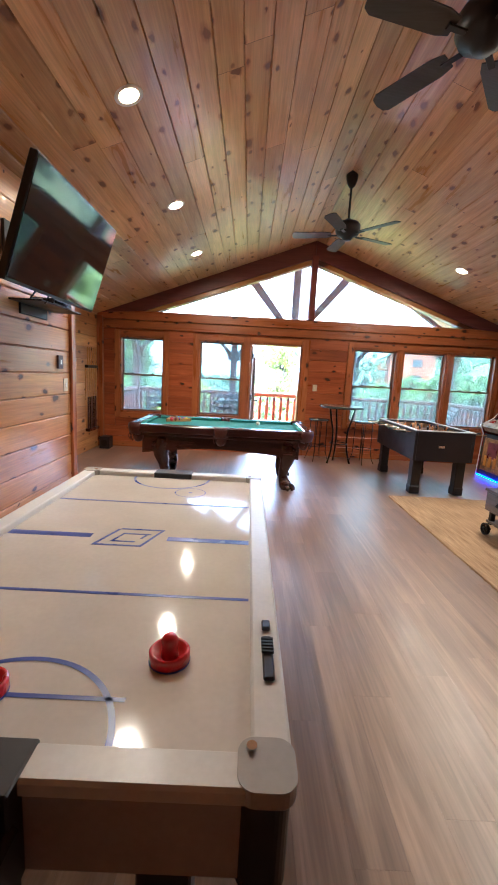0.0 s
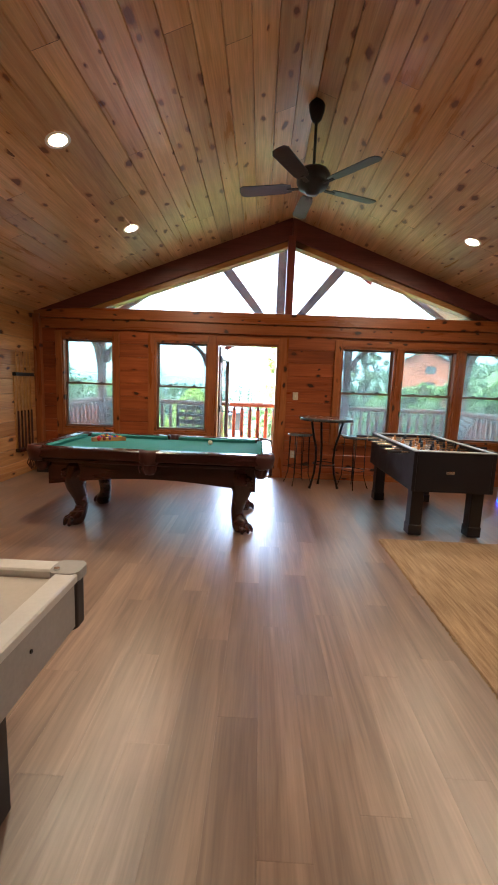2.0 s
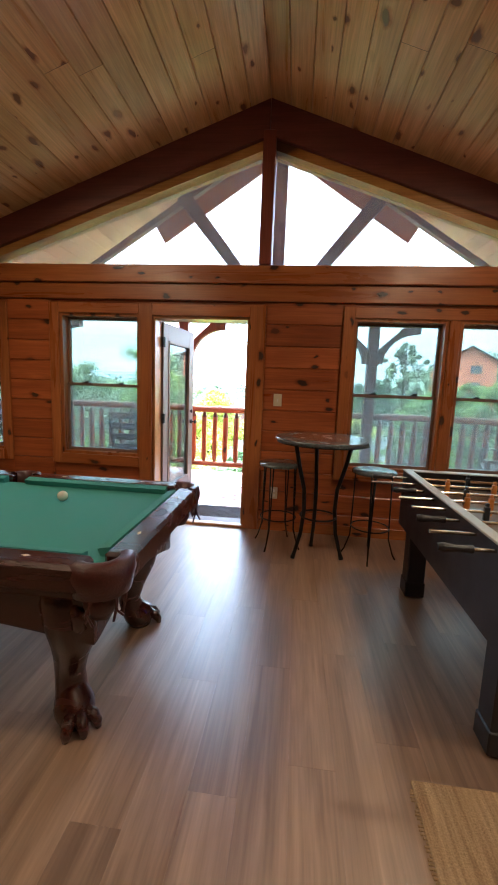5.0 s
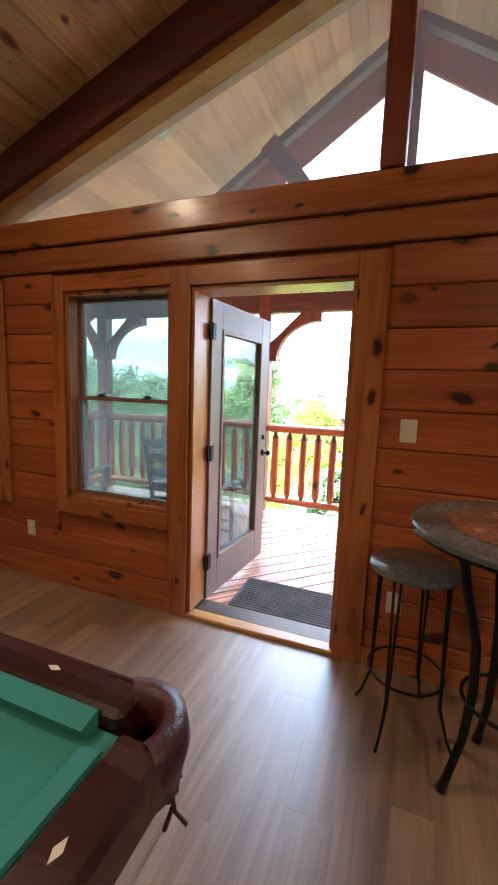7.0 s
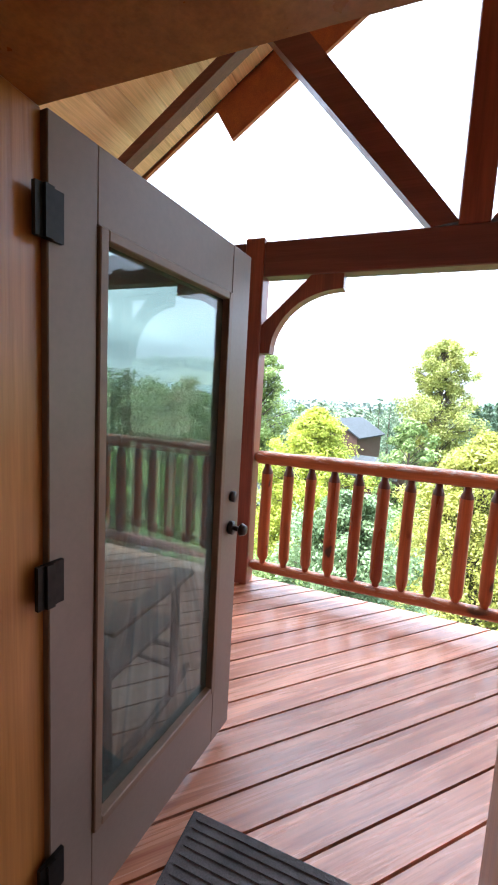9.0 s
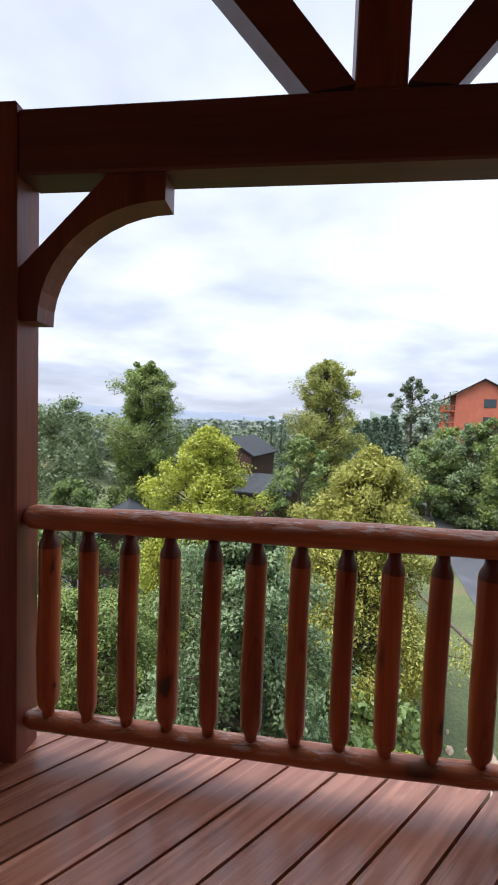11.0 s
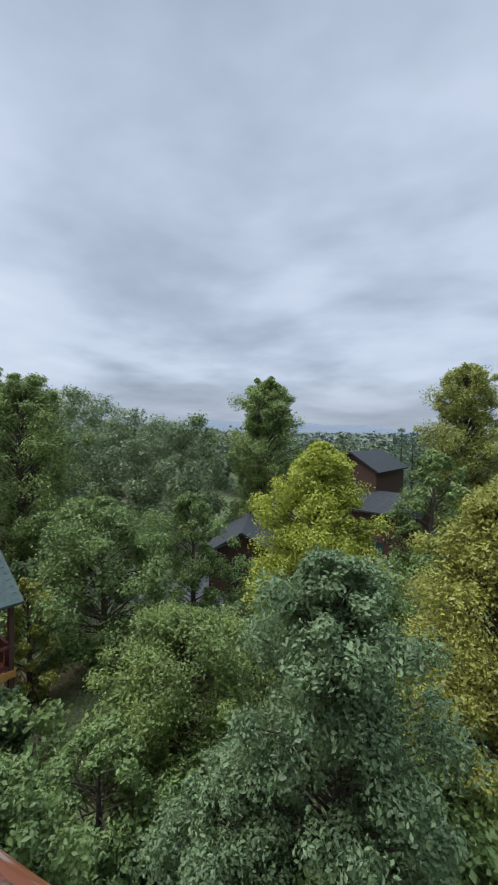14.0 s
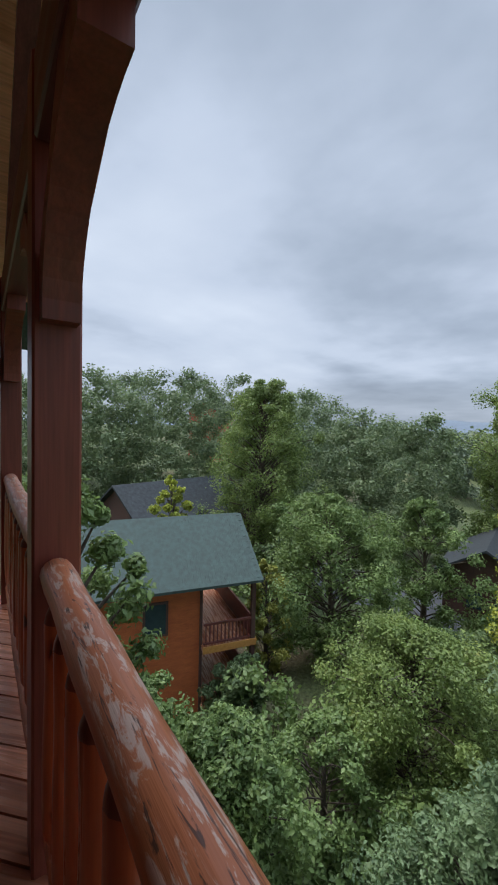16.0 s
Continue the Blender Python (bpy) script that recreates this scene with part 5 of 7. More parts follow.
def hoop(bm, r, z, tr, n=30, m=7):
    rows = []
    for k in range(n):
        a = 2 * math.pi * k / n
        rows.append([bm.verts.new(((r + tr * math.cos(2 * math.pi * j / m)) * math.cos(a), (r + tr * math.cos(2 * math.pi * j / m)) * math.sin(a), z + tr * math.sin(2 * math.pi * j / m))) for j in range(m)])
    for k in range(n):
        for j in range(m):
            bm.faces.new((rows[k][j], rows[(k + 1) % n][j], rows[(k + 1) % n][(j + 1) % m], rows[k][(j + 1) % m]))
    return bm


part("ring", hoop(bmesh.new(), 0.15, 0.36, 0.008), BLACK_METAL, pub, smooth=True)


def bar_stool(x, y, turn, mat):
    st = thing("bar_stool", (x, y, 0), "round-seated backless bar stool with thin dark iron legs", "bar stool", "bar stools", rz=turn)
    part("seat", lathe(bmesh.new(), [(0.168, 0.735), (0.182, 0.74), (0.186, 0.752), (0.18, 0.764), (0.0005, 0.768)], n=32), mat, st, "mottled slate seat", True)
    for a in (45, 135, 225, 315):
        c, s = math.cos(radians(a)), math.sin(radians(a))
        for d in (-0.1, 0.1):
            c2, s2 = math.cos(radians(a) + d), math.sin(radians(a) + d)
            pts = [(0.15 * c2, 0.15 * s2, 0.735), (0.155 * (c + c2) / 2, 0.155 * (s + s2) / 2, 0.40), (0.16 * (c + c2 * 0.3) / 1.3, 0.16 * (s + s2 * 0.3) / 1.3, 0.18), (0.20 * c, 0.20 * s, 0.05), (0.225 * c, 0.225 * s, 0.005)]
            part("leg", tube(bmesh.new(), pts, [0.006, 0.006, 0.006, 0.006, 0.008], 7), BLACK_METAL, st, smooth=True)
    part("foot_ring", hoop(bmesh.new(), 0.158, 0.27, 0.006), BLACK_METAL, st, smooth=True)


bar_stool(1.34, 7.50, 20, SLATE)
bar_stool(2.135, 7.40, 35, SLATE)

# coffee table on iron wheels
ct = thing("coffee_table", (0, 0, 0), "low dark grey wooden coffee table with drawers and iron wheels", "coffee table")
TX0, TX1, TY0, TY1 = 2.49, 3.23, 2.64, 4.15
part("tabletop", nb((TX0 - 0.015, TX1 + 0.015, TY0 - 0.015, TY1 + 0.015, 0.455, 0.48), bev=0.004), GREYWOOD, ct)
part("case", nb((TX0, TX1, TY0, TY1, 0.26, 0.454), bev=0.004), GREYWOOD, ct)
part("lower_shelf", nb((TX0 + 0.02, TX1 - 0.02, TY0 + 0.02, TY1 - 0.02, 0.135, 0.16), bev=0.003), GREYWOOD, ct)
for k in range(3):
    ya = TY0 + 0.02 + k * 0.495
    dr = part("drawer_front", nb((TX0 - 0.012, TX0 - 0.0005, ya, ya + 0.48, 0.28, 0.44), bev=0.003), GREYWOOD, ct)
    bm = bmesh.new()
    tube(bm, [(TX0 - 0.013, ya + 0.19, 0.37), (TX0 - 0.035, ya + 0.20, 0.355), (TX0 - 0.035, ya + 0.28, 0.355), (TX0 - 0.013, ya + 0.29, 0.37)], 0.007, 7)
    box(bm, TX0 - 0.018, TX0 - 0.0125, ya + 0.185, ya + 0.295, 0.355, 0.385)
    part("handle", bm, BLACK_METAL, dr, "black cup handle")
for cx in (TX0 + 0.05, TX1 - 0.05):
    for cy in (TY0 + 0.06, TY1 - 0.06):
        part("leg", nb((cx - 0.022, cx + 0.022, cy - 0.022, cy + 0.022, 0.12, 0.259), bev=0.003), BLACK_METAL, ct)
        wh = bmesh.new()
        rws = []
        for k in range(20):
            a = 2 * math.pi * k / 20
            rws.append([wh.verts.new((cx - 0.05 + q[0], cy + q[1] * math.cos(a), 0.073 + q[1] * math.sin(a))) for q in ((-0.014, 0.060), (0.014, 0.060), (0.014, 0.046), (-0.014, 0.046))])
        for k in range(20):
            for j in range(4):
                wh.faces.new((rws[k][j], rws[(k + 1) % 20][j], rws[(k + 1) % 20][(j + 1) % 4], rws[k][(j + 1) % 4]))
        for k in range(3):
            a = math.pi * k / 3
            tube(wh, [(cx - 0.05, cy + 0.047 * math.cos(a), 0.073 + 0.047 * math.sin(a)), (cx - 0.05, cy - 0.047 * math.cos(a), 0.073 - 0.047 * math.sin(a))], 0.007, 6)
        tube(wh, [(cx - 0.07, cy, 0.073), (cx + 0.0, cy, 0.073)], 0.012, 10)
        part("wheel", wh, BLACK_METAL, ct, "spoked black iron wheel")

# arcade cabinet
ac = thing("arcade_cabinet", (4.0, 6.30, 0.0), "tall arcade cabinet with printed sides and blue base light", "arcade cabinet")
side = [(0.0, 0.03), (0.03, 0.72), (-0.03, 0.86), (0.16, 0.97), (0.26, 1.10), (0.30, 1.30), (0.26, 1.46), (0.20, 1.50), (0.20, 1.72), (0.72, 1.74), (0.80, 1.55), (0.80, 0.03)]


def side_panel(y0, y1, m):
    part("side_panel", prism(bmesh.new(), side, "y", y0, y1), m, ac, "side panel printed in red, tan, green and black")


side_panel(0.0, 0.02, ART)
side_panel(0.64, 0.66, ART)
for y in (-0.003, 0.637):
    edge = bmesh.new()
    for (a, b), (c, d) in zip(side[:9], side[1:10]):
        tube(edge, [(a - 0.002, y + 0.013, b), (c - 0.002, y + 0.013, d)], 0.009, 6)
    part("edge_trim", edge, WHITE, ac, "pale edge trim")
part("front_panel", prism(bmesh.new(), [(0.02, 0.04), (0.05, 0.72), (0.07, 0.72), (0.04, 0.04)], "y", 0.021, 0.639), BLACK, ac)
part("coin_door", prism(bmesh.new(), [(0.010, 0.12), (0.036, 0.66), (0.045, 0.66), (0.019, 0.12)], "y", 0.08, 0.58), plain("coin_print", (0.30, 0.17, 0.06), 0.35, var=0.7, scale=7), ac, "lower panel printed in yellow and purple")
part("inner_print", prism(bmesh.new(), [(0.017, 0.34), (0.028, 0.60), (0.034, 0.60), (0.023, 0.34)], "y", 0.20, 0.46), plain("purple_print", (0.14, 0.03, 0.05), 0.3, var=0.5, scale=9), ac)
for k in range(3):
    y = 0.18 + 0.13 * k
    part("printed_bar", prism(bmesh.new(), [(0.004, 0.20), (0.012, 0.37), (0.020, 0.37), (0.012, 0.20)], "y", y, y + 0.06), plain("orange_print", (0.55, 0.25, 0.03), 0.35, var=0.2), ac)
part("control_panel", prism(bmesh.new(), [(-0.02, 0.84), (0.02, 0.90), (0.17, 0.965), (0.17, 0.90), (0.05, 0.76)], "y", 0.021, 0.639), plain("panel_print", (0.30, 0.22, 0.14), 0.3, var=0.5, scale=9), ac)
for y in (0.16, 0.42):
    bm = bmesh.new()
    tube(bm, [(0.07, y, 0.915), (0.065, y, 0.985)], 0.006, 8)
    bmesh.ops.create_uvsphere(bm, u_segments=10, v_segments=8, radius=0.017, matrix=Matrix.Translation((0.065, y, 0.99)))
    part("joystick", bm, BLACK, ac)
    for k in range(6):
        cy_, cx_ = y + 0.06 + 0.035 * (k % 3), 0.06 + 0.035 * (k // 3)
        zz = 0.917 + (cx_ - 0.02) * 0.43 - 0.016
        part("button", tube(bmesh.new(), [(cx_, cy_, zz), (cx_ - 0.003, cy_, zz + 0.012)], 0.012, 10), RED, ac)
part("monitor", prism(bmesh.new(), [(0.20, 0.965), (0.31, 1.28), (0.33, 1.28), (0.22, 0.965)], "y", 0.03, 0.63), SCREEN, ac, "dark monitor glass")
part("bezel", prism(bmesh.new(), [(0.31, 1.285), (0.28, 1.46), (0.36, 1.46), (0.36, 1.285)], "y", 0.021, 0.639), BLACK, ac)
part("marquee", nb((0.205, 0.225, 0.025, 0.635, 1.505, 1.70)), MARQUEE, ac, "lit pale blue marquee panel")
part("back", nb((0.775, 0.795, 0.021, 0.639, 0.04, 1.70)), BLACK, ac)
part("top", nb((0.226, 0.72, 0.021, 0.639, 1.70, 1.72)), BLACK, ac)
part("base_light", nb((-0.012, -0.002, 0.03, 0.63, 0.012, 0.035)), BLUE_GLOW, ac, "glowing blue light strip")
lt = bmesh.new()
for k in range(9):
    x = 0.16 + 0.063 * k
    zz = 0.86 + 0.017 * k
    box(lt, x, x + 0.042, -0.004, -0.001, zz, zz + 0.085, bev=0.001)
part("title_bar", lt, WHITE, ac, "row of pale block marks")
for nm, x, z, rr, mm in (("print_patch", 0.50, 0.50, 0.16, RED), ("print_patch", 0.58, 1.36, 0.14, COPPERY), ("print_patch", 0.62, 1.14, 0.11, LEAF_GREEN), ("print_patch", 0.28, 0.72, 0.10, COPPERY)):
    bm = bmesh.new()
    rg = random.Random(int(x * 100))
    prism(bm, [(x + rr * rg.uniform(0.7, 1.2) * math.cos(2 * math.pi * k / 12), z + rr * rg.uniform(0.7, 1.2) * math.sin(2 * math.pi * k / 12)) for k in range(12)], "y", -0.0025, -0.0008)
    part(nm, bm, mm, ac)

# recliner
rc = thing("recliner", (4.30, 5.62, 0.0), "dark brown leather recliner with rolled arms", "recliner", rz=18)


def pad(name, x0, x1, y0, y1, z0, z1, b, label=""):
    bm = bmesh.new()
    box(bm, x0, x1, y0, y1, z0, z1)
    bmesh.ops.bevel(bm, geom=bm.edges[:], offset=b, segments=4, affect="EDGES")
    return part(name, bm, RECLINER, rc, label, True)


pad("seat", -0.36, 0.28, -0.28, 0.28, 0.30, 0.47, 0.06, "padded leather seat")
pad("footrest", -0.43, -0.365, -0.29, 0.29, 0.07, 0.40, 0.03)
bm = bmesh.new()
box(bm, -0.10, 0.12, -0.33, 0.33, 0.0, 0.66, turn=Matrix.Translation((0.30, 0, 0.42)) @ Matrix.Rotation(radians(14), 4, "Y"))
bmesh.ops.bevel(bm, geom=bm.edges[:], offset=0.075, segments=4, affect="EDGES")
part("backrest", bm, RECLINER, rc, "tufted leather backrest", True)
for s in (-1, 1):
    ya, yb = sorted((s * 0.29, s * 0.43))
    pad("arm_panel", -0.38, 0.36, ya, yb, 0.06, 0.52, 0.03)
    bm = bmesh.new()
    pts = [(-0.42, s * 0.37, 0.58), (-0.25, s * 0.37, 0.58), (0.05, s * 0.37, 0.57), (0.34, s * 0.37, 0.60)]
    tube(bm, pts, [0.075, 0.095, 0.09, 0.085], 16)
    part("rolled_arm", bm, RECLINER, rc, "rolled leather arm", True)
    bm = bmesh.new()
    tube(bm, [(-0.425, s * 0.37, 0.58), (-0.44, s * 0.37, 0.58)], [0.05, 0.02], 14)
    part("arm_button", bm, RECLINER, rc, "", True)
    for x in (-0.34, 0.34):
        part("foot", nb((x - 0.03, x + 0.03, s * 0.34 - 0.03, s * 0.34 + 0.03, 0.001, 0.065)), BLACK, rc)
pic = thing("framed_print", (X1 - 0.001, 6.35, 1.86), "small pale framed print on the pine wall", "picture")
part("picture_frame", nb((-0.02, 0, -0.15, 0.15, -0.11, 0.11), bev=0.004), PINE_LIGHT, pic)
part("print", nb((-0.0225, -0.0205, -0.125, 0.125, -0.085, 0.085)), BLIND, pic)


# ---- the deck ----
DX0, DX1, DY1, DZ0 = -2.90, 5.19, 10.46, -0.03
RAIL_Y, RAIL_Z = 10.39, 1.013
deck = part("deck", nb((DX0, DX1, 8.05, DY1, DZ0 - 0.30, DZ0 - 0.075)), TIMBER_X)
tagged(deck, "red-brown stained wooden deck with diagonal boards", "deck", kind="structure")


def clip_poly(poly, a, b, c):
    """Keeps the side of a polygon where a*x + b*y <= c."""
    res = []
    for p, q in zip(poly, poly[1:] + poly[:1]):
        dp, dq = a * p[0] + b * p[1] - c, a * q[0] + b * q[1] - c
        if dp <= 0:
            res.append(p)
        if dp * dq < 0:
            t = dp / (dp - dq)
            res.append((p[0] + t * (q[0] - p[0]), p[1] + t * (q[1] - p[1])))
    return res


BW = 0.145
turn45 = Matrix.Rotation(radians(45), 4, "Z")
for k in range(-90, 60):
    u0, u1 = k * BW + 0.0055 + 0.007, (k + 1) * BW - 0.0055 + 0.007
    poly = [(DX0, 8.055), (DX1, 8.055), (DX1, DY1 + 0.03), (DX0, DY1 + 0.03)]
    q = 0.70710678
    poly = clip_poly(poly, q, -q, u1)
    if len(poly) > 2:
        poly = clip_poly(poly, -q, q, -u0)
    if len(poly) < 3:
        continue
    inv = turn45.inverted()
    loc = [inv @ Vector((x, y, 0)) for x, y in poly]
    bm = prism(bmesh.new(), [(v.x, v.y) for v in loc], "z", DZ0 - 0.032, DZ0)
    ob = part("board", bm, DECK, deck)
    ob.rotation_euler = (0, 0, radians(45))
mat_ob = tagged(part("door_mat", nb((0.20, 1.0, 8.14, 8.58, DZ0 + 0.001, DZ0 + 0.011), bev=0.003), MAT), "dark grey ribbed door mat on the deck", "door mat")
rb = bmesh.new()
for k in range(14):
    y = 8.165 + k * 0.0295
    box(rb, 0.225, 0.975, y, y + 0.015, DZ0 + 0.0112, DZ0 + 0.0155)
part("rib", rb, MAT, mat_ob)

POSTS = [-2.76, -0.365, 2.565, 5.05]
BEAM_Z = (2.365, 2.612)
for i, x in enumerate(POSTS):
    p = part("porch_post", nb((x - 0.075, x + 0.075, RAIL_Y - 0.075, RAIL_Y + 0.075, -4.0, BEAM_Z[1] + 0.03), bev=0.008), TIMBER_Z)
    tagged(p, "square reddish brown stained porch post", "post", "porch posts")
for i, (a, b) in enumerate(zip(POSTS, POSTS[1:])):
    p = part("porch_beam", nb((a + 0.0755, b - 0.0755, RAIL_Y - 0.07, RAIL_Y + 0.07, *BEAM_Z), bev=0.008), TIMBER_X)
    tagged(p, "heavy dark stained porch beam between posts", "beam", "porch beams")


def brace(x, s):
    """A curved knee brace from a post up to the beam; s is the side it leans to."""
    n = 12
    outer, inner = [], []
    xf = x + s * 0.076
    for k in range(n + 1):
        t = k / n
        a = radians(90 * t)
        outer.append((xf + s * (0.075 + 0.515 * (1 - math.cos(a))), 1.81 + 0.452 * math.sin(a)))
    top = [(xf + s * 0.59, BEAM_Z[0] - 0.001), (xf + s * 0.36, BEAM_Z[0] - 0.001), (xf, 2.02)]
    pts = outer + top
    pts = [(xf, 1.81)] + pts
    b = part("knee_brace", prism(bmesh.new(), pts, "y", RAIL_Y - 0.055, RAIL_Y + 0.055), TIMBER_Z)
    tagged(b, "curved dark stained knee brace under the beam", "brace", "knee braces")


for i, x in enumerate(POSTS):
    if i < 3:
        brace(x, 1)
    if i > 0:
        brace(x, -1)
for x in (POSTS[0], POSTS[3]):
    p = part("porch_beam", nb((x - 0.07, x + 0.07, 8.11, RAIL_Y - 0.0755, *BEAM_Z), bev=0.008), TIMBER_Z)
    tagged(p, "heavy dark stained porch beam along the side", "beam", "porch beams")
    pts = [(RAIL_Y - 0.076, 1.80), (RAIL_Y - 0.15, 1.80), (RAIL_Y - 0.19, 1.95), (RAIL_Y - 0.30, 2.12), (RAIL_Y - 0.45, 2.22), (RAIL_Y - 0.63, 2.262), (RAIL_Y - 0.63, 2.364), (RAIL_Y - 0.44, 2.364), (RAIL_Y - 0.076, 1.98)]
    b = part("knee_brace", prism(bmesh.new(), pts, "x", x - 0.055, x + 0.055), TIMBER_Z)
    tagged(b, "curved dark stained knee brace under the beam", "brace", "knee braces")

# truss above the beam
truss = thing("gable_truss", (0, 0, 0), "dark stained timber gable truss with king post and struts", "truss")
part("king_post", nb((0.98, 1.16, RAIL_Y - 0.065, RAIL_Y + 0.065, BEAM_Z[1] + 0.001, 5.05), bev=0.006), TIMBER_Z, truss)
for s in (-1, 1):
    a = Vector((1.075 + s * 0.17, 0, 2.57))
    b = Vector((1.075 + s * 1.49, 0, 4.22))
    d = (b - a).normalized()
    nrm = Vector((-d.z, 0, d.x)) * 0.105
    poly = [(a.x + nrm.x, max(2.614, a.z + nrm.z)), (b.x + nrm.x, b.z + nrm.z), (b.x - nrm.x, b.z - nrm.z), (a.x - nrm.x, max(2.614, a.z - nrm.z))]
    part("strut", prism(bmesh.new(), poly, "y", RAIL_Y - 0.06, RAIL_Y + 0.06), TIMBER_X, truss)
    xe = SOFFIT_X + s * 3.75
    poly = [(SOFFIT_X, SOFFIT_Z - 0.22), (xe, soffit_z(xe) - 0.22), (xe, soffit_z(xe) - 0.32), (SOFFIT_X, SOFFIT_Z - 0.32)]
    part("top_chord", prism(bmesh.new(), poly, "y", RAIL_Y - 0.05, RAIL_Y + 0.05), TIMBER_X, truss)

# porch roof
ROOF_Y = 10.88
hs = math.hypot(1, SOFFIT_P)
bm = bmesh.new()
for sgn, seed in ((-1, 13), (1, 14)):
    groove_planks(bm, lambda u: SOFFIT_X + sgn * u / hs, lambda u: SOFFIT_Z - SOFFIT_P * u / hs, [0.19] * 27, 8.101, ROOF_Y - 0.02, seed, gap=0.008)
tagged(part("porch_ceiling", bm, PINE_SOFFIT), "pale pine tongue-and-groove porch ceiling", "ceiling", kind="structure")
# roof slab over room and porch, added to block the sky's light
bm = bmesh.new()
for s in (-1, 1):
    prism(bm, [(SOFFIT_X, SOFFIT_Z + 0.014), (SOFFIT_X + s * 4.9, SOFFIT_Z - 4.9 * SOFFIT_P + 0.014), (SOFFIT_X + s * 4.9, SOFFIT_Z - 4.9 * SOFFIT_P + 0.16), (SOFFIT_X, SOFFIT_Z + 0.16)], "y", Y0 - 0.3, ROOF_Y)
tagged(part("roof", bm, SHINGLE_G), "green gable roof slab added to block sky light", "roof", kind="structure")
for s in (-1, 1):
    bm = bmesh.new()
    xa, xn, xe = SOFFIT_X, SOFFIT_X + s * 1.96, SOFFIT_X + s * 4.9
    prism(bm, [(xa, SOFFIT_Z - 0.35), (xn, soffit_z(xn) - 0.40), (xn + s * 0.17, soffit_z(xn + s * 0.17) - 0.02), (xe, soffit_z(xe) - 0.02), (xe, soffit_z(xe) + 0.20), (xa, SOFFIT_Z + 0.20)], "y", ROOF_Y + 0.001, ROOF_Y + 0.035)
    tagged(part("barge_board", bm, CABIN), "stained wooden barge board on the roof edge", "trim", kind="structure")
CAN_OFF = plain("can_off", (0.62, 0.60, 0.56), 0.4, var=0.05)
for s in (-1, 1):
    x = SOFFIT_X + s * 2.26
    can_light(x, 9.35, soffit_z(x), s * SOFFIT_P, CAN_OFF, "porch_light", "unlit recessed can light in the porch ceiling", lit=False)


# log railing
def log_x(x0, x1, y, z, r, seed, name, label):
    rng = random.Random(seed)
    n = max(6, int((x1 - x0) / 0.12))
    pts, rad = [], []
    for k in range(n + 1):
        t = k / n
        x = x0 + (x1 - x0) * t
        end = 0.6 if k in (0, n) else 1.0
        pts.append((x, y + 0.006 * math.sin(2.1 * x + seed), z + 0.005 * math.sin(1.7 * x + 2 * seed)))
        rad.append(r * end * (1 + rng.uniform(-0.05, 0.05)))
    pts.insert(1, (pts[0][0] + 0.03, pts[0][1], pts[0][2]))
    rad.insert(1, r * 0.97)
    pts.insert(-1, (pts[-1][0] - 0.03, pts[-1][1], pts[-1][2]))
    rad.insert(-1, r * 0.97)
    return tube(bmesh.new(), pts, rad, 14)


def baluster_mesh(seed):
    rng = random.Random(seed)
    h = 0.823
    r = rng.uniform(0.040, 0.045)
    prof = [(0.0, 0.024), (0.03, 0.026), (0.06, r * 0.94), (0.085, r), (0.3, r * rng.uniform(0.96, 1.04)), (0.55, r * rng.uniform(0.95, 1.03)), (h - 0.085, r * 0.98), (h - 0.065, r * 0.9), (h - 0.035, 0.026), (h, 0.023)]
    bm = tube(bmesh.new(), [(0.002 * math.sin(9 * z + seed), 0.002 * math.cos(7 * z + seed), z) for z, q in prof], [q for z, q in prof], 12)
    me = bpy.data.meshes.new("baluster")
    bm.to_mesh(me)
    bm.free()
    me.polygons.foreach_set("use_smooth", [True] * len(me.polygons))
    me.materials.append(LOG_Z)
    me.materials.append(LOG_END)
    for f in me.polygons:
        if f.center.z > h - 0.078:
            f.material_index = 1
    return me


BALS = [baluster_mesh(s) for s in range(5)]


def railing(a, b, along, fixed, seed, first=None):
    """A log railing of two rails and turned balusters from a to b along an axis."""
    rl = thing("log_railing", (0, 0, 0), "red-brown log railing with weathered top rail and peeled balusters", "railing", "log railings")
    rot = Matrix.Identity(4) if along == "x" else Matrix.Translation((fixed + 0.0, 0, 0)) @ Matrix.Rotation(radians(90), 4, "Z")
    y = fixed if along == "x" else 0.0
    for z, r, lab in ((RAIL_Z, 0.052, "weathered log top rail with worn pale patches"), (0.125, 0.043, "log bottom rail")):
        bm = log_x(a, b, y, z, r, seed + z, "rail", lab)
        ob = part("top_rail" if z > 0.5 else "bottom_rail", bm, LOG, rl, lab, True)
        ob.matrix_basis = rot
    n = round((b - a) / 0.175)
    start = first if first is not None else a + (b - a - (n - 1) * 0.175) / 2
    k = 0
    while start + k * 0.175 < b - 0.07:
        ob = link("baluster", BALS[(k + int(seed)) % 5], LOG_Z, rl)
        ob.matrix_basis = rot @ Matrix.Translation((start + k * 0.175, y, 0.15)) @ Matrix.Rotation(k * 1.3, 4, "Z")
        k += 1
    return rl


railing(POSTS[0] + 0.078, POSTS[1] - 0.078, "x", RAIL_Y - 0.01, 1, first=-2.64)
railing(POSTS[1] + 0.078, POSTS[2] - 0.078, "x", RAIL_Y - 0.01, 2, first=-0.184)
railing(POSTS[2] + 0.078, POSTS[3] - 0.078, "x", RAIL_Y - 0.01, 3)
railing(8.12, RAIL_Y - 0.08, "y", POSTS[0], 4)
railing(8.12, RAIL_Y - 0.08, "y", POSTS[3], 5)


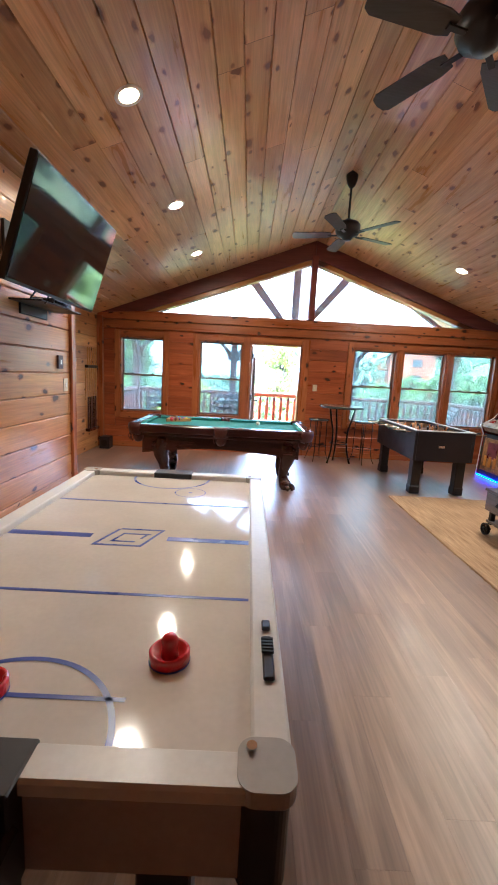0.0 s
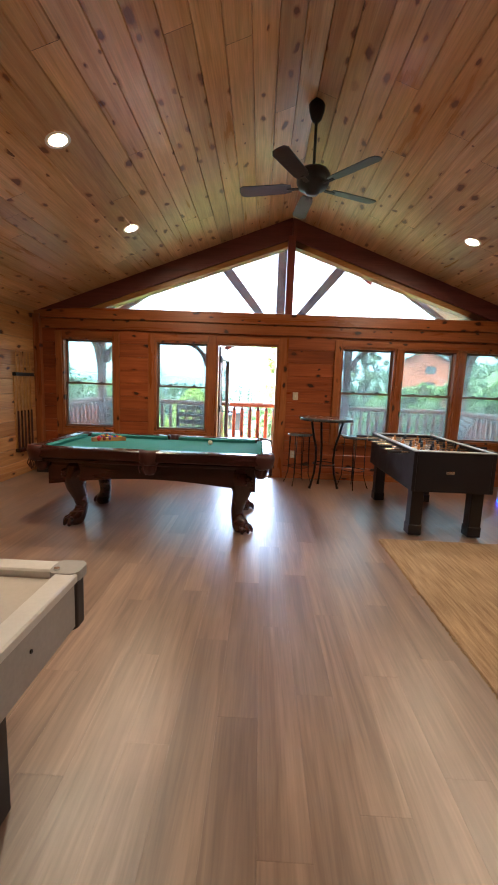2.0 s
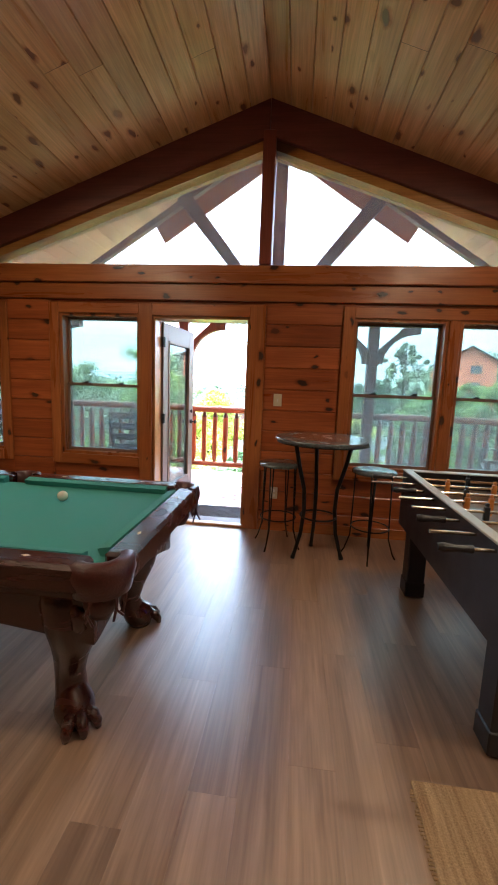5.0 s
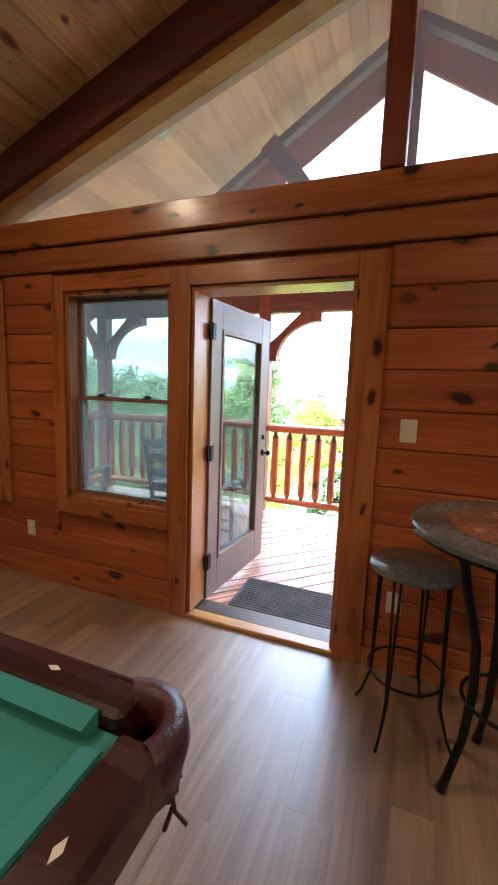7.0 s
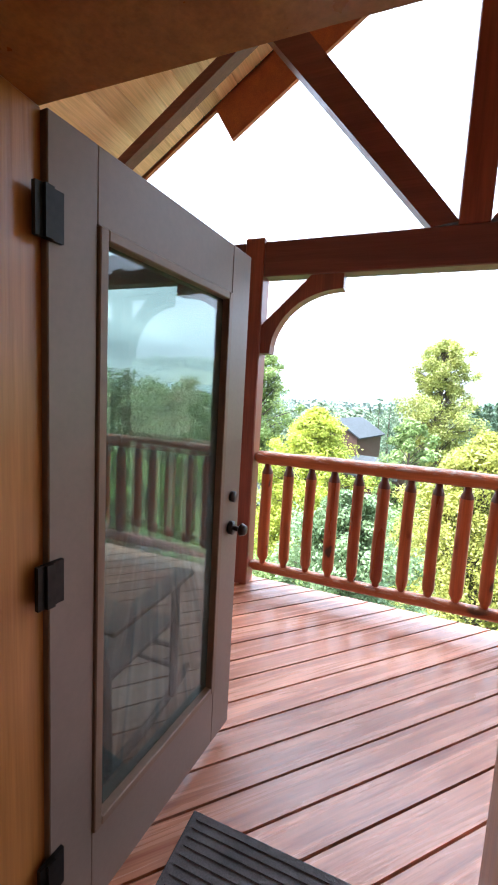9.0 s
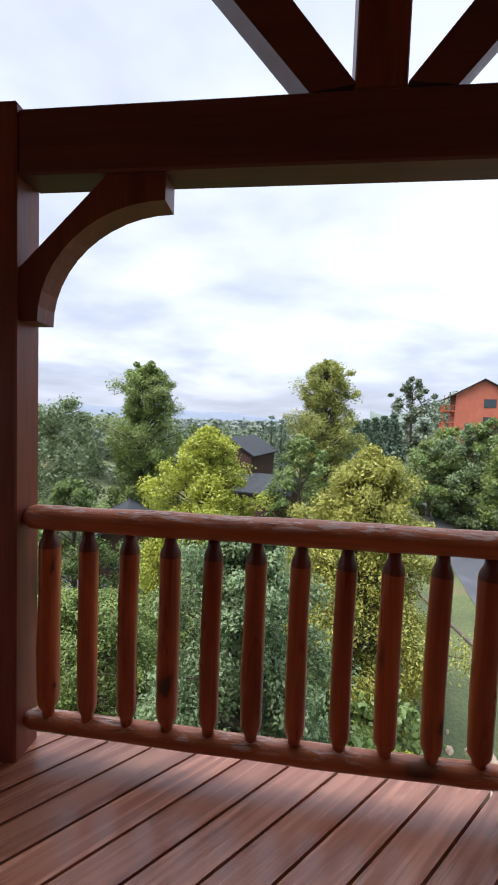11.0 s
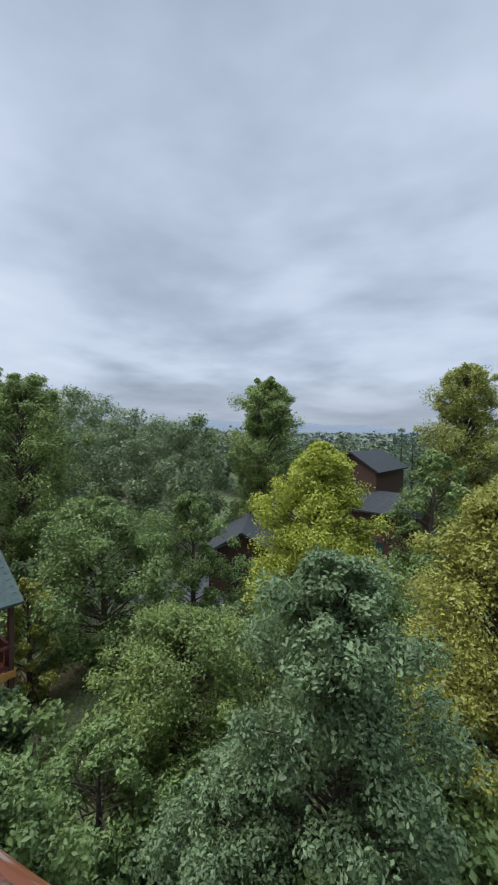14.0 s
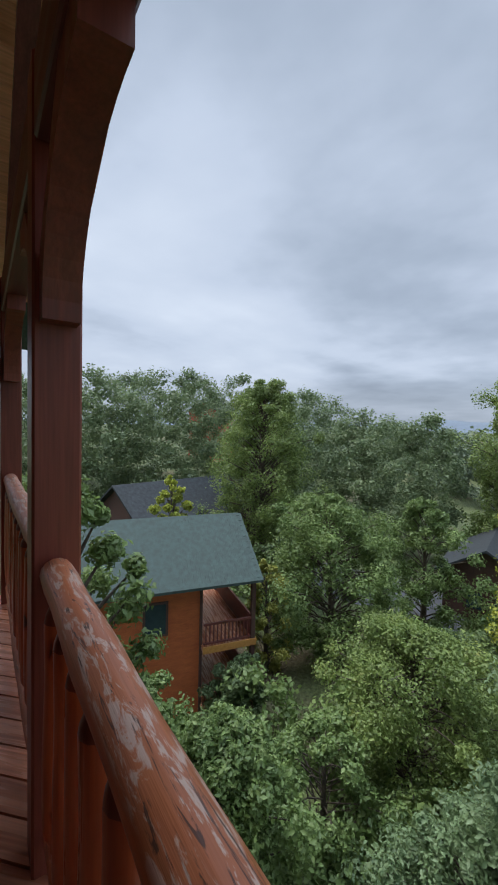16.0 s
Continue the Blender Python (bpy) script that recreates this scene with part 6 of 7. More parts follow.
# porch furniture
def rocking_chair(x, y, rz):
    c = thing("rocking_chair", (x, y, DZ0), "dark brown ladder-back wooden rocking chair", "rocking chair", "rocking chairs", rz=rz)
    for s in (-1, 1):
        part("rocker", tube(bmesh.new(), [(s * 0.25, -0.48, 0.10), (s * 0.25, -0.25, 0.035), (s * 0.25, 0.05, 0.02), (s * 0.25, 0.30, 0.05), (s * 0.25, 0.42, 0.09)], 0.02, 8), ROCKER, c)
        part("back_post", tube(bmesh.new(), [(s * 0.25, -0.20, 0.05), (s * 0.25, -0.22, 0.45), (s * 0.25, -0.36, 1.10)], [0.022, 0.022, 0.018], 8), ROCKER, c)
        part("front_post", tube(bmesh.new(), [(s * 0.27, 0.24, 0.05), (s * 0.27, 0.24, 0.64)], 0.022, 8), ROCKER, c)
        part("armrest", nb((s * 0.28 - 0.045, s * 0.28 + 0.045, -0.26, 0.32, 0.641, 0.665), bev=0.006), ROCKER, c)
    part("seat", nb((-0.26, 0.26, -0.22, 0.27, 0.41, 0.435), bev=0.008), ROCKER, c, "slatted seat")
    for k in range(5):
        z = 0.52 + 0.125 * k
        yb = -0.235 - (z - 0.45) * 0.215
        part("back_slat", nb((-0.235, 0.235, yb - 0.01, yb + 0.01, z, z + 0.075), bev=0.005), ROCKER, c)
    for z in (0.2, 0.3):
        part("stretcher", tube(bmesh.new(), [(-0.26, 0.24, z), (0.26, 0.24, z)], 0.013, 8), ROCKER, c)


rocking_chair(-0.42, 8.75, 0)
rocking_chair(-1.82, 8.72, 12)
bench = thing("slatted_bench", (4.35, 9.70, DZ0), "pale weathered slatted wooden porch bench", "bench", rz=70)
for k in range(6):
    z = 0.50 + 0.085 * k
    yb = -0.22 - 0.055 * k
    part("back_slat", nb((-0.62, 0.62, yb - 0.010, yb + 0.012, z, z + 0.07), bev=0.004), BENCHWOOD, bench)
for k in range(5):
    part("seat_slat", nb((-0.62, 0.62, -0.20 + 0.1 * k, -0.115 + 0.1 * k, 0.40, 0.42), bev=0.004), BENCHWOOD, bench)
for s in (-1, 1):
    part("arm", nb((s * 0.60 - 0.04, s * 0.60 + 0.04, -0.25, 0.34, 0.62, 0.645), bev=0.004), BENCHWOOD, bench)
    part("leg", nb((s * 0.60 - 0.03, s * 0.60 + 0.03, 0.26, 0.32, 0.001, 0.619), bev=0.004), BENCHWOOD, bench)
    part("leg", tube(bmesh.new(), [(s * 0.60, -0.16, 0.002), (s * 0.60, -0.23, 0.45), (s * 0.60, -0.52, 1.0)], 0.028, 6), BENCHWOOD, bench)


# ---- the land ----
ROAD = [(9.5, 12.0), (12.0, 20.0), (13.6, 27.0), (15.2, 34.0), (16.6, 44.0), (15.8, 55.0), (15.6, 70.0), (18.2, 89.0), (27.0, 118.0), (38.0, 150.0)]


def road_x(y):
    if y <= ROAD[0][1]:
        return ROAD[0][0]
    for (xa, ya), (xb, yb) in zip(ROAD, ROAD[1:]):
        if y <= yb:
            t = (y - ya) / (yb - ya)
            return xa + (xb - xa) * t
    return ROAD[-1][0] + (y - 150) * 0.43


def smooth(a, b, t):
    t = min(1.0, max(0.0, (t - a) / (b - a)))
    return t * t * (3 - 2 * t)


def land_z(x, y, bumps=True):
    r = math.hypot(x - 1, y - 10)
    z = -10.6 + 7.2 * smooth(30, 125, y) * smooth(-25, 10, x)
    side = x - road_x(y)
    z += 5.2 * smooth(3.2, 17.0, side) + 10.0 * smooth(16, 60, side) * smooth(40, 120, y)
    z += 1.3 * smooth(4, 14, -side) * -1 * smooth(15, 40, y) * 0.4
    z += 7.0 * smooth(28, 75, -x) * smooth(-20, 20, y)
    z += 2.0 * smooth(9, -10, y)
    z -= 3.0 * smooth(200, 700, r)
    if bumps:
        z += 0.25 * noise.noise((x * 0.11, y * 0.11, 0.0)) * smooth(2.8, 5.0, abs(side))
    return z


def grid_sheet(xs, ys, zf):
    verts = [(x, y, zf(x, y)) for y in ys for x in xs]
    n = len(xs)
    faces = [(j * n + i, j * n + i + 1, (j + 1) * n + i + 1, (j + 1) * n + i) for j in range(len(ys) - 1) for i in range(n - 1)]
    me = bpy.data.meshes.new("sheet")
    me.from_pydata(verts, [], faces)
    me.polygons.foreach_set("use_smooth", [True] * len(me.polygons))
    return me


def spread(a, b, fine0, fine1, step, far):
    v, x = [], fine0
    while x <= fine1:
        v.append(x)
        x += step
    s, x = step, fine1
    while x < b:
        s *= 1.35
        x += s
        v.append(min(x, b))
    s, x = step, fine0
    while x > a:
        s *= 1.35
        x -= s
        v.insert(0, max(x, a))
    return v


ground = link("ground", grid_sheet(spread(-3500, 3500, -50, 60, 1.6, 0), spread(-600, 4000, -10, 150, 1.6, 0), lambda x, y: land_z(x, y)), GRASS)
tagged(ground, "grassy hillside below the cabin", "ground", kind="structure")


def strip(name, line, width, lift, mat, label, kindname):
    verts, faces = [], []
    pts = []
    for (xa, ya), (xb, yb) in zip(line, line[1:]):
        m = max(2, int(math.hypot(xb - xa, yb - ya) / 1.2))
        pts += [(xa + (xb - xa) * k / m, ya + (yb - ya) * k / m) for k in range(m)]
    pts.append(line[-1])
    for i, (x, y) in enumerate(pts):
        p, q = pts[max(0, i - 3)], pts[min(len(pts) - 1, i + 3)]
        dx, dy = q[0] - p[0], q[1] - p[1]
        ln = math.hypot(dx, dy)
        zc = land_z(x, y, False) + lift
        for k in range(5):
            o = (k / 4 - 0.5) * width
            verts.append((x + dy / ln * o, y - dx / ln * o, max(zc, land_z(x + dy / ln * o, y - dx / ln * o, True) + 0.03)))
    for i in range(len(pts) - 1):
        for k in range(4):
            faces.append((i * 5 + k, i * 5 + k + 1, (i + 1) * 5 + k + 1, (i + 1) * 5 + k))
    me = bpy.data.meshes.new(name)
    me.from_pydata(verts, [], faces)
    me.polygons.foreach_set("use_smooth", [True] * len(me.polygons))
    return tagged(link(name, me, mat), label, kindname, kind="structure")


strip("road", ROAD, 4.6, 0.06, ASPHALT, "wet grey asphalt road climbing the hill", "road")
strip("driveway", [(-2.0, 15.5), (2.0, 17.5), (6.5, 19.5), (11.0, 22.5)], 3.6, 0.05, ASPHALT, "dark wet asphalt driveway below the deck", "driveway")
strip("parking_lot", [(-24.0, 33.0), (-18.0, 36.0), (-13.0, 38.0)], 7.0, 0.06, ASPHALT, "wet asphalt parking area among the trees", "pavement")

# stones beside the driveway, and a timber edging on the lawn
rg = random.Random(21)
stones = bmesh.new()
for k in range(150):
    x, y = 5.6 + rg.uniform(0, 4.0), 21.3 + rg.gauss(0, 0.8)
    y += (x - 5.6) * 0.45
    r = rg.uniform(0.10, 0.24)
    z = land_z(x, y) + r * 0.35
    bmesh.ops.create_icosphere(stones, subdivisions=1, radius=r, matrix=Matrix.LocRotScale((x, y, z), Euler((rg.random() * 6, rg.random() * 6, rg.random() * 6)), (1, rg.uniform(0.6, 1), rg.uniform(0.5, 0.9))))
ob = part("stones", stones, STONE)
tagged(ob, "brown river stones edging the driveway", "stones", kind="stuff")
edge_t = thing("timber_edging", (0, 0, 0), "low dark timber edging along the lawn slope", "edging")
for k in range(9):
    t0, t1 = k / 9, (k + 1) / 9
    xa, ya = 11.0 + (9.6 - 11.0) * t0, 31.5 + (40.5 - 31.5) * t0
    xb, yb = 11.0 + (9.6 - 11.0) * t1, 31.5 + (40.5 - 31.5) * t1
    bm = bmesh.new()
    tube(bm, [(xa, ya, land_z(xa, ya) + 0.10), (xb, yb, land_z(xb, yb) + 0.10)], 0.11, 8)
    part("sleeper", bm, BARK, edge_t)


# ---- trees ----
def leaf_cloud(name, centres, normals, sizes, seed, mat, parent, aspect=0.5, label=""):
    """Folded leaves of four corners and two triangles at the given places."""
    rng = np.random.default_rng(seed)
    n = len(centres)
    d = rng.normal(size=(n, 3)) * 0.6 + normals
    d /= np.linalg.norm(d, axis=1, keepdims=True) + 1e-9
    r = rng.normal(size=(n, 3))
    u = np.cross(d, r)
    u /= np.linalg.norm(u, axis=1, keepdims=True) + 1e-9
    w = np.cross(d, u)
    s = sizes[:, None]
    fold = d * s * 0.12
    v = np.stack([centres - u * s * 0.5, centres + w * s * aspect * 0.5 + fold, centres + u * s * 0.5, centres - w * s * aspect * 0.5 + fold], 1).reshape(-1, 3)
    base = np.arange(n) * 4
    tri = np.stack([base, base + 1, base + 2, base, base + 2, base + 3], 1).reshape(-1)
    me = bpy.data.meshes.new(name)
    me.vertices.add(n * 4)
    me.vertices.foreach_set("co", v.astype(np.float32).ravel())
    me.loops.add(n * 6)
    me.loops.foreach_set("vertex_index", tri.astype(np.int32))
    me.polygons.add(n * 2)
    me.polygons.foreach_set("loop_start", (np.arange(n * 2) * 3).astype(np.int32))
    me.update(calc_edges=True)
    return link(name, me, mat, parent, label)


def clump_leaves(rng, centre, rad, n, flat=0.75):
    """Leaves over the outer part of a clump, turned outwards and up."""
    d = rng.normal(size=(n, 3))
    d /= np.linalg.norm(d, axis=1, keepdims=True)
    q = rad * (0.15 + 0.85 * rng.random(n) ** 0.6) * rng.uniform(0.75, 1.25, n)
    p = np.array(centre) + d * q[:, None] * np.array([1, 1, flat])
    nor = d * 0.7 + np.array([0, 0, 0.6])
    return p, nor


def crown_radius(kind, t):
    """Share of the full width at height t of the crown, from its foot (0) to its tip (1)."""
    if kind == "round":
        return max(0.12, math.sin(math.pi * (0.14 + 0.83 * t)) ** 0.75)
    if kind == "egg":
        return max(0.10, (1 - t ** 3.0) ** 0.58 * min(1.0, 0.66 + 1.2 * t))
    if kind == "tulip":
        return max(0.05, (1 - t ** 2.3) ** 0.72 * min(1.0, 0.80 + 0.6 * t) * (0.94 + 0.06 * math.sin(2 + 19 * t)))
    if kind == "column":
        return max(0.16, (0.82 + 0.18 * math.sin(1.0 + 17 * t)) * (1.04 - t) ** 0.72 * min(1, 0.45 + 3 * t))
    if kind == "tall":
        if t < 0.62:
            return (0.78 + 0.22 * math.sin(1.0 + 11 * t)) * min(1.0, 0.5 + 2.0 * t)
        return (0.40 + 0.22 * math.sin(math.pi * min(1.0, (t - 0.62) / 0.34))) * (1.0 if t < 0.93 else 0.7)
    return max(0.04, 1.02 - t)


def tree(x, y, top, width, mat, label, seed, kind="round", foot=None, leaves=9000, size=0.16, clumps=46, lo=0.18, name="tree", lean=(0, 0)):
    """A tapered trunk, limbs that reach to the clumps, and a crown of leaf clumps with gaps."""
    rng = np.random.default_rng(seed)
    z0 = land_z(x, y) - 0.1 if foot is None else foot
    h = top - z0
    tr = thing(name, (x, y, z0), label, "tree")
    rt = 0.018 * h + 0.05
    bend = rng.normal(size=2) * 0.03 * h
    def axis(t):
        return np.array([bend[0] * t * t + lean[0] * t, bend[1] * t * t + lean[1] * t, h * t])
    bm = bmesh.new()
    tube(bm, [tuple(axis(t)) for t in (0, 0.05, 0.2, 0.4, 0.6, 0.8, 0.96)], [rt * 1.35, rt, rt * 0.85, rt * 0.66, rt * 0.45, rt * 0.24, rt * 0.06], 9)
    part("trunk", bm, BARK, tr, smooth=True)
    P, N, S = [], [], []
    limbs = bmesh.new()
    per = leaves // clumps
    for k in range(clumps):
        t = ((k + rng.random()) / clumps) ** 0.85
        ang = k * 2.399 + rng.normal() * 0.5
        R = width / 2 * crown_radius(kind, t) * rng.uniform(0.55, 1.28)
        cz = lo + (1 - lo) * t
        c = axis(min(1.0, cz)) + np.array([math.cos(ang), math.sin(ang), rng.normal() * 0.12]) * R * rng.uniform(0.5, 0.98)
        cr = width * rng.uniform(0.06, 0.14) * (0.5 + 0.5 * crown_radius(kind, t))
        if cz > 0.93:
            cr *= 0.75
            c[2] -= cr * 0.6
        p, nn = clump_leaves(rng, c, cr, int(per * rng.uniform(0.6, 1.4)), rng.uniform(0.65, 1.1))
        P.append(p)
        N.append(nn)
        if R > 0.25:
            tb = max(0.08, cz - 0.10 - 0.12 * R / max(h, 1))
            a = axis(tb)
            m = (a + c) / 2 + np.array([0, 0, 0.06 * R])
            tube(limbs, [tuple(a), tuple(m), tuple(c)], [rt * 0.28 * (1.1 - tb), rt * 0.16, rt * 0.05], 5, caps=False)
    part("branching", limbs, BARK, tr, smooth=True)["kind"] = "stuff"
    P, N = np.concatenate(P), np.concatenate(N)
    S = size * rng.uniform(0.55, 1.45, len(P))
    leaf_cloud("crown", P, N, S, seed + 1, mat, tr)
    return tr


def conifer(x, y, top, width, label, seed, mat=None, leaves=5000, size=0.22):
    rng = np.random.default_rng(seed)
    z0 = land_z(x, y) - 0.1
    h = top - z0
    tr = thing("conifer", (x, y, z0), label, "tree")
    part("trunk", tube(bmesh.new(), [(0, 0, 0), (0, 0, h * 0.5), (0, 0, h * 0.97)], [0.02 * h, 0.012 * h, 0.01], 8), BARK, tr)
    P, N = [], []
    tiers = 15
    for k in range(tiers):
        t = 0.08 + 0.92 * k / tiers
        R = width / 2 * (1.02 - t) ** 0.62 * rng.uniform(0.85, 1.12)
        arms = 9
        for j in range(arms):
            a = 2 * math.pi * (j + rng.random() * 0.7) / arms + k
            m = int(leaves / tiers / arms * (1.5 - t))
            q = rng.random(m) ** 0.7
            sp = rng.normal(size=(m, 3)) * np.array([0.12, 0.12, 0.17]) * (R * 0.9 + 0.25)
            p = np.stack([np.cos(a) * R * q, np.sin(a) * R * q, h * t - 0.25 * R * q + 0.05 * h * 0], 1) + sp
            P.append(p)
            N.append(np.tile([0.3 * math.cos(a), 0.3 * math.sin(a), 0.8], (m, 1)))
    P, N = np.concatenate(P), np.concatenate(N)
    leaf_cloud("crown", P, N, size * rng.uniform(0.7, 1.3, len(P)), seed + 1, mat or PINE_NEEDLE, tr, aspect=0.35)
    return tr


def from_eye(az, d, ex=1.2, ey=9.7):
    return ex + d * math.sin(radians(az)), ey + d * math.cos(radians(az))


EZ = 1.46
x, y = from_eye(-8.5, 9.5)
tree(x, y, EZ - 0.25 * 9.5, 5.0, LEAF_BLUEGREEN, "tall broadleaf tree with blue-green leaves just below the deck", 101, "round", leaves=70000, size=0.115, clumps=210, lo=0.10)
x, y = from_eye(-14.8, 22)
tree(x, y, EZ - 0.022 * 22, 8.0, LEAF_YELLOW, "yellow-green autumn tulip tree", 102, "tulip", leaves=85000, size=0.16, clumps=260, lo=0.10)
x, y = from_eye(8.6, 16)
tree(x, y, EZ - 0.062 * 16, 7.8, LEAF_OLIVE, "olive and yellow autumn tree beside the lawn", 103, "tulip", leaves=95000, size=0.13, clumps=280, lo=0.08)
x, y = from_eye(-22.2, 40)
tree(x, y, EZ + 0.13 * 40, 9.5, LEAF_LIME, "tall slender green tree with a ragged crown", 104, "tall", leaves=52000, size=0.22, clumps=240, lo=0.10)
x, y = from_eye(3.8, 45)
tree(x, y, EZ + 0.155 * 45, 10.0, LEAF_YELLOWING, "tall yellowing tree behind the houses", 105, "tall", leaves=52000, size=0.23, clumps=240, lo=0.12)
x, y = from_eye(0.2, 37)
tree(x, y, EZ - 0.035 * 37, 7.0, LEAF_GREEN, "rounded green tree beside a house", 106, "round", leaves=12000, size=0.28, clumps=60, lo=0.1)
x, y = from_eye(-31.5, 27)
tree(x, y, EZ - 0.15 * 27, 6.0, LEAF_GREEN, "light green feathery tree by the parking area", 107, "egg", leaves=18000, size=0.18, clumps=60, lo=0.08)
x, y = from_eye(-3.8, 58)
conifer(x, y, EZ + 0.02 * 58, 4.5, "dark green conifer behind the houses", 108)
x, y = from_eye(-2.4, 56)
conifer(x, y, EZ + 0.012 * 56, 4.2, "dark green conifer behind the houses", 109)
for i, az in enumerate((8.2, 9.4, 10.6, 11.8, 13.0)):
    x, y = from_eye(az, 62 + 5 * i)
    conifer(x, y, EZ + (0.012 + 0.004 * i) * (62 + 5 * i), 5.2, "dark green conifer in the row beside the road", 120 + i, leaves=9000, size=0.42)
x, y = from_eye(15.2, 95)
tree(x, y, EZ + 0.11 * 95, 11.0, LEAF_FAR, "broad dark green tree on the hillside", 126, "round", leaves=7000, size=0.6, clumps=50, lo=0.1)
for i, (az, d, sl, w) in enumerate(((17.9, 50, -0.03, 7.5), (20.2, 51, 0.0, 8.0), (22.8, 48, 0.01, 8.5), (25.6, 47, 0.02, 8.5), (28.6, 43, 0.025, 8.5), (32.0, 41, 0.03, 8.5), (35.5, 40, 0.03, 8.5))):
    x, y = from_eye(az, d)
    tree(x, y, EZ + sl * d, w, (LEAF_GREEN, LEAF_LIME, LEAF_BLUEGREEN)[i % 3], "dense dark green tree on the road bank", 130 + i, "round", leaves=16000, size=0.30, clumps=70, lo=0.02)
x, y = from_eye(17.2, 10.5)
tree(x, y, -7.6, 1.9, LEAF_YELLOW, "small bright yellow-green shrub beside the driveway", 140, "egg", leaves=7000, size=0.10, clumps=40, lo=0.05, name="shrub")

# the slope to the west
WX, WY, WZ = 1.1, 10.2, 1.5
x, y = from_eye(-54.6, 33, WX, WY)
tree(x, y, WZ + 0.115 * 33, 9.6, LEAF_LIME, "tall green tree behind the neighbouring cabin", 150, "round", leaves=60000, size=0.19, clumps=230, lo=0.05)
x, y = from_eye(-43.8, 21, WX, WY)
tree(x, y, WZ - 0.165 * 21, 7.6, LEAF_GREEN, "rounded deep green maple tree", 151, "round", leaves=42000, size=0.16, clumps=140, lo=0.06)
x, y = from_eye(-81.5, 7.2, WX, WY)
tree(x, y, 1.1, 3.9, LEAF_GREEN, "broadleaf tree with large glossy leaves close to the deck", 152, "egg", leaves=26000, size=0.15, clumps=80, lo=0.15)
x, y = from_eye(-60, 8.0, WX, WY)
tree(x, y, -4.5, 4.4, LEAF_GREEN, "drooping dark green sumac-like tree below the deck", 153, "round", leaves=44000, size=0.12, clumps=130, lo=0.1)
x, y = from_eye(-33, 13.5, WX, WY)
tree(x, y, WZ - 0.45 * 13.5, 6.4, LEAF_LIME, "spreading yellow-green tree below the deck", 154, "round", leaves=60000, size=0.11, clumps=180, lo=0.08)
x, y = from_eye(-24, 8.2, WX, WY)
tree(x, y, -5.6, 4.2, LEAF_BLUEGREEN, "leafy green understorey tree below the deck", 155, "round", leaves=36000, size=0.105, clumps=110, lo=0.05)
x, y = from_eye(-44, 10.5, WX, WY)
tree(x, y, -6.4, 4.4, LEAF_GREEN, "leafy green understorey tree on the slope", 156, "round", leaves=22000, size=0.13, clumps=70, lo=0.05)
x, y = from_eye(-53, 19.5, WX, WY)
tree(x, y, -5.1, 3.2, LEAF_OLIVE, "small tree with yellowing leaves beside the cabin", 157, "egg", leaves=14000, size=0.16, clumps=50, lo=0.05)
for i, (az, d, top, w, m) in enumerate(((-67, 23.5, -1.6, 3.0, LEAF_YELLOW), (-72, 12.0, -6.0, 3.6, LEAF_GREEN), (-28, 19, -7.2, 5.0, LEAF_DARK), (-3, 10.0, -6.2, 3.0, LEAF_GREEN), (-18, 15, -5.2, 5.2, LEAF_LIME), (-50, 27, -5.0, 5.0, LEAF_DARK), (-57, 15.5, -7.8, 2.8, LEAF_DARK))):
    x, y = from_eye(az, d, WX, WY)
    tree(x, y, top, w, m, "leafy tree on the wooded slope", 160 + i, "round", leaves=15000, size=0.15 if d < 20 else 0.2, clumps=60, lo=0.04)


# far woods: joined crowns
def woods(name, spots, mat, label, seed, leaves, size):
    rng = np.random.default_rng(seed)
    P, N = [], []
    for x, y, top, w in spots:
        z0 = land_z(x, y, False)
        h = max(1.5, top - z0)
        for k in range(16):
            t = (k + rng.random()) / 16
            a = k * 2.4 + rng.random()
            R = w / 2 * crown_radius("round", t)
            c = (x + math.cos(a) * R * 0.75, y + math.sin(a) * R * 0.75, z0 + h * (0.12 + 0.86 * t) - w * 0.06)
            p, nn = clump_leaves(rng, c, w * rng.uniform(0.14, 0.21), leaves // 16, 0.75)
            P.append(p)
            N.append(nn)
    P, N = np.concatenate(P), np.concatenate(N)
    ob = leaf_cloud(name, P, N, size * rng.uniform(0.7, 1.4, len(P)), seed, mat, None, 0.7)
    return tagged(ob, label, "woods", kind="stuff")


rg = random.Random(77)
spots = []
for k in range(46):
    az = -92 + k * 1.35 + rg.uniform(-1, 1)
    d = rg.uniform(40, 62)
    x, y = from_eye(az, d, WX, WY)
    spots.append((x, y, WZ + d * (0.115 if az < -56 else 0.085 if az < -44 else 0.035) + rg.uniform(-1.6, 1.0), rg.uniform(6.5, 10)))
woods("woods_west", spots, LEAF_WEST, "dense dark green wood on the western slope", 201, 3600, 0.29)
spots = []
for k in range(70):
    az = -62 + k * 1.25 + rg.uniform(-1, 1)
    d = rg.uniform(75, 135)
    x, y = from_eye(az, d, WX, WY)
    spots.append((x, y, WZ + d * rg.uniform(-0.045, 0.005), rg.uniform(8, 14)))
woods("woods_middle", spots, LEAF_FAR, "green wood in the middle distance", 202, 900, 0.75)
spots = []
for k in range(130):
    az = -62 + k * 0.85 + rg.uniform(-1, 1)
    d = rg.uniform(170, 420)
    x, y = from_eye(az, d, WX, WY)
    spots.append((x, y, WZ + d * rg.uniform(-0.02, 0.0), rg.uniform(14, 26)))
woods("woods_far", spots, LEAF_HAZE, "far wood below the mountains, haze painted into its colour", 203, 420, 2.2)
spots = []
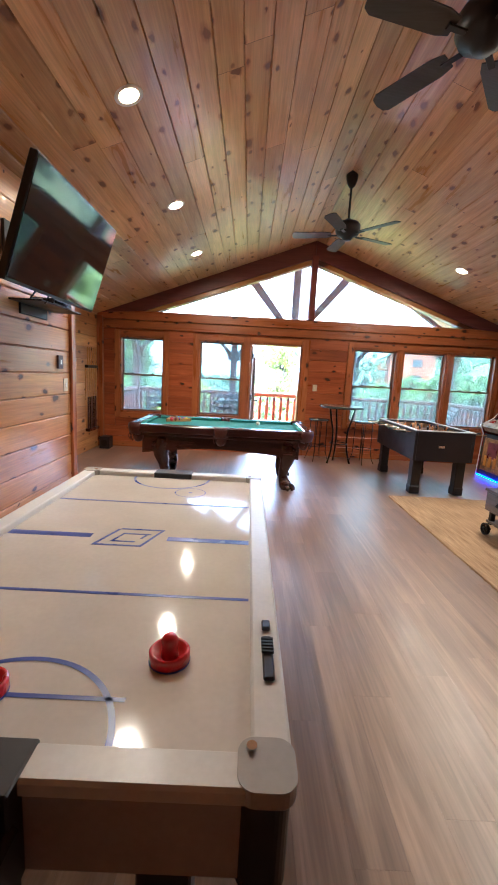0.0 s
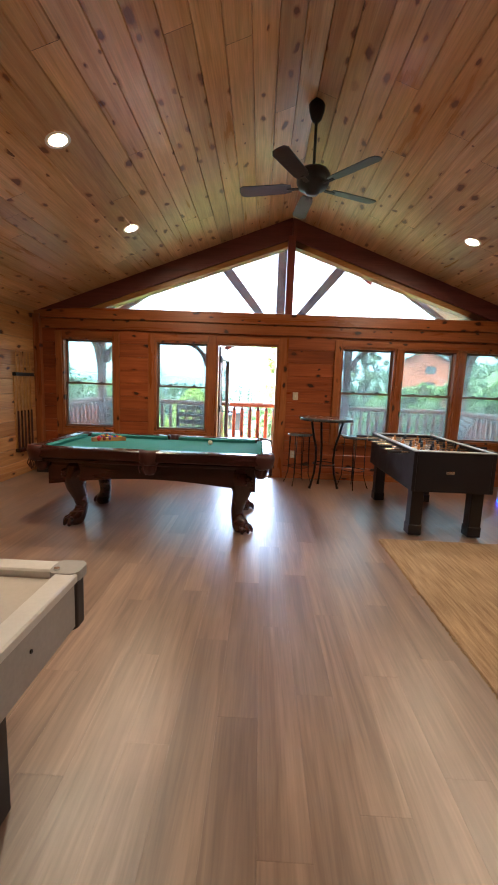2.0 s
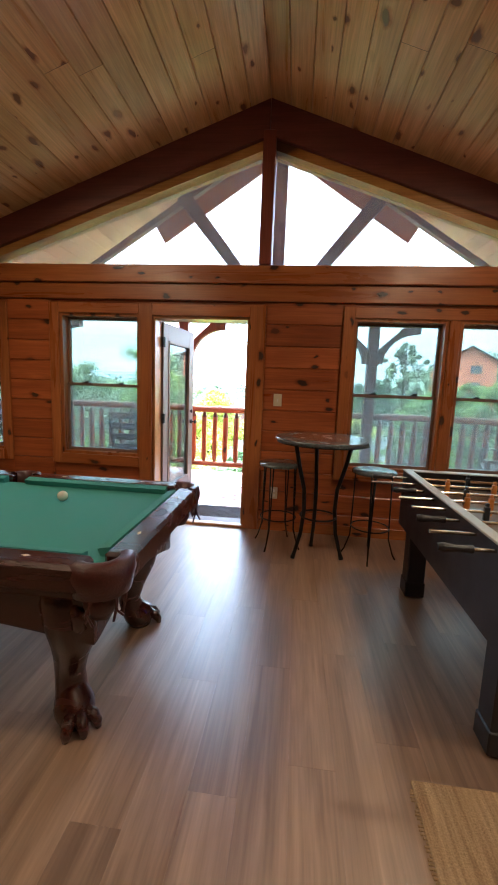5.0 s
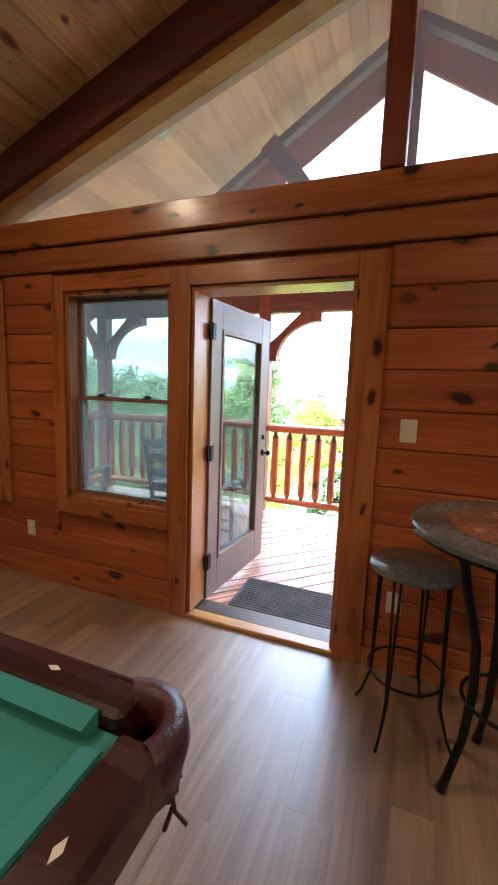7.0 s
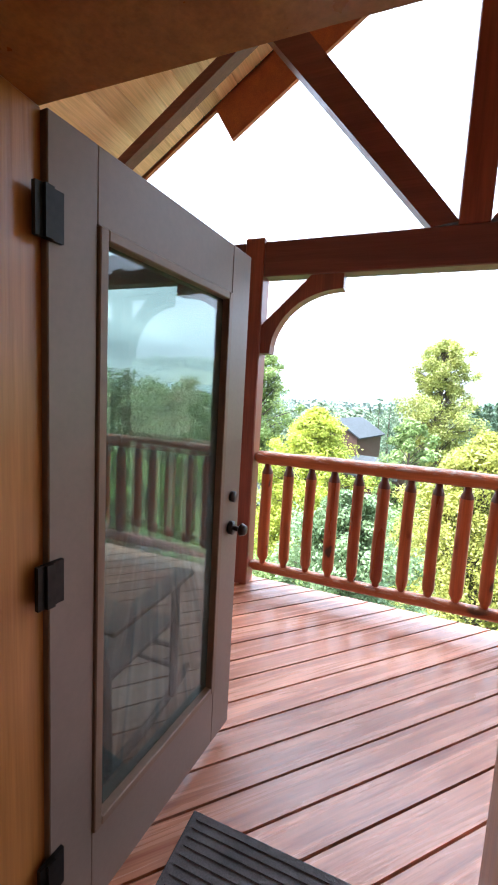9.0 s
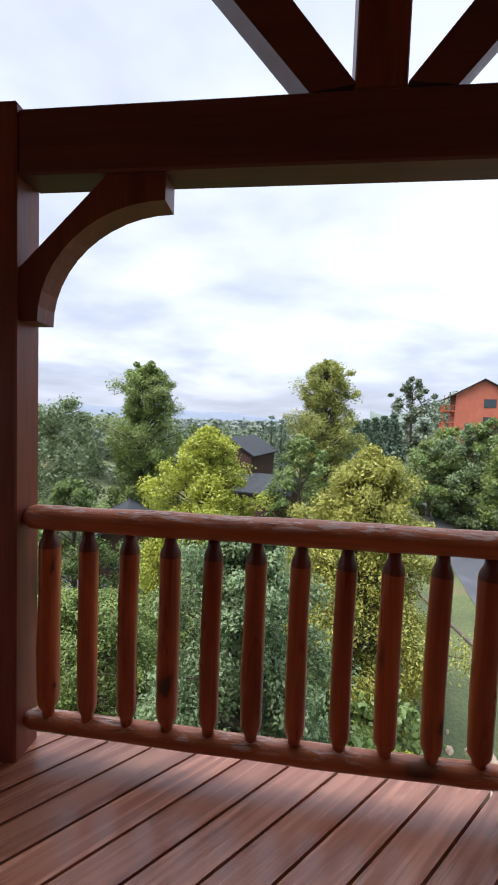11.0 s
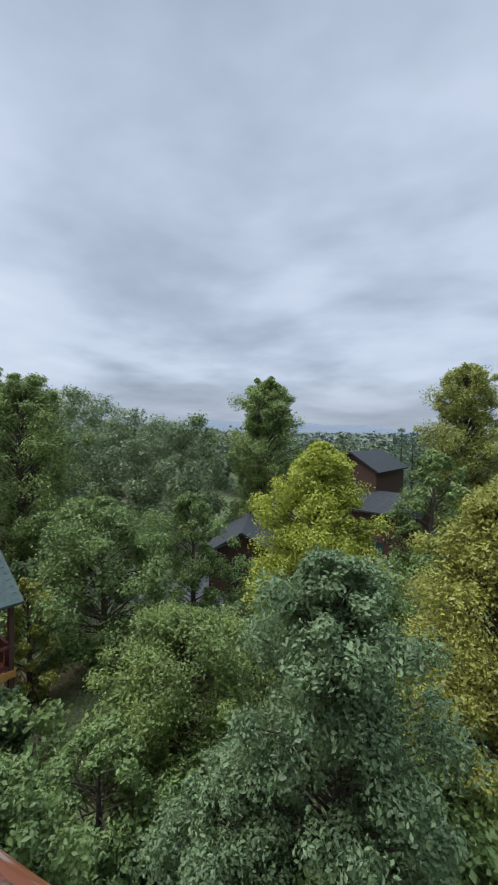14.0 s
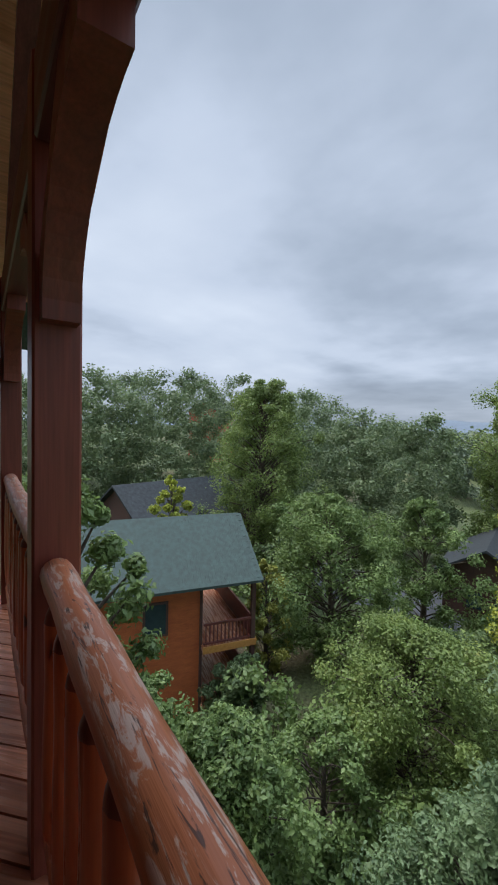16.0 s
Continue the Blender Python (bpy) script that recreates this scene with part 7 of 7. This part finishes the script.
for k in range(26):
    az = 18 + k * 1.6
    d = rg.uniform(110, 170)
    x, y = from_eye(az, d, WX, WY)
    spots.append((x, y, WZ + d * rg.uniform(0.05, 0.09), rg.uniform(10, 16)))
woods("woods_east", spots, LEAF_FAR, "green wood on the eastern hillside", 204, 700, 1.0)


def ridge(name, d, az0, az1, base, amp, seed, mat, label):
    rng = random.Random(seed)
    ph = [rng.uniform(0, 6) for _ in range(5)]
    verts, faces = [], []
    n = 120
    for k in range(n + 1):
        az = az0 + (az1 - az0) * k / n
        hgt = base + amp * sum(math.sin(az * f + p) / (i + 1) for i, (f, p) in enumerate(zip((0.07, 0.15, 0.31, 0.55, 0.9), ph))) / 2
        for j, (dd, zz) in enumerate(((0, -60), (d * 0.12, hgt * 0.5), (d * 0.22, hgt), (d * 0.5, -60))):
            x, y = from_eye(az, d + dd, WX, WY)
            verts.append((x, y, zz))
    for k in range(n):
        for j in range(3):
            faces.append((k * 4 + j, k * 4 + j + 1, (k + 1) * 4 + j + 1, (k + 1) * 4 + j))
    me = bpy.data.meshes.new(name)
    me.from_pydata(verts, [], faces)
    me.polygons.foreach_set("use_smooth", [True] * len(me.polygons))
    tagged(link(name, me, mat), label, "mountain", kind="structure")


spots = []
for k in range(170):
    x, y = rg.uniform(-34, 7), rg.uniform(13.5, 52)
    if (-25 < x < -11 and 30 < y < 41) or (-21 < x < -11.5 and 9 < y < 22) or (x > 4.5 and y > 17):
        continue
    az, far = math.degrees(math.atan2(x - WX, y - WY)), math.hypot(x - WX, y - WY)
    if (-41 < az < -27 and far > 16) or (-51 < az < -42 and 12 < far < 24):
        continue
    g = land_z(x, y, False)
    spots.append((x, y, g + rg.uniform(2.2, 4.2), rg.uniform(2.6, 4.6)))
woods("undergrowth", spots, LEAF_GREEN, "dark leafy undergrowth on the slope", 205, 1300, 0.20)
ridge("backdrop_mountains", 1500, -100, 60, 20, 26, 5, HILL_FAR, "mountains with blue-grey haze painted into their colour")
ridge("backdrop_hill", 420, 10, 70, 26, 18, 9, HILL_NEAR, "green hill with haze painted into its colour")


# ---- neighbouring houses ----
def house(name, x, y, rz, w, d, z0, eave, rise, wallm, roofm, label, over=0.5, windows=()):
    """A gabled house; w is across the gable, d along the ridge; windows: (side, along, z, width, height)."""
    h = thing(name, (x, y, z0), label, "house", rz=rz)
    part("wall", prism(bmesh.new(), [(-w / 2, 0), (w / 2, 0), (w / 2, eave), (0, eave + rise), (-w / 2, eave)], "y", -d / 2, d / 2), wallm, h)
    p = rise / (w / 2)
    for s in (-1, 1):
        xe = s * (w / 2 + over)
        ze = eave - over * p
        rf = part("roof", prism(bmesh.new(), [(0, eave + rise + 0.03), (xe, ze + 0.03), (xe, ze + 0.18), (0, eave + rise + 0.2)], "y", -d / 2 - over, d / 2 + over), roofm, h)
    for side, along, z, ww, hh in windows:
        if side in ("front", "back"):
            yy = -d / 2 if side == "front" else d / 2
            o = -0.03 if side == "front" else 0.03
            ya, yb = sorted((yy, yy + o))
            fr = [(along - ww / 2 - 0.09, along + ww / 2 + 0.09, ya - 0.0, yb + 0.0, z - 0.09, z + hh + 0.09)]
            ya2, yb2 = sorted((yy + o, yy + o * 1.6))
            pn = [(along - ww / 2, along + ww / 2, ya2, yb2, z, z + hh)]
        else:
            xx = -w / 2 if side == "left" else w / 2
            o = -0.03 if side == "left" else 0.03
            xa, xb = sorted((xx, xx + o))
            fr = [(xa, xb, along - ww / 2 - 0.09, along + ww / 2 + 0.09, z - 0.09, z + hh + 0.09)]
            xa2, xb2 = sorted((xx + o, xx + o * 1.6))
            pn = [(xa2, xb2, along - ww / 2, along + ww / 2, z, z + hh)]
        wn = part("window", nb(*fr), CABIN_DARK, h)
        part("pane", nb(*pn), WINDOW_DARK, wn)
    return h


# red house on the hill
hx, hy = from_eye(22.9, 82)
rz_h = land_z(hx, hy) - 0.3
zt = EZ + 0.102 * 80
red = house("red_house", hx, hy, -14, 8.4, 9.0, rz_h, zt - 2.6 - rz_h, 2.4, CABIN_RED, SHINGLE_D, "red three-storey house with a gabled roof on the hillside", 0.6,
            [("front", 1.0, zt - 4.8 - rz_h, 1.7, 1.3), ("front", 1.0, zt - 7.8 - rz_h, 1.7, 1.3), ("front", 1.0, zt - 10.6 - rz_h, 1.7, 1.3)])
for k in range(3):
    zf = zt - 5.6 - 2.9 * k - rz_h
    b = part("balcony", nb((-6.0, -4.21, -4.4, 3.0, zf, zf + 0.15), (-6.0, -5.9, -4.4, -4.3, zf + 0.15, zf + 2.8), (-6.0, -5.92, -4.28, 3.0, zf + 0.95, zf + 1.05), (-6.0, -4.21, -4.4, -4.32, zf + 0.95, zf + 1.05)), CABIN, red)
    bm = bmesh.new()
    for j in range(16):
        box(bm, -5.98, -5.93, -4.2 + 0.45 * j, -4.12 + 0.45 * j, zf + 0.15, zf + 0.95)
    for j in range(4):
        box(bm, -5.8 + 0.4 * j, -5.73 + 0.4 * j, -4.39, -4.33, zf + 0.15, zf + 0.95)
    part("balusters", bm, CABIN, b)
part("roof_extension", prism(bmesh.new(), [(-4.3, zt - 2.75 - rz_h), (-6.3, zt - 3.7 - rz_h), (-6.3, zt - 3.55 - rz_h), (-4.3, zt - 2.55 - rz_h)], "y", -5.0, 3.4), SHINGLE_D, red)

hx, hy = from_eye(-8.0, 46)
gz = land_z(hx, hy) - 0.2
house("brown_house", hx, hy, -14, 5.2, 8.0, gz, EZ - 0.085 * 44 - gz, 1.6, CABIN_DARK, SHINGLE_D, "dark brown gabled house with a grey roof among trees", 0.4, [("front", 0.0, 5.2, 1.0, 1.1)])
hx, hy = from_eye(-4.6, 41)
gz = land_z(hx, hy) - 0.2
house("grey_roofed_house", hx, hy, 76, 4.5, 6.0, gz, EZ - 0.178 * 40 - gz, 1.3, CABIN_DARK, SHINGLE_D, "low dark house with a blue-grey roof among trees", 0.5, [("left", 0.5, 1.0, 1.2, 1.0)])
hx, hy = from_eye(-24.3, 34)
gz = land_z(hx, hy) - 0.2
house("brown_cabin", hx, hy, 20, 5.0, 7.0, gz, EZ - 0.29 * 32 - gz, 1.5, CABIN_DARK, SHINGLE_D, "brown log cabin with a dark roof half hidden by trees", 0.5, [("front", -0.6, 1.0, 0.9, 1.1), ("front", 1.0, 1.0, 0.9, 1.1)])
hx, hy = from_eye(-66.5, 36, WX, WY)
gz = land_z(hx, hy) - 0.2
house("grey_roofed_cabin", hx, hy, 12, 8.0, 11.0, gz, WZ - 0.235 * 33 - gz, 2.6, CABIN_DARK, SHINGLE_D, "cabin with a broad dark grey roof behind the trees", 0.5)
hx, hy = from_eye(-61.6, 74, WX, WY)
gz = land_z(hx, hy)
house("far_red_house", hx, hy, 30, 6.0, 6.0, gz, WZ + 0.03 * 74 - gz, 1.6, CABIN_RED, SHINGLE_D, "small reddish house far off among the trees", 0.4)

# neighbouring cabin with two balconies; its ridge runs nearly north
cab = thing("neighbour_cabin", (-12.36, 20.10, 0.0), "orange-brown log cabin with a green shingled roof and stacked balconies", "house", rz=-12)
E_Z, R_Z, HALF = -5.10, -2.90, 2.95
G_Z = land_z(-14, 18) - 0.3
part("wall", prism(bmesh.new(), [(-0.55, G_Z), (-2 * HALF + 0.55, G_Z), (-2 * HALF + 0.55, E_Z - 0.1 + 0.3), (-HALF, R_Z - 0.15), (-0.55, E_Z - 0.1 + 0.3)], "y", -9.0, -2.55), CABIN, cab, "orange-brown plank wall")
part("corner_board", nb((-0.60, -0.44, -2.60, -2.50, G_Z, E_Z + 0.15)), CABIN_DARK, cab)
wn = part("window", nb((-0.55, -0.50, -4.9, -3.9, -7.0, -5.6)), CABIN_DARK, cab)
part("pane", nb((-0.499, -0.485, -4.8, -4.0, -6.9, -5.7)), WINDOW_DARK, wn)
for s in (0, 1):
    rf = part("roof", prism(bmesh.new(), [(-HALF, R_Z), ((0.05 if s == 0 else -2 * HALF - 0.05), E_Z), ((0.05 if s == 0 else -2 * HALF - 0.05), E_Z + 0.10), (-HALF, R_Z + 0.10)], "y", -9.4, 0.0), SHINGLE_G, cab, "green shingled roof slope")
    if s == 0:
        slope = math.atan2(R_Z - E_Z, HALF)
        rows = 24
        sl = math.hypot(R_Z - E_Z, HALF + 0.05)
        shm = bmesh.new()
        box(shm, -sl / rows - 0.03, 0.0, 0.002, 0.31, 0.0, 0.012)
        sme = bpy.data.meshes.new("shingle")
        shm.to_mesh(sme)
        shm.free()
        rg2 = random.Random(4)
        rest2 = bmesh.new()
        cnt = 0
        for r in range(rows):
            for c in range(30):
                yy = -9.35 + c * 0.313 + (0.15 if r % 2 else 0)
                if yy > -0.32:
                    continue
                q = r / rows
                xx, zz = 0.06 - (HALF + 0.05) * q, E_Z + 0.10 + (R_Z - E_Z) * q
                m = Matrix.Translation((xx, yy, zz + 0.002)) @ Matrix.Rotation(slope + 0.03, 4, "Y")
                if cnt < 300 and yy > -6:
                    ob = link("shingle", sme, SHINGLE_G, rf)
                    ob.matrix_basis = m
                    cnt += 1
                else:
                    box(rest2, -sl / rows - 0.03, 0.0, 0.002, 0.31, 0.0, 0.012, turn=m)
        ob = part("shingles", rest2, SHINGLE_G, rf)
        ob["kind"] = "stuff"
part("porch_post", nb((-0.35, -0.18, -0.42, -0.25, G_Z, E_Z + 0.1)), CABIN_DARK, cab)
part("porch_post", nb((-2 * HALF + 0.2, -2 * HALF + 0.37, -0.42, -0.25, G_Z, E_Z + 0.1)), CABIN_DARK, cab)
for zf in (-7.60, -10.10):
    b = part("balcony", nb((-2 * HALF + 0.2, -0.2, -2.54, -0.25, zf - 0.18, zf)), DECK, cab, "balcony floor")
    part("fascia", nb((-2 * HALF + 0.15, -0.14, -0.249, -0.2, zf - 0.26, zf + 0.02), (-0.199, -0.15, -2.54, -0.25, zf - 0.26, zf + 0.02)), PINE_LIGHT, b)
    part("rail", nb((-0.30, -0.22, -2.5, -0.43, zf + 0.86, zf + 0.95), (-0.30, -0.22, -2.5, -0.43, zf + 0.08, zf + 0.15), (-2 * HALF + 0.4, -0.36, -0.38, -0.30, zf + 0.86, zf + 0.95)), TIMBER_X, b)
    for k in range(12):
        yy = -2.42 + 0.165 * k
        part("baluster", nb((-0.285, -0.235, yy, yy + 0.05, zf + 0.151, zf + 0.859)), TIMBER_X, b)
    part("side_board", nb((-2 * HALF + 0.4, -0.36, -0.36, -0.33, zf + 0.02, zf + 0.855)), TIMBER_X, b)
